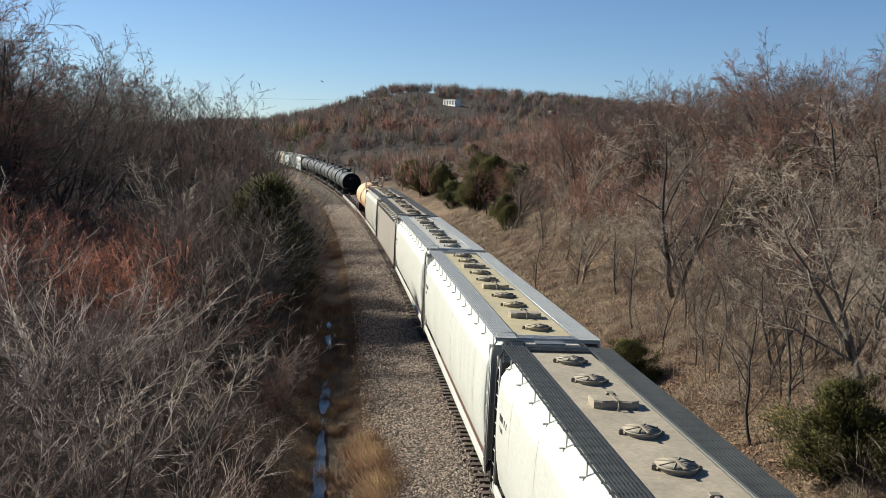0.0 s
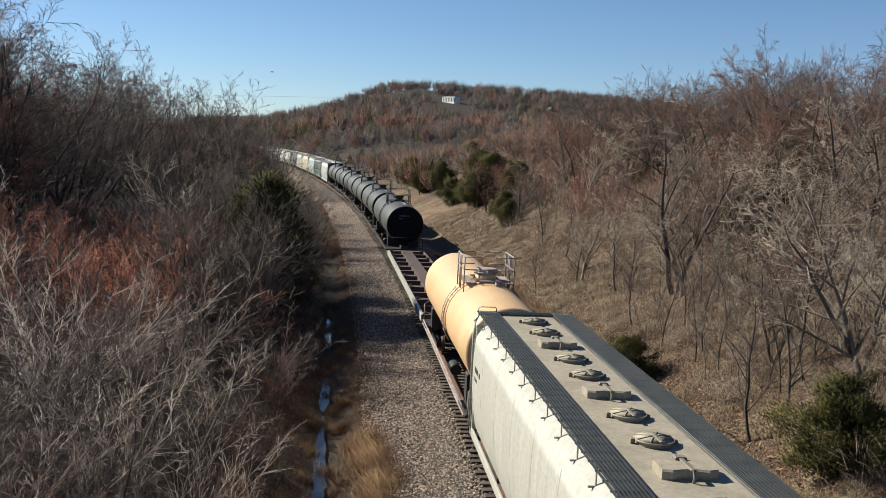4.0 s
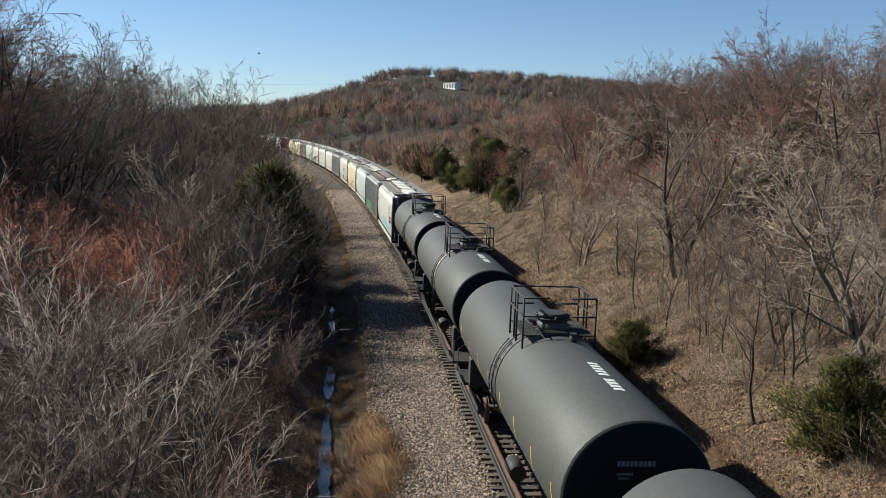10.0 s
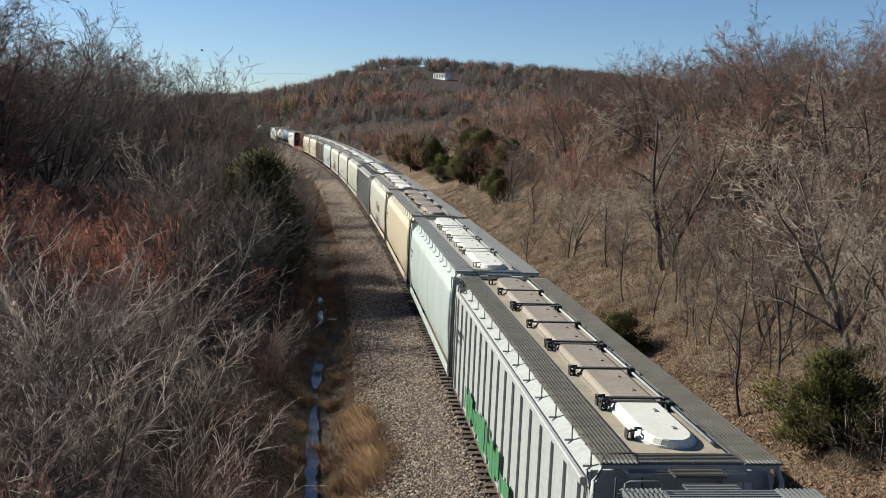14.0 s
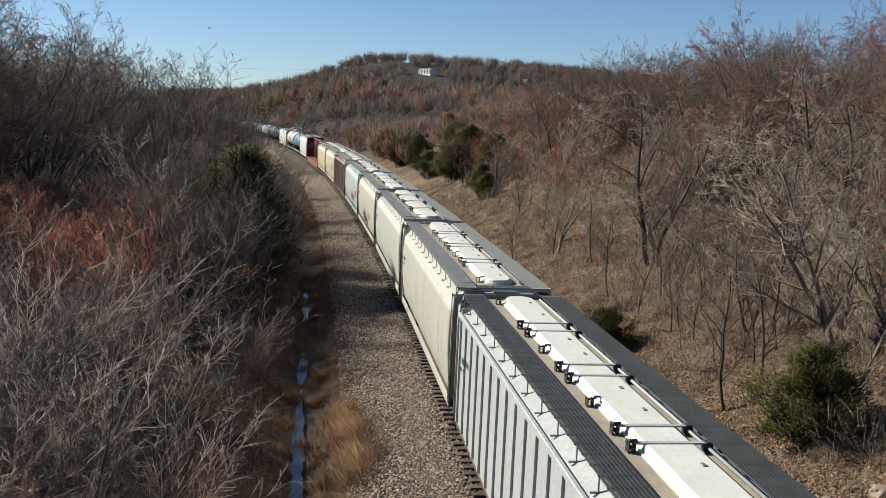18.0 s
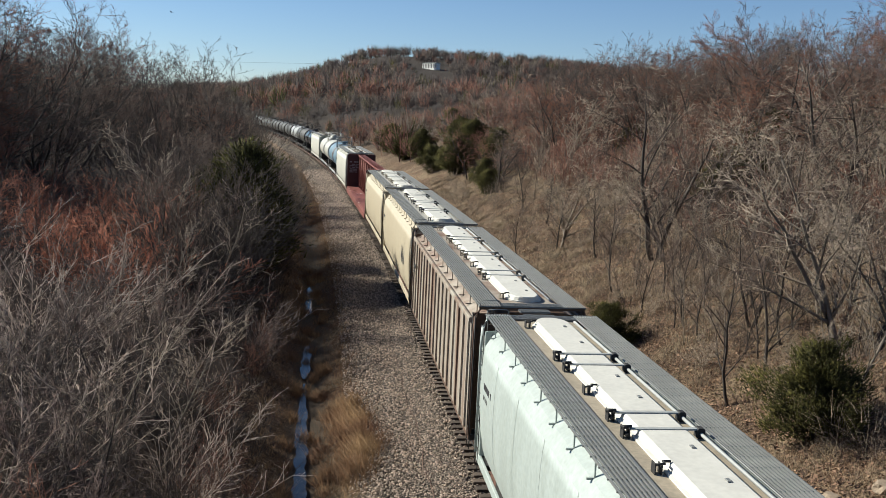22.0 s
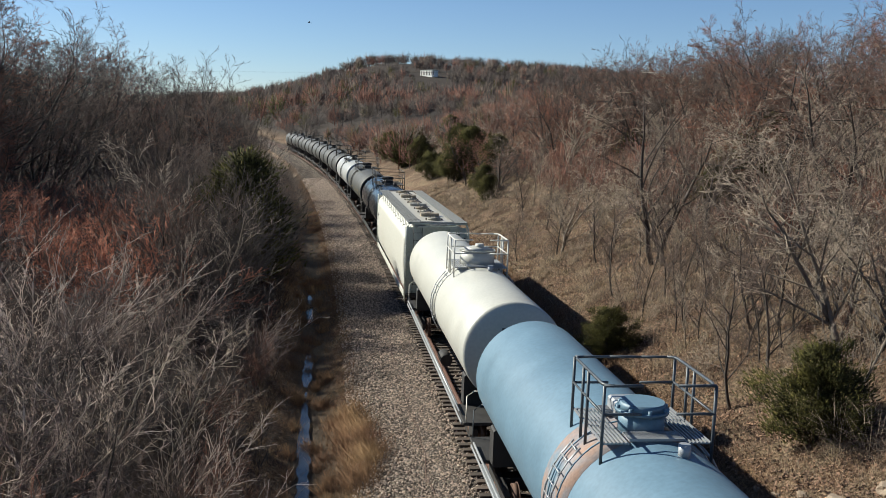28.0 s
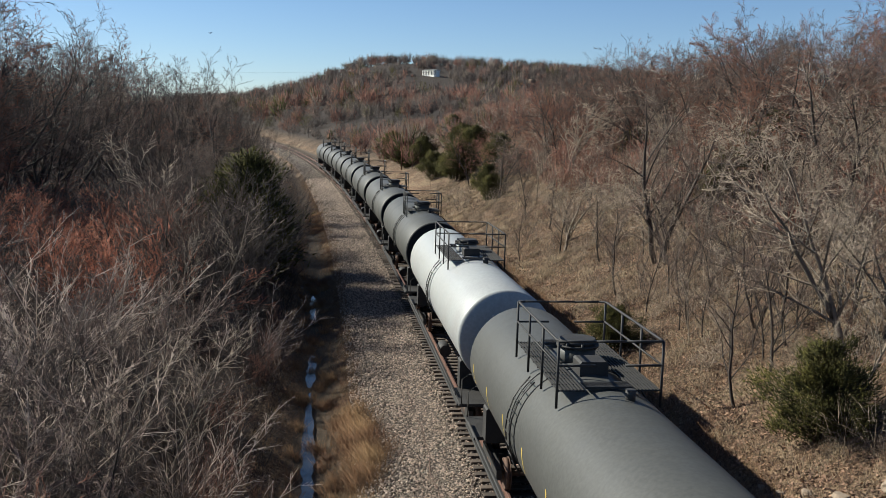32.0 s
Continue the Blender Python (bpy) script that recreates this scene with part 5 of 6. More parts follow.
def side_profile(kind):
    """Half of a hopper's cross-section, from the sill to the roof's crown."""
    if kind == "curved":
        return [(1.30, 1.02), (1.46, 1.35), (1.55, 1.9), (1.595, 2.5), (1.60, 3.0), (1.585, 3.5), (1.565, 3.78), (1.53, 4.02), (1.37, 4.26), (1.12, 4.43), (0.80, 4.54), (0.0, 4.60)]
    return [(1.52, 1.05), (1.53, 1.5), (1.53, 2.5), (1.53, 3.5), (1.53, 4.02), (1.53, 4.10), (1.50, 4.16), (1.2, 4.33), (0.95, 4.43), (0.7, 4.52), (0.4, 4.57), (0.0, 4.60)]


def hopper_car(label, body, boards, hatch="trough", kind="curved", roof=None, hatch_mat=None, length=18.0, ends=None, seed=0, panels=4, patches=(), words=""):
    """A covered hopper: tub, roof, walkways, hatches, ladders, outlets and trucks; it faces both ways alike."""
    car = thing("covered_hopper_car", label, "freight car", "cars of the freight train")
    L = length / 2 - 0.55
    half = side_profile(kind)
    roof = roof or body
    ends = body if ends in (None, END_GREY) else ends
    # tub: sides, and end sheets that slope in above the trucks
    if kind == "curved":
        ys = [-L + 0.55, -L + 0.62, -L + 1.0, 0, L - 1.0, L - 0.62, L - 0.55]
        sh = [0.965, 0.985, 1, 1, 1, 0.985, 0.965]
    else:
        ys, sh = [-L + 0.5, L - 0.5], [1, 1]
    low, top = half[:8], [(half[7][0] + 0.006, half[7][1] - 0.01)] + half[8:]
    for name, prof in (("tub", low), ("roof_sheet", top)):
        ring = [(-x, z) for x, z in prof] + [(x, z) for x, z in reversed(prof) if x > 0]
        part(name, Solid().loft([[(x * f, y, z) for x, z in ring] for y, f in zip(ys, sh)], True, kind == "curved" and name == "tub"), body if name == "tub" or kind == "curved" else roof, car)
    if kind == "curved":
        for k in range(6):
            y = -L + 2.6 + (2 * L - 5.2) * k / 5
            part("weld_seam", Solid().loft([[(-x - 0.004, yy, z) for yy in (y - 0.02, y + 0.02)] for x, z in low[1:]], False, True, False), body, car)
    # end sheet, posts and top cross plate at each end
    for sgn in (-1, 1):
        e = Solid()
        y0 = sgn * (L - 0.5)
        w = 1.5
        e.box(-w + 0.05, w - 0.05, min(y0, y0 + sgn * 0.03), max(y0, y0 + sgn * 0.03), 1.15, 4.36)
        part("end_sheet", e, ends, car, "dull grey steel end sheet")
        p = Solid()
        for x in (-0.75, 0.63):
            p.box(x, x + 0.12, min(y0, y0 + sgn * 0.25), max(y0, y0 + sgn * 0.25), 1.15, 4.42, 0.01)
        for x in (-w, w - 0.05):
            a, b = y0, y0 + sgn * 0.42
            p.loft([[(x + dx, a, 1.15), (x + dx, b, 1.15), (x + dx, b, 3.75), (x + dx, a + sgn * 0.05, 4.34), (x + dx, a, 4.34)] for dx in (0, 0.05)])
        p.box(-0.95, 0.95, min(y0, y0 + sgn * 0.42), max(y0, y0 + sgn * 0.42), 4.38, 4.46, 0.01)
        p.box(-w, w, min(y0, y0 + sgn * 0.2), max(y0, y0 + sgn * 0.2), 2.7, 2.8, 0.01)
        p.box(-1.42, 1.42, min(y0, y0 + sgn * 0.5) + 0.38 * (sgn > 0), max(y0, y0 + sgn * 0.5) - 0.38 * (sgn < 0), 4.56, 4.66, 0.015)
        for x in (-1, 1):
            p.tube([(x * 1.34, y0 + sgn * 0.44, 4.66), (x * 1.50, y0 + sgn * 0.44, 4.34), (x * 1.52, y0 + sgn * 0.44, 3.9), (x * 1.52, y0 + sgn * 0.44, 1.1)], 0.045, 6)
        part("end_frame", p, ends if body is not RUST_BROWN else STEEL_RUST, car)
        d = Solid().box(-1.5, 1.5, min(sgn * (L - 1.1), sgn * L), max(sgn * (L - 1.1), sgn * L), 0.98, 1.12, 0.015)
        part("end_platform", d, STEEL_DARK, car)
        part("ladder", ladder(-1.52, sgn * (L - 0.18), 0.75, 4.4), STEEL_DARK if body is not WHITE else body, car)
        part("end_ladder", ladder(-0.95, sgn * (L - 0.06), 0.75, 4.4, "y"), STEEL_DARK, car)
        hs = Solid().disc((0.55, sgn * (L - 0.08), 2.2), (0, sgn, 0), 0.28, 0.04, 16)
        part("brake_wheel", hs, STEEL_DARK, car) if sgn < 0 else None
        part("text", bars_text(0.95, -L + 0.496 - 0.03, 4.0, [(2, 0.16), (4, 0.16)], "y", seed + 5), MARK_WHITE if ends is not PALE_GREEN else MARK_DARK, car, "small reporting marks") if sgn < 0 else None
    # centre sill and side sill
    part("centre_sill", Solid().box(-0.25, 0.25, -L - 0.1, L + 0.1, 0.62, 1.0, 0.02), STEEL_DARK, car)
    for x in (-1, 1):
        part("side_sill", Solid().box(min(x * 1.44, x * 1.52), max(x * 1.44, x * 1.52), -L + 0.2, L - 0.2, 0.92, 1.16, 0.015), body if kind == "curved" else STEEL_RUST, car)
    # outlets below
    nb = 3
    for k in range(nb):
        y = (k - (nb - 1) / 2) * (2 * L - 5.4) / nb
        o = Solid()
        o.loft([[(-1.25, y - 2.0, 1.1), (1.25, y - 2.0, 1.1), (1.25, y + 2.0, 1.1), (-1.25, y + 2.0, 1.1)], [(-0.55, y - 0.5, 0.42), (0.55, y - 0.5, 0.42), (0.55, y + 0.5, 0.42), (-0.55, y + 0.5, 0.42)]])
        o.box(-0.75, 0.75, y - 0.3, y + 0.3, 0.26, 0.42, 0.02)
        part("outlet", o, body if kind == "curved" else STEEL_RUST, car)
    # ribs on straight-sided cars
    if kind == "ribbed":
        n = 17
        for x in (-1, 1):
            for k in range(n):
                y = -L + 0.75 + (2 * L - 1.5) * k / (n - 1)
                part("side_post", Solid().box(min(x * 1.53, x * 1.585), max(x * 1.53, x * 1.585), y - 0.06, y + 0.06, 1.12, 4.12, 0.015), body, car)
            part("top_chord", Solid().box(min(x * 1.50, x * 1.60), max(x * 1.50, x * 1.60), -L + 0.5, L - 0.5, 4.10, 4.24, 0.02), body, car)
    if kind == "gusset":
        n = 12
        for x in (-1, 1):
            for k in range(n):
                y = -L + 1.2 + (2 * L - 2.4) * k / (n - 1)
                g = Solid().loft([[(x * 1.53, y - 0.05, 3.95), (x * 1.68, y - 0.05, 4.18), (x * 1.0, y - 0.05, 4.47)], [(x * 1.53, y + 0.05, 3.95), (x * 1.68, y + 0.05, 4.18), (x * 1.0, y + 0.05, 4.47)]])
                part("gusset", g, body, car)
    # walkways on the roof
    zi = 4.635
    for x in (-1, 1):
        part("running_board", grating(min(x * 0.83, x * 1.45), max(x * 0.83, x * 1.45), -L - 0.05, L + 0.05, zi), boards, car, "steel grating walkway on the roof")
        n = 13 if x < 0 else 0
        for k in range(n):
            y = -L + 0.9 + (2 * L - 1.8) * k / (n - 1)
            b = Solid().box(x * 1.33 - 0.013, x * 1.33 + 0.013, y - 0.02, y + 0.02, 4.27, zi)
            b.box(min(x * 1.33, x * 1.02), max(x * 1.33, x * 1.02), y - 0.035, y + 0.035, zi - 0.05, zi - 0.006)
            b.box(x * 1.36 - 0.10, x * 1.36 + 0.06, y - 0.02, y + 0.02, 4.255, 4.29)
            if hatch == "round" and seed > 30:
                b.tube([(x * 1.40, y + 0.05, zi - 0.02), (x * 1.44, y + 0.30, 4.14)], 0.012, 5)
            part("walkway_bracket", b, body, car)
        rail = Solid().tube([(x * 0.83, -L, zi + 0.02), (x * 0.83, L, zi + 0.02)], 0.02, 5)
        part("walkway_edge", rail, boards, car)
    for sgn in (-1, 1):
        y0, y1 = sorted((sgn * (L + 0.02), sgn * (L - 0.42)))
        part("cross_walk", grating(-0.81, 0.81, y0, y1, zi - 0.01, False), boards, car)
        y0, y1 = sorted((sgn * (L + 0.06), sgn * (L + 0.40)))
        part("crossover_step", grating(-0.40, 0.40, y0, y1, zi - 0.07, False), boards, car)
        y = sgn * (L - 0.02)
        part("hand_hold", Solid().tube([(-1.40, y, zi), (-1.40, y, zi + 0.13), (-1.34, y, zi + 0.17), (-0.92, y, zi + 0.17), (-0.86, y, zi + 0.13), (-0.86, y, zi)], 0.014, 5), boards if boards is not BOARD_SILVER else body, car)
    # roof strip between the walkways
    part("roof_panel", Solid().box(-0.79, 0.79, -L + 0.52, L - 0.52, 4.52, 4.625, 0.02), roof, car)
    hm = hatch_mat or HATCH_WHITE
    if hatch == "trough":
        n = panels
        span = (2 * L - 1.4) / n
        for k in range(n):
            y = -L + 0.7 + span * (k + 0.5)
            gap = 0.42 if n < 6 else 0.05
            ya, yb = y - span / 2 + (gap if k else 0), y + span / 2 - (gap if k < n - 1 else 0)
            sec = [(-0.50, 0.0), (-0.50, 0.035), (-0.45, 0.045), (-0.41, 0.13), (-0.37, 0.152), (0.37, 0.152), (0.41, 0.13), (0.45, 0.045), (0.50, 0.035), (0.50, 0.0)]
            near = [(ya + 0.5 * (1 - math.cos(a)), math.sin(a), min(1, 0.7 + a)) for a in (0.08, 0.3, 0.55, 0.85, 1.2, 1.57)] if k == 0 else [(ya, 0.99, 0.86), (ya + 0.10, 1, 1)]
            far = [(yb - 0.5 * (1 - math.cos(a)), math.sin(a), min(1, 0.7 + a)) for a in (1.57, 1.2, 0.85, 0.55, 0.3, 0.08)] if k == n - 1 else [(yb - 0.10, 1, 1), (yb, 0.99, 0.86)]
            o = Solid().loft([[(xx * fx, yy, 4.625 + zz * fz) for xx, zz in sec] for yy, fx, fz in near + far])
            cm = HATCH_WHITE if (panels == 7 and k == 0) else hm
            h = part("hatch_cover", o, cm, car, "white trough hatch cover" if cm is HATCH_WHITE else "weathered tan trough hatch cover")
            for f in (0.28, 0.72):
                yl = ya + (yb - ya) * f
                part("lifting_lug", Solid().box(0.14, 0.21, yl - 0.06, yl + 0.06, 4.772, 4.796, 0.006), BOARD_GREY, h)
            steel = CLAMP if seed % 2 else STEEL_DARK
            bar = LIGHT_GREY if hm is HATCH_WHITE else STEEL_DARK
            if k < n - 1:
                yj = y + span / 2
                if gap > 0.1:
                    part("joint_cover", Solid().loft([[(xx * 0.98, yj + yy, 4.625 + zz * f) for xx, zz in sec] for yy, f in ((-gap + 0.005, 0.86), (-gap + 0.10, 0.95), (gap - 0.10, 0.95), (gap - 0.005, 0.86))]), hm, car)
                for dy in ((-gap, gap) if gap > 0.1 else (0.0,) if k % 2 else (-0.13, 0.13)):
                    yq = yj + dy
                    st = Solid()
                    st.box(-0.68, -0.66, yq - 0.08, yq + 0.08, 4.62, 4.83, 0.006)
                    st.box(-0.58, -0.56, yq - 0.08, yq + 0.08, 4.62, 4.80, 0.006)
                    st.tube([(-0.70, yq, 4.80), (-0.52, yq, 4.80)], 0.035, 8)
                    st.tube([(-0.62, yq - 0.10, 4.70), (-0.62, yq + 0.10, 4.70)], 0.03, 6)
                    cl = part("hatch_clamp", st, steel, car)
                    part("strap", Solid().box(-0.57, 0.58, yq - 0.045, yq + 0.045, 4.758, 4.786, 0.01), bar, cl)
                    part("hinge", Solid().box(0.56, 0.70, yq - 0.07, yq + 0.07, 4.62, 4.80, 0.03), steel, car)
            if gap > 0.1 and 0 < k < n - 1 or k in (0, n - 1):
                ym = ya + (0.5 if k == 0 else -0.5 + yb - ya if k == n - 1 else (yb - ya) / 2)
                st = Solid().box(-0.68, -0.66, ym - 0.08, ym + 0.08, 4.62, 4.80, 0.006)
                st.box(-0.58, -0.56, ym - 0.08, ym + 0.08, 4.62, 4.78, 0.006)
                st.tube([(-0.68, ym - 0.05, 4.77), (-0.52, ym - 0.05, 4.79), (-0.52, ym + 0.05, 4.79), (-0.40, ym + 0.05, 4.785)], 0.02, 6)
                part("hatch_clamp", st, steel, car)
        part("hinge_pipe", Solid().tube([(0.64, -L + 0.8, 4.70), (0.64, L - 0.8, 4.70)], 0.032, 8), LIGHT_GREY, car)
    else:
        n = 10
        for k in range(n):
            y = -L + 1.5 + (2 * L - 3.0) * k / (n - 1)
            o, c = Solid(), Solid()
            if k % 3 != 1:
                o.disc((0, y, 4.60), (0, 0, 1), 0.31, 0.09, 24)
                o.disc((0, y, 4.69), (0, 0, 1), 0.36, 0.035, 24)
                o.disc((0, y, 4.725), (0, 0, 1), 0.35, 0.03, 24, 0.3)
                for a in range(4):
                    ax = math.pi * a / 4 + 0.3
                    c.tube([(-0.35 * math.cos(ax), y - 0.35 * math.sin(ax), 4.732), (0, y, 4.765), (0.35 * math.cos(ax), y + 0.35 * math.sin(ax), 4.732)], 0.013, 5)
                c.box(-0.43, -0.35, y - 0.04, y + 0.04, 4.60, 4.72, 0.012)
                c.box(0.34, 0.43, y - 0.03, y + 0.03, 4.60, 4.70, 0.012)
                c.box(-0.03, 0.03, y - 0.42, y + 0.05, 4.76, 4.79, 0.008)
            else:
                o.loft([[(-0.46, y - 0.24 * f, zz), (-0.30, y - 0.30 * f, zz), (-0.10, y - 0.24 * f, zz), (0.10, y - 0.24 * f, zz), (0.30, y - 0.30 * f, zz), (0.46, y - 0.24 * f, zz), (0.46, y + 0.24 * f, zz), (-0.46, y + 0.24 * f, zz)] for zz, f in ((4.60, 0.92), (4.67, 1.0), (4.76, 1.0), (4.79, 0.9))])
                c.box(-0.04, 0.04, y - 0.36, y + 0.30, 4.795, 4.83, 0.01)
                c.tube([(0, y - 0.36, 4.82), (0, y - 0.42, 4.72), (0, y - 0.40, 4.62)], 0.025, 6)
                c.box(-0.10, 0.10, y + 0.20, y + 0.34, 4.62, 4.84, 0.02)
            h = part("hatch", o, hm if k % 2 else roof, car, "round roof hatch" if k % 3 != 1 else "rectangular hinged roof hatch")
            part("hatch_clamp", c, CLAMP, h)
    # lettering on the side and spray paint
    side_x = -1.60 if kind == "curved" else -1.635
    part("text", bars_text(side_x + 0.005, L - 1.2, 3.1, [(8, 0.15), (6, 0.11)], "x", seed), MARK_DARK, car, "dark reporting marks in bars")
    for mat, y, w, z0, z1, kindp in patches:
        rng = random.Random(seed + int(y * 7))
        pb = Solid()
        m = 1 if kindp == "emblem" else 17
        for k in range(m):
            a, b = y + w * k / m, y + w * (k + rng.uniform(0.55, 1.3)) / m
            if kindp == "emblem":
                b, lo, hi = y + w, z0, z1
            else:
                lo, hi = z0 + rng.uniform(0, 0.3) * (z1 - z0), z1 - rng.uniform(0, 0.45) * (z1 - z0)
            if kind == "curved":
                zs = [lo + (hi - lo) * j / 4 for j in range(5)]
                xs = [-float(np.interp(zz, [p[1] for p in half[:8]], [p[0] for p in half[:8]])) - 0.006 for zz in zs]
                sk = rng.uniform(-0.25, 0.25) if kindp != "emblem" else 0.0
                pb.loft([[(xx + dx, yy + sk * j / 4, zz) for yy in (a, b) for dx in ((0.0,) if yy == a else (0.0,))] for j, (xx, zz) in enumerate(zip(xs, zs)) for dx0 in (0,)], False, False, False)
            else:
                pb.box(side_x - 0.004, side_x + 0.004, a, b, lo, hi)
        part(kindp, pb, mat, car, "plain painted emblem" if kindp == "emblem" else "faded spray-painted lettering shapes")
    if words:
        words, y_text, z_text, size = words
        cu = bpy.data.curves.new("slogan", "FONT")
        cu.body, cu.size, cu.extrude = words, size, 0.002
        cu.materials.append(MARK_DARK)
        ob = new("slogan", cu)
        ob.parent = car
        ob.matrix_basis = Matrix(((0, 0, -1, -1.607), (-1, 0, 0, y_text), (0, 1, 0, z_text), (0, 0, 0, 1)))
        tagged(ob, "dark painted slogan")
    running_gear(car, length, 2.35)
    return car


def tank_car(label, body, fit=STEEL_DARK, length=18.6, radius=1.50, zc=2.98, platform="small", band=None, seed=0, marks=MARK_WHITE, yellow=False, stain=None, big_text=False, shift=-1.3):
    car = thing("tank_car", label, "tank car", "cars of the freight train")
    rail = HATCH_WHITE if body is TANK_WHITE else (RAIL_SHADE_SLATE if body is TANK_BLUE else fit)
    H = length / 2 - 1.05
    SEG = 48
    so = Solid()
    rings = []
    ys = [(-H + 0.0, 0.02), (-H + 0.02, 0.40), (-H + 0.06, 0.68), (-H + 0.12, 0.87), (-H + 0.17, 0.95), (-H + 0.21, 0.985), (-H + 0.26, 1.0)]
    ys = ys + [(-H * 0.55, 1.0), (-H * 0.2, 1.0), (0.0, 1.0)]
    ys = ys + [(-y, f) for y, f in reversed(ys[:-1])]
    for y, f in ys:
        rings.append([(radius * f * math.sin(2 * math.pi * k / SEG), y, zc + radius * f * math.cos(2 * math.pi * k / SEG)) for k in range(SEG)])
    # both dished ends of a black tank get the black with shade in it
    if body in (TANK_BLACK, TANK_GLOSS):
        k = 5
        part("tank_head", Solid().loft(rings[:k + 1], True, True), HEAD_SHADE_BLACK, car, "plain black dished end, darkened in colour for shade")
        part("tank_head", Solid().loft(rings[-k - 1:], True, True), HEAD_SHADE_BLACK, car, "plain black dished end, darkened in colour for shade")
        so.loft(rings[k:-k], False, True)
    else:
        so.loft(rings, True, True)
    part("tank", so, body, car)

    def hoop(y, w, grow_r, mat, name, lab=""):
        h = Solid()
        h.loft([[((radius + g) * math.sin(2 * math.pi * k / SEG), yy, zc + (radius + g) * math.cos(2 * math.pi * k / SEG)) for k in range(SEG)] for yy, g in ((y - w, 0), (y - w, grow_r), (y + w, grow_r), (y + w, 0))], False, True)
        part(name, h, mat, car, lab)

    if stain:
        hoop(0.0, 0.75 if body is TANK_BLUE else 0.16, 0.004, stain, "stained_band", "rust-streaked dusty band round the tank's middle")
    for y in (-0.28, 0.28):
        hoop(y, 0.014, 0.022, body, "rung_band")
    # top platform with rails
    top = zc + radius
    wide, long_ = (0.95, 0.95) if platform == "small" else (1.05, 2.0)
    for x in (-1, 1):
        x0, x1 = sorted((x * 0.48, x * wide))
        part("platform", grating(x0, x1, -long_, long_, top - 0.02, True), fit, car, "open grating platform beside the manway")
    for sgn in (-1, 1):
        y0, y1 = sorted((sgn * long_, sgn * (long_ - 0.4)))
        part("platform", grating(-0.48, 0.48, y0, y1, top + 0.03, False), fit, car)
    r = 0.028
    for x in (-1, 1):
        g = Solid()
        for y in (-long_, 0 if platform == "small" else -long_ / 3, long_ / 3, long_):
            g.tube([(x * wide, y, top - 0.35), (x * wide, y, top + 0.98)], r, 6)
        e = x * (wide - 0.16)
        g.tube([(e, -long_, top + 0.98), (x * (wide - 0.04), -long_ + 0.03, top + 0.98), (x * wide, -long_ + 0.15, top + 0.98), (x * wide, long_ - 0.15, top + 0.98), (x * (wide - 0.04), long_ - 0.03, top + 0.98), (e, long_, top + 0.98)], r, 6)
        g.tube([(x * wide, -long_, top + 0.5), (x * wide, long_, top + 0.5)], r * 0.8, 6)
        part("guard_rail", g, rail, car, "welded pipe guard rail")
    for sgn in (-1, 1):
        g = Solid()
        for zz in (0.98, 0.5):
            g.tube([(-wide, sgn * long_, top + zz), (-0.3, sgn * long_, top + zz)], r * 0.9, 6)
            g.tube([(0.3, sgn * long_, top + zz), (wide, sgn * long_, top + zz)], r * 0.9, 6)
        if sgn > 0 or platform != "small":
            g.tube([(-0.3, sgn * long_, top + 0.98), (0.3, sgn * long_, top + 0.98)], r * 0.9, 6)
        part("guard_rail", g, rail, car)
    d = Solid()
    big = body is TANK_WHITE
    d.disc((0, -0.1 if platform == "small" else 0.5, top - 0.12), (0, 0, 1), 0.62 if big else 0.40, 0.62 if big else 0.42, 28)
    dome = part("manway", d, body if body not in (TANK_BLUE,) else TANK_BLUE, car, "round bolted manway")
    d = Solid()
    yc = -0.1 if platform == "small" else 0.5
    if big:
        d.disc((0, yc, top + 0.50), (0, 0, 1), 0.65, 0.04, 28)
        d.disc((0, yc, top + 0.54), (0, 0, 1), 0.62, 0.12, 28, 0.35)
        d.disc((0.05, yc - 0.12, top + 0.60), (0, 0, 1), 0.15, 0.16, 16)
        d.disc((-0.22, yc - 0.05, top + 0.58), (0, 0, 1), 0.16, 0.05, 16)
    else:
        d.disc((0, yc, top + 0.30), (0, 0, 1), 0.47, 0.05, 24)
        d.disc((0, yc, top + 0.35), (0, 0, 1), 0.42, 0.12, 24, 0.92)
    for k in range(0 if big else 8):
        a = k * math.pi / 4
        d.disc((0.43 * math.cos(a), yc + 0.43 * math.sin(a), top + 0.28), (0, 0, 1), 0.035, 0.13, 8)
    part("lid", d, fit if body not in (TANK_WHITE, TANK_BLUE) else body, dome)
    v = Solid().box(-0.30, 0.30, 0.42 if platform == "small" else -0.9, 0.92 if platform == "small" else -0.3, top - 0.1, top + 0.28, 0.04)
    part("valve_housing", v, fit, car)
    v = Solid().disc((0.25, -long_ - 0.55, top - 0.08), (0, 0, 1), 0.10, 0.26, 12)
    part("vent", v, fit, car)
    # side ladder, lower walkway, end platforms, sill, saddles
    for x in (-1, 1):
        lad = Solid()
        for dy in (-0.22, 0.22):
            lad.tube([(x * math.sin(a) * (radius + 0.10), dy, zc + math.cos(a) * (radius + 0.10)) for a in [0.75 + 0.2 * j for j in range(8)]], 0.02, 5)
        for j in range(9):
            a = 0.8 + 0.155 * j
            lad.tube([(x * math.sin(a) * (radius + 0.10), -0.22, zc + math.cos(a) * (radius + 0.10)), (x * math.sin(a) * (radius + 0.10), 0.22, zc + math.cos(a) * (radius + 0.10))], 0.014, 5)
        part("ladder", lad, fit, car)
        part("side_rail", Solid().tube([(x * 1.5, -H + 0.3, 1.18), (x * 1.5, H - 0.3, 1.18)], 0.03, 6), fit, car)
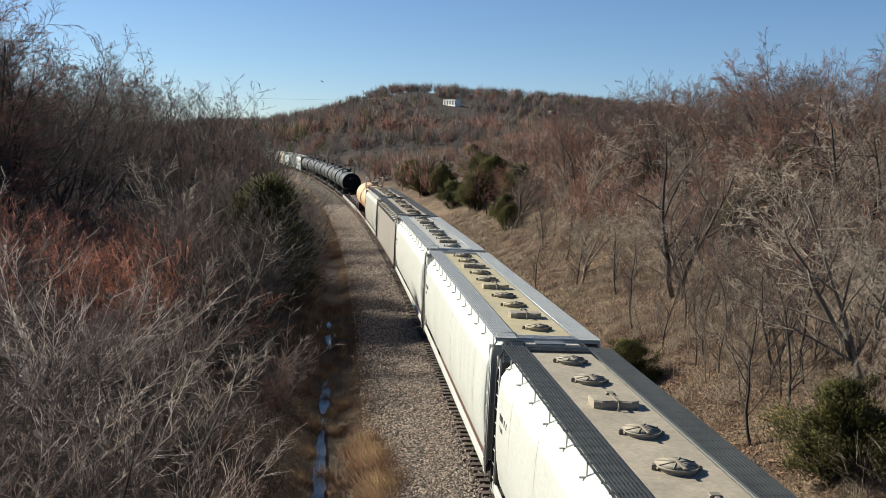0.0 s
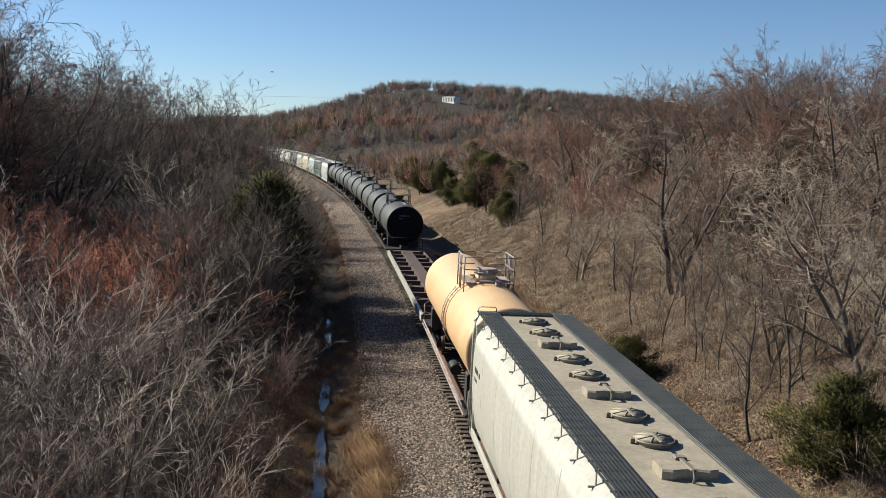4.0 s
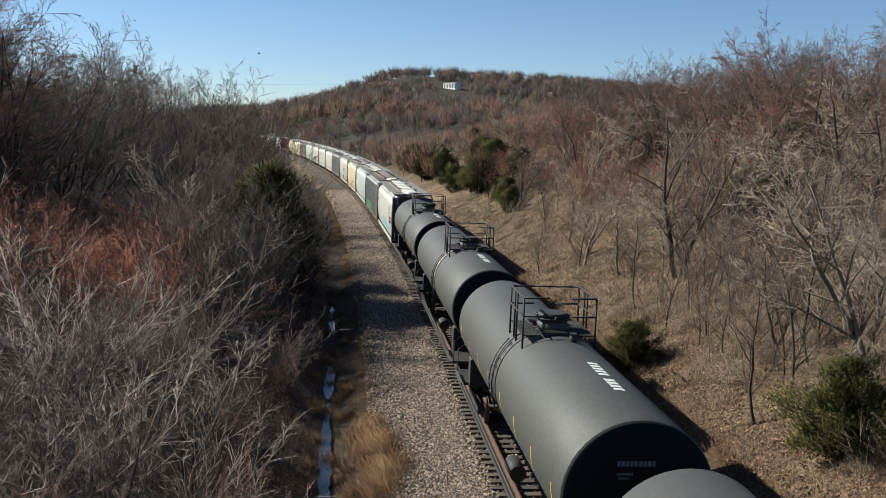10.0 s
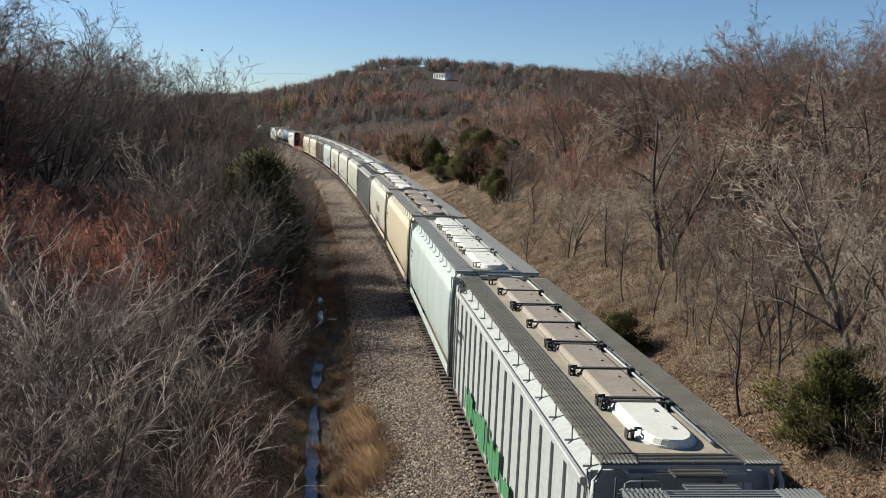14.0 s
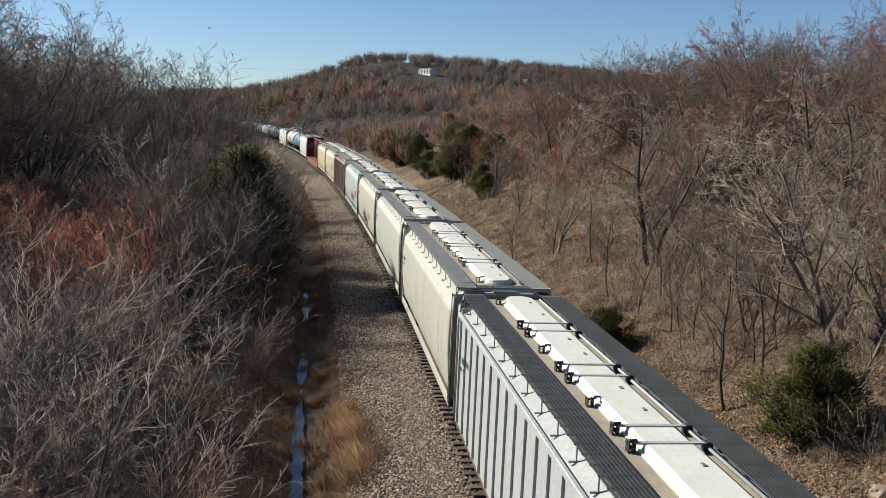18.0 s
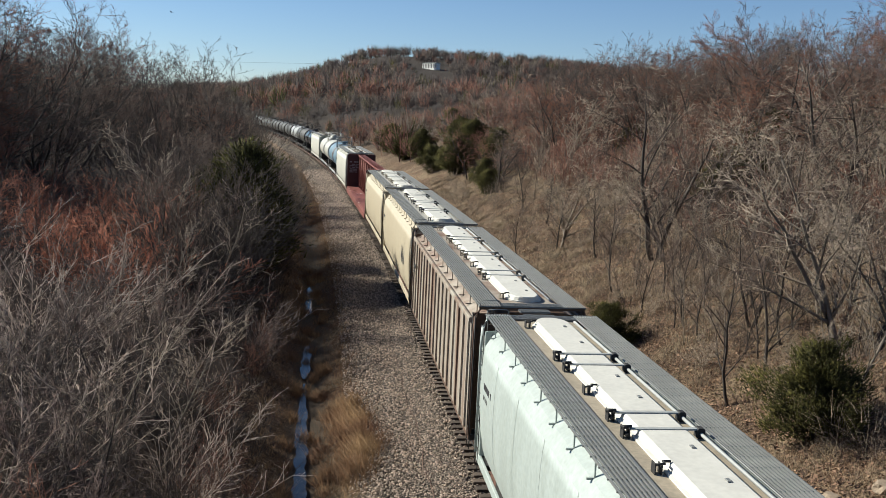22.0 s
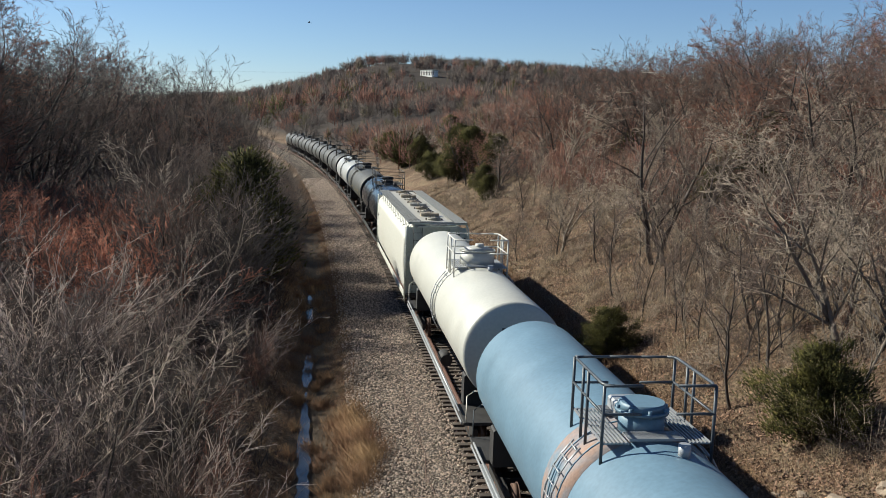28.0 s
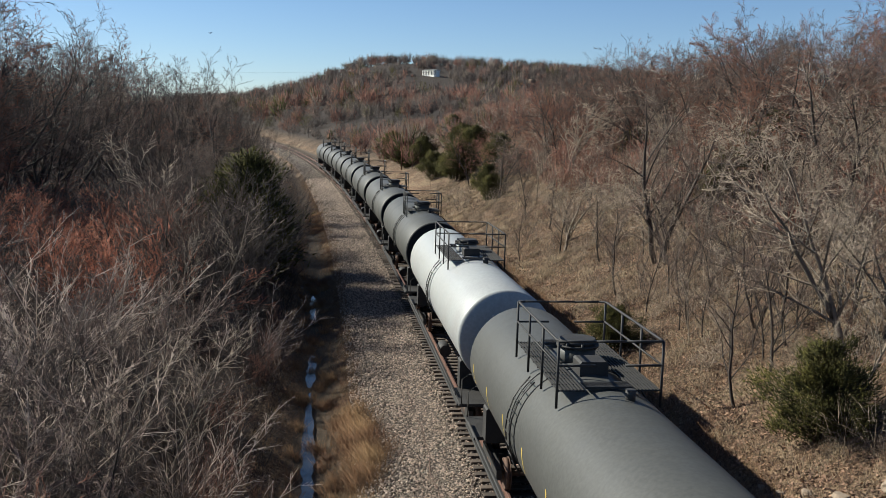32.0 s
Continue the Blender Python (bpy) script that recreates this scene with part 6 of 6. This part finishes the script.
        part("side_walk", Solid().box(min(x * 1.35, x * 1.52), max(x * 1.35, x * 1.52), -H - 0.1, H + 0.1, 0.93, 1.0, 0.01), fit, car)
    for sgn in (-1, 1):
        y0, y1 = sorted((sgn * (H + 0.45), sgn * (H - 1.35)))
        part("end_platform", Solid().box(-1.5, 1.5, y0, y1, 1.0, 1.09, 0.015), STEEL_DARK, car)
        y0, y1 = sorted((sgn * (H + 0.42), sgn * (H - 3.2)))
        part("stub_sill", Solid().box(-0.32, 0.32, y0, y1, 0.62, 1.3, 0.03), STEEL_DARK, car)
        y = sgn * (H - 1.5)
        part("saddle", Solid().box(-1.25, 1.25, y - 0.25, y + 0.25, 1.05, 2.0, 0.04), STEEL_DARK, car)
        hr = Solid()
        for x in (-1.42, 1.42):
            hr.tube([(x, sgn * (H + 0.4), 1.05), (x, sgn * (H + 0.4), 1.85), (x * 0.86, sgn * (H + 0.4), 2.0)], 0.02, 6)
        hr.tube([(-1.22, sgn * (H + 0.4), 2.0), (1.22, sgn * (H + 0.4), 2.0)], 0.018, 6)
        part("end_rail", hr, rail, car)
    br = Solid().disc((-0.95, -1.2, 0.85), (0, 1, 0), 0.22, 0.9, 14)
    part("brake_cylinder", br, STEEL_DARK, car)
    part("bottom_outlet", Solid().disc((0, 0, 0.72), (0, 0, 1), 0.2, 0.85, 14), STEEL_DARK, car)
    # lettering: on the near end and on the tank's flank
    part("text", bars_text(-0.48, -H + 0.045, zc + 0.66, [(9, 0.10), (8, 0.045), (6, 0.045)], "y", seed, proud=0.03), marks if body not in (TANK_BLACK, TANK_GLOSS) else END_GREY, car, "reporting marks in bars")
    t2 = Solid()
    rng = random.Random(seed + 1)
    for k in range(10 if big_text else 0):
        yk = -H + 2.2 + k * 0.24
        if k == 4:
            continue
        rings = []
        for a in (0.02, 0.10, 0.18):
            rings.append([((radius + 0.006) * math.sin(a), yk, zc + (radius + 0.006) * math.cos(a)), ((radius + 0.006) * math.sin(a), yk + rng.uniform(0.14, 0.19), zc + (radius + 0.006) * math.cos(a))])
        t2.loft(rings, False, True, False)
    if big_text:
        part("text", t2, marks, car, "large lettering in bars")
    if yellow:
        y2 = Solid()
        for k in range(8):
            yk = -H + 0.9 + k * (2 * H - 1.8) / 7
            rings = [[((radius + 0.006) * math.sin(a), yk - 0.03, zc + (radius + 0.006) * math.cos(a)), ((radius + 0.006) * math.sin(a), yk + 0.03, zc + (radius + 0.006) * math.cos(a))] for a in (-1.55, -1.68, -1.8, -1.93)]
            y2.loft(rings, False, True, False)
        part("reflector_strip", y2, MARK_YELLOW, car, "yellow reflective strips")
    for ob in car.children:
        if ob.name.split(".")[0] in ("platform", "guard_rail", "manway", "valve_housing", "vent", "ladder", "rung_band", "stained_band", "bottom_outlet"):
            ob.matrix_basis = pose(0, shift, 0)
    running_gear(car, length, 2.5)
    return car


def skeleton_flat_car(length=26.0):
    car = thing("skeleton_flat_car", "empty brown skeleton container flat car with open frame", "flat car", "cars of the freight train")
    L = length / 2 - 0.6
    part("centre_sill", Solid().box(-0.42, 0.42, -L, L, 0.78, 1.12, 0.02), FRAME_BROWN, car)
    for x in (-1, 1):
        so = Solid().box(min(x * 1.30, x * 1.46), max(x * 1.30, x * 1.46), -L, L, 0.74, 1.10, 0.02)
        part("side_sill", so, IVORY if x < 0 else FRAME_BROWN, car, "pale ivory side sill" if x < 0 else "")
    n = 13
    for k in range(n):
        y = -L + 0.2 + (2 * L - 0.4) * k / (n - 1)
        w = 0.32 if k in (0, n - 1) or k % 2 == 0 else 0.14
        part("cross_bearer", Solid().box(-1.32, 1.32, y - w, y + w, 0.80, 1.105, 0.02), FRAME_BROWN, car)
        if k % 2 == 0:
            for x in (-1.2, 1.2):
                p = Solid().box(x - 0.13, x + 0.13, y - 0.13, y + 0.13, 1.10, 1.16, 0.01)
                p.disc((x, y, 1.15), (0, 0, 1), 0.06, 0.09, 10, 0.6)
                part("container_pedestal", p, STEEL_RUST, car)
    for x in (-0.9, 0.9):
        part("brake_pipe", Solid().tube([(x, -L + 0.3, 0.8), (x, L - 0.3, 0.8)], 0.03, 6), STEEL_DARK, car)
        for y in (-2.6, 1.4, 4.0):
            part("brake_rod", Solid().tube([(x, y, 0.72), (x * 0.4, y + 1.4, 0.66)], 0.025, 6), BOARD_SILVER, car)
    part("air_tank", Solid().disc((0.85, -1.2, 0.62), (0, 1, 0), 0.2, 0.9, 14), STEEL_DARK, car)
    for sgn in (-1, 1):
        part("end_sill", Solid().box(-1.4, 1.4, min(sgn * L, sgn * (L - 0.25)), max(sgn * L, sgn * (L - 0.25)), 0.72, 1.10, 0.02), FRAME_BROWN, car)
    running_gear(car, length, 2.2)
    return car


def centerbeam_car(length=24.0):
    car = thing("centerbeam_flat_car", "empty oxide-red centre-beam lumber car with end bulkheads", "flat car", "cars of the freight train")
    L = length / 2 - 0.6
    part("deck", Solid().box(-1.45, 1.45, -L + 0.25, L - 0.25, 1.02, 1.14, 0.01), OXIDE_RED, car, "scuffed red deck")
    for x in (-1, 1):
        part("side_sill", Solid().box(min(x * 1.36, x * 1.50), max(x * 1.36, x * 1.50), -L + 0.25, L - 0.25, 0.55, 1.0, 0.02), OXIDE_RED, car)
    part("centre_sill", Solid().box(-0.3, 0.3, -L, L, 0.6, 1.0, 0.02), STEEL_DARK, car)
    for sgn in (-1, 1):
        y0, y1 = sorted((sgn * L, sgn * (L - 0.22)))
        b = Solid().box(-1.48, 1.48, y0, y1, 0.95, 4.55, 0.03)
        for x in (-1.48, -0.5, 0.42, 1.36):
            b.box(x, x + 0.12, *sorted((sgn * L, sgn * (L + 0.06))), 0.98, 4.52)
        bh = part("bulkhead", b, OXIDE_DARK, car, "dark red steel end bulkhead")
        so = bars_text(-1.25, sgn * L - 0.234 if sgn > 0 else -L - 0.07, 3.7, [(9, 0.14), (12, 0.10), (11, 0.10), (12, 0.10), (10, 0.10), (12, 0.08), (12, 0.08)], "y", 44)
        part("text", so, LIGHT_GREY, bh, "faded stencilled notices in bars")
        part("top_rail", Solid().tube([(-1.4, sgn * (L - 0.1), 4.57), (1.4, sgn * (L - 0.1), 4.57)], 0.03, 6), OXIDE_RED, bh)
    n = 18
    span = 2 * (L - 0.25)
    for x in (-0.30, 0.30):
        part("top_chord", Solid().box(x - 0.05, x + 0.05, -span / 2, span / 2, 4.38, 4.52, 0.01), OXIDE_RED, car)
    for k in range(n + 1):
        y = -span / 2 + span * k / n
        for x in (-0.26, 0.26):
            part("post", Solid().box(x - 0.04, x + 0.04, y - 0.07, y + 0.07, 1.13, 4.40, 0.01), OXIDE_RED, car)
        if k < n:
            g = Solid().loft([[(-0.34, y + 0.06, 4.52), (0.34, y + 0.06, 4.52), (0.34, y + span / n * 0.62, 4.52), (-0.34, y + span / n * 0.40, 4.52)], [(-0.34, y + 0.06, 4.545), (0.34, y + 0.06, 4.545), (0.34, y + span / n * 0.62, 4.545), (-0.34, y + span / n * 0.40, 4.545)]])
            part("top_plate", g, OXIDE_RED, car)
            ya, yb = (y, y + span / n) if k % 2 else (y + span / n, y)
            for x in (-0.22, 0.22):
                part("brace", Solid().tube([(x, ya, 1.2), (x, yb, 4.38)], 0.035, 5), OXIDE_RED, car)
    rng = random.Random(12)
    for k in range(26):
        x, y = rng.uniform(-1.35, -0.45), rng.uniform(-L + 1, L - 1)
        a = rng.uniform(0, 6.28)
        part("strap_scrap", Solid().tube([(x, y, 1.15), (x + 0.25 * math.cos(a), y + 0.5 * math.sin(a), 1.16)], 0.012, 4), STEEL_RUST if k % 4 else HATCH_WHITE, car)
    for x in (-1, 1):
        for k in range(9):
            y = -L + 1.4 + (2 * L - 2.8) * k / 8
            part("winch", Solid().disc((x * 1.42, y - 0.12, 0.78), (0, 1, 0), 0.08, 0.24, 10), STEEL_DARK, car)
    running_gear(car, length, 3.4)
    return car


def make_train():
    """All cars in order, from the front of the train to its end: (car, length)."""
    hop, tk = hopper_car, tank_car
    cars = []

    def put(ob, length):
        cars.append((ob, length))
        return ob

    HL, TL, EL = 21.2, 18.6, 17.7
    put(hop("off-white covered hopper with black roof walkways", WHITE, BOARD_DARK, "round", "curved", ROOF_DUST, ROOF_DUST, HL, STEEL_DARK, 1), HL)
    put(hop("off-white covered hopper with silver walkways and tan roof", WHITE, BOARD_SILVER, "round", "curved", ROOF_TAN, ROOF_DUST, HL, END_GREY, 2), HL)
    put(hop("off-white covered hopper with grey roof walkways", WHITE, BOARD_SILVER, "round", "curved", IVORY, ROOF_DUST, HL, END_GREY, 3), HL)
    put(hop("taupe covered hopper with gusseted sides and black walkways", TAUPE, BOARD_DARK, "round", "gusset", ROOF_DUST, ROOF_DUST, HL, TAUPE, 4), HL)
    put(hop("ivory covered hopper with black roof walkways", IVORY, BOARD_DARK, "round", "curved", ROOF_DUST, ROOF_DUST, 18.2, END_GREY, 5), 18.2)
    put(tk("pale orange tank car with railed platform", TANK_ORANGE, RUST_STAIN, 17.5, 1.50, 2.98, seed=6), 17.5)
    put(skeleton_flat_car(28.5), 28.5)
    for k in range(6):
        put(tk("matt black tank car with railed manway platform", TANK_BLACK, STEEL_DARK, TL, seed=10 + k, yellow=(k % 2 == 1), big_text=True, shift=0.0 if k == 3 else -1.3, stain=CREAM_STAIN if k in (2, 4) else None), TL)
    K = 18.02
    put(hop("grubby white covered hopper with pale blue spray paint", DINGY, BOARD_GREY, "trough", "curved", ROOF_DUST, None, K, END_SHADE_SLATE, 21, patches=((MARK_BLUE, -5.5, 6.5, 1.2, 2.4, "spray_paint"), (MARK_RED, -6.3, 0.75, 2.15, 2.85, "emblem"), (MARK_DARK, -6.3, 0.75, 2.9, 3.1, "emblem"), (MARK_DARK, -6.3, 0.75, 3.2, 3.55, "emblem")), words=("BUILDING\nAMERICA", -6.42, 2.62, 0.30)), K)
    put(hop("light grey ribbed covered hopper with green spray paint", LIGHT_GREY, BOARD_BROWN, "trough", "ribbed", ROOF_DUST, HATCH_BROWN, K, LIGHT_GREY, 22, 7, patches=((MARK_GREEN, -2.5, 7.5, 1.2, 2.2, "spray_paint"),)), K)
    put(hop("pale greenish-white covered hopper with grey walkways", PALE_GREEN, BOARD_GREY, "trough", "curved", IVORY, None, K, END_GREY, 23), K)
    put(hop("cream covered hopper with tan roof hatches", CREAM, BOARD_GREY, "trough", "curved", ROOF_DUST, HATCH_BROWN, K, END_GREY, 24), K)
    put(hop("ivory covered hopper with a dark painted slogan", IVORY, BOARD_GREY, "trough", "curved", ROOF_DUST, None, K, END_GREY, 25, patches=((MARK_RED, -7.6, 3.4, 1.12, 1.5, "spray_paint"),), words=("We will\ndeliver", -0.4, 2.45, 0.95)), K)
    put(hop("dull grey ribbed covered hopper with white hatches", LIGHT_GREY, BOARD_DARK, "trough", "ribbed", ROOF_DUST, None, K, END_GREY, 26), K)
    put(hop("ivory covered hopper with grey roof walkways", IVORY, BOARD_GREY, "trough", "curved", ROOF_DUST, None, K, END_GREY, 27), K)
    put(hop("pale covered hopper with white trough hatches", DINGY, BOARD_GREY, "trough", "curved", ROOF_DUST, None, K, END_GREY, 28), K)
    put(hop("ivory covered hopper with orange spray paint", IVORY, BOARD_GREY, "trough", "curved", ROOF_DUST, None, K, END_GREY, 29, patches=((MARK_ORANGE, -4.8, 1.9, 1.9, 2.6, "spray_paint"), (MARK_DARK, -2.4, 3.4, 1.3, 2.5, "spray_paint"), (MARK_GREEN, 1.3, 1.0, 1.3, 2.2, "spray_paint"))), K)
    put(hop("pale greenish-white covered hopper with slate-blue spray paint", PALE_GREEN, BOARD_GREY, "trough", "curved", ROOF_DUST, None, K, END_GREY, 30, patches=((MARK_SLATE, -4.9, 3.6, 1.7, 2.5, "spray_paint"), (MARK_RED, -6.3, 0.75, 2.15, 2.85, "emblem"), (MARK_DARK, -6.3, 0.75, 3.0, 3.2, "emblem")), words=("BUILDING\nAMERICA", -6.42, 2.62, 0.30)), K)
    put(hop("rusty brown ribbed covered hopper with white hatches", RUST_BROWN, BOARD_GREY, "trough", "ribbed", RUST_BROWN, None, K, STEEL_RUST, 31), K)
    put(hop("cream covered hopper with dark lettering", CREAM, BOARD_GREY, "trough", "curved", IVORY, None, 18.2, END_GREY, 32, patches=((MARK_DARK, -6.0, 1.6, 2.2, 3.2, "lettering"),)), 18.2)
    put(hop("cream covered hopper with white trough hatches", CREAM, BOARD_GREY, "trough", "curved", IVORY, None, 17.2, END_GREY, 33), 17.2)
    put(centerbeam_car(26.0), 26.0)
    put(hop("white covered hopper with round hatches and grey walkways", WHITE, BOARD_GREY, "round", "curved", WHITE, ROOF_DUST, 17.8, PALE_GREEN, 35), 17.8)
    put(tk("pale blue tank car with rust-stained middle", TANK_BLUE, BOARD_SILVER, 17.0, seed=36, stain=BLUE_STAIN, marks=MARK_WHITE), 17.0)
    put(tk("clean white tank car with white railed platform", TANK_WHITE, BOARD_SILVER, 19.3, seed=37, marks=MARK_DARK), 19.3)
    put(hop("white covered hopper with grey walkways and green-grey end", WHITE, BOARD_GREY, "round", "curved", IVORY, ROOF_DUST, 20.3, PALE_GREEN, 38), 20.3)
    put(tk("glossy black tank car with long railed platform", TANK_GLOSS, STEEL_DARK, 17.3, platform="long", seed=39, shift=0.0), 17.3)
    put(tk("matt black tank car with yellow reflector strips", TANK_BLACK, STEEL_DARK, 19.4, platform="long", seed=40, yellow=True, shift=2.2), 19.4)
    put(tk("pale grey tank car with black platform rails", TANK_SILVER, STEEL_DARK, TL, platform="long", seed=41, shift=0.0), TL)
    first = tk("matt black tank car with railed platform", TANK_BLACK, STEEL_DARK, EL, seed=42)
    put(first, EL)
    for k in range(6):
        put(copy_thing(first, Matrix()), EL)
    return cars


TRAIN = make_train()
ANCHOR = 13          # index of the car whose near coupling stands at ANCHOR_S at 13 s
ANCHOR_S = 14.6


def travelled(t):
    """How far the train has come since 13 s."""
    d = t - 13.0
    return 19.05 * d - 0.012 * d * d


def car_pose(s, length):
    """Where a car stands whose centre is s metres along the line."""
    c = length / 2 - 2.4
    a, b = line_at(s - c), line_at(s + c)
    x, y = (float(a[0]) + float(b[0])) / 2, (float(a[1]) + float(b[1])) / 2
    return Matrix.Translation((x, y, 0)) @ Matrix.Rotation(math.atan2(-(float(b[0]) - float(a[0])), float(b[1]) - float(a[1])), 4, "Z")


def soaring_bird():
    """A dark bird high over the valley, its wings spread."""
    ob = thing("bird", "dark soaring bird with spread wings", "bird")
    k = 0.45
    part("body", Solid().tube([(0, -0.32 * k, 0), (0, -0.15 * k, 0), (0, 0.1 * k, 0), (0, 0.3 * k, 0.02 * k), (0, 0.42 * k, 0)], [0.02 * k, 0.09 * k, 0.11 * k, 0.06 * k, 0.01 * k], 8), TANK_GLOSS, ob)
    part("tail", Solid().loft([[(-0.05 * k, -0.3 * k, 0), (0.05 * k, -0.3 * k, 0), (0.05 * k, -0.3 * k, 0.01), (-0.05 * k, -0.3 * k, 0.01)], [(-0.13 * k, -0.6 * k, 0), (0.13 * k, -0.6 * k, 0), (0.13 * k, -0.6 * k, 0.01), (-0.13 * k, -0.6 * k, 0.01)]]), TANK_GLOSS, ob)
    for x in (-1, 1):
        w = Solid().loft([[(x * a * k, (c + b) * k, z * k), (x * a * k, (c - b) * k, z * k), (x * a * k, (c - b) * k, z * k + 0.01), (x * a * k, (c + b) * k, z * k + 0.015)] for a, b, c, z in ((0.05, 0.16, 0.05, 0.03), (0.4, 0.17, 0.08, 0.12), (0.75, 0.12, 0.02, 0.2), (1.0, 0.04, -0.08, 0.22))])
        part("wing", w, TANK_GLOSS, ob)
    return ob


BIRD = soaring_bird()


def motions():
    walk(BIRD, [
        (0, pose(-17.6, 128.6, 17.2, 0, 12, 60)),
        (3, pose(-23.1, 127.7, 17.7, 0, -8, 73)),
        (6, pose(-24.9, 127.3, 18.0, 0, 15, 86)),
        (9, pose(-25.9, 127.1, 18.5, 0, 12, 99)),
        (12.3, pose(-24.8, 127.3, 18.6, 0, -8, 72)),
        (13, pose(-28.1, 126.6, 19.2, 0, 15, 85)),
        (14, pose(-31.4, 125.9, 17.1, 0, 12, 98)),
        (17, pose(-29.2, 126.3, 19.2, 0, -8, 71)),
        (20, pose(-28.1, 126.5, 19.9, 0, 15, 84)),
        (21, pose(-32.1, 125.5, 20.4, 0, 12, 97)),
        (25, pose(-34.7, 124.8, 20.2, 0, -8, 70)),
        (27.5, pose(-18.3, 128.1, 21.7, 0, 15, 83)),
        (28, pose(-16.2, 128.5, 21.3, 0, 12, 96)),
        (29, pose(-16.8, 128.5, 19.6, 0, -8, 69)),
        (30, pose(-22.5, 127.8, 17.8, 0, 15, 82)),
        (31, pose(-28.2, 126.7, 17.4, 0, 12, 95)),
        (32, pose(-28.9, 126.4, 19.5, 0, -8, 68)),
    ])
    starts, s = [], ANCHOR_S
    for ob, n in TRAIN[:ANCHOR][::-1]:
        s -= n
        starts.insert(0, s)
    s = ANCHOR_S
    for ob, n in TRAIN[ANCHOR:]:
        starts.append(s)
        s += n
    for (ob, n), s0 in zip(TRAIN, starts):
        walk(ob, [(t, car_pose(s0 + n / 2 - travelled(t), n)) for t in [k * 1.0 for k in range(33)]])


motions()
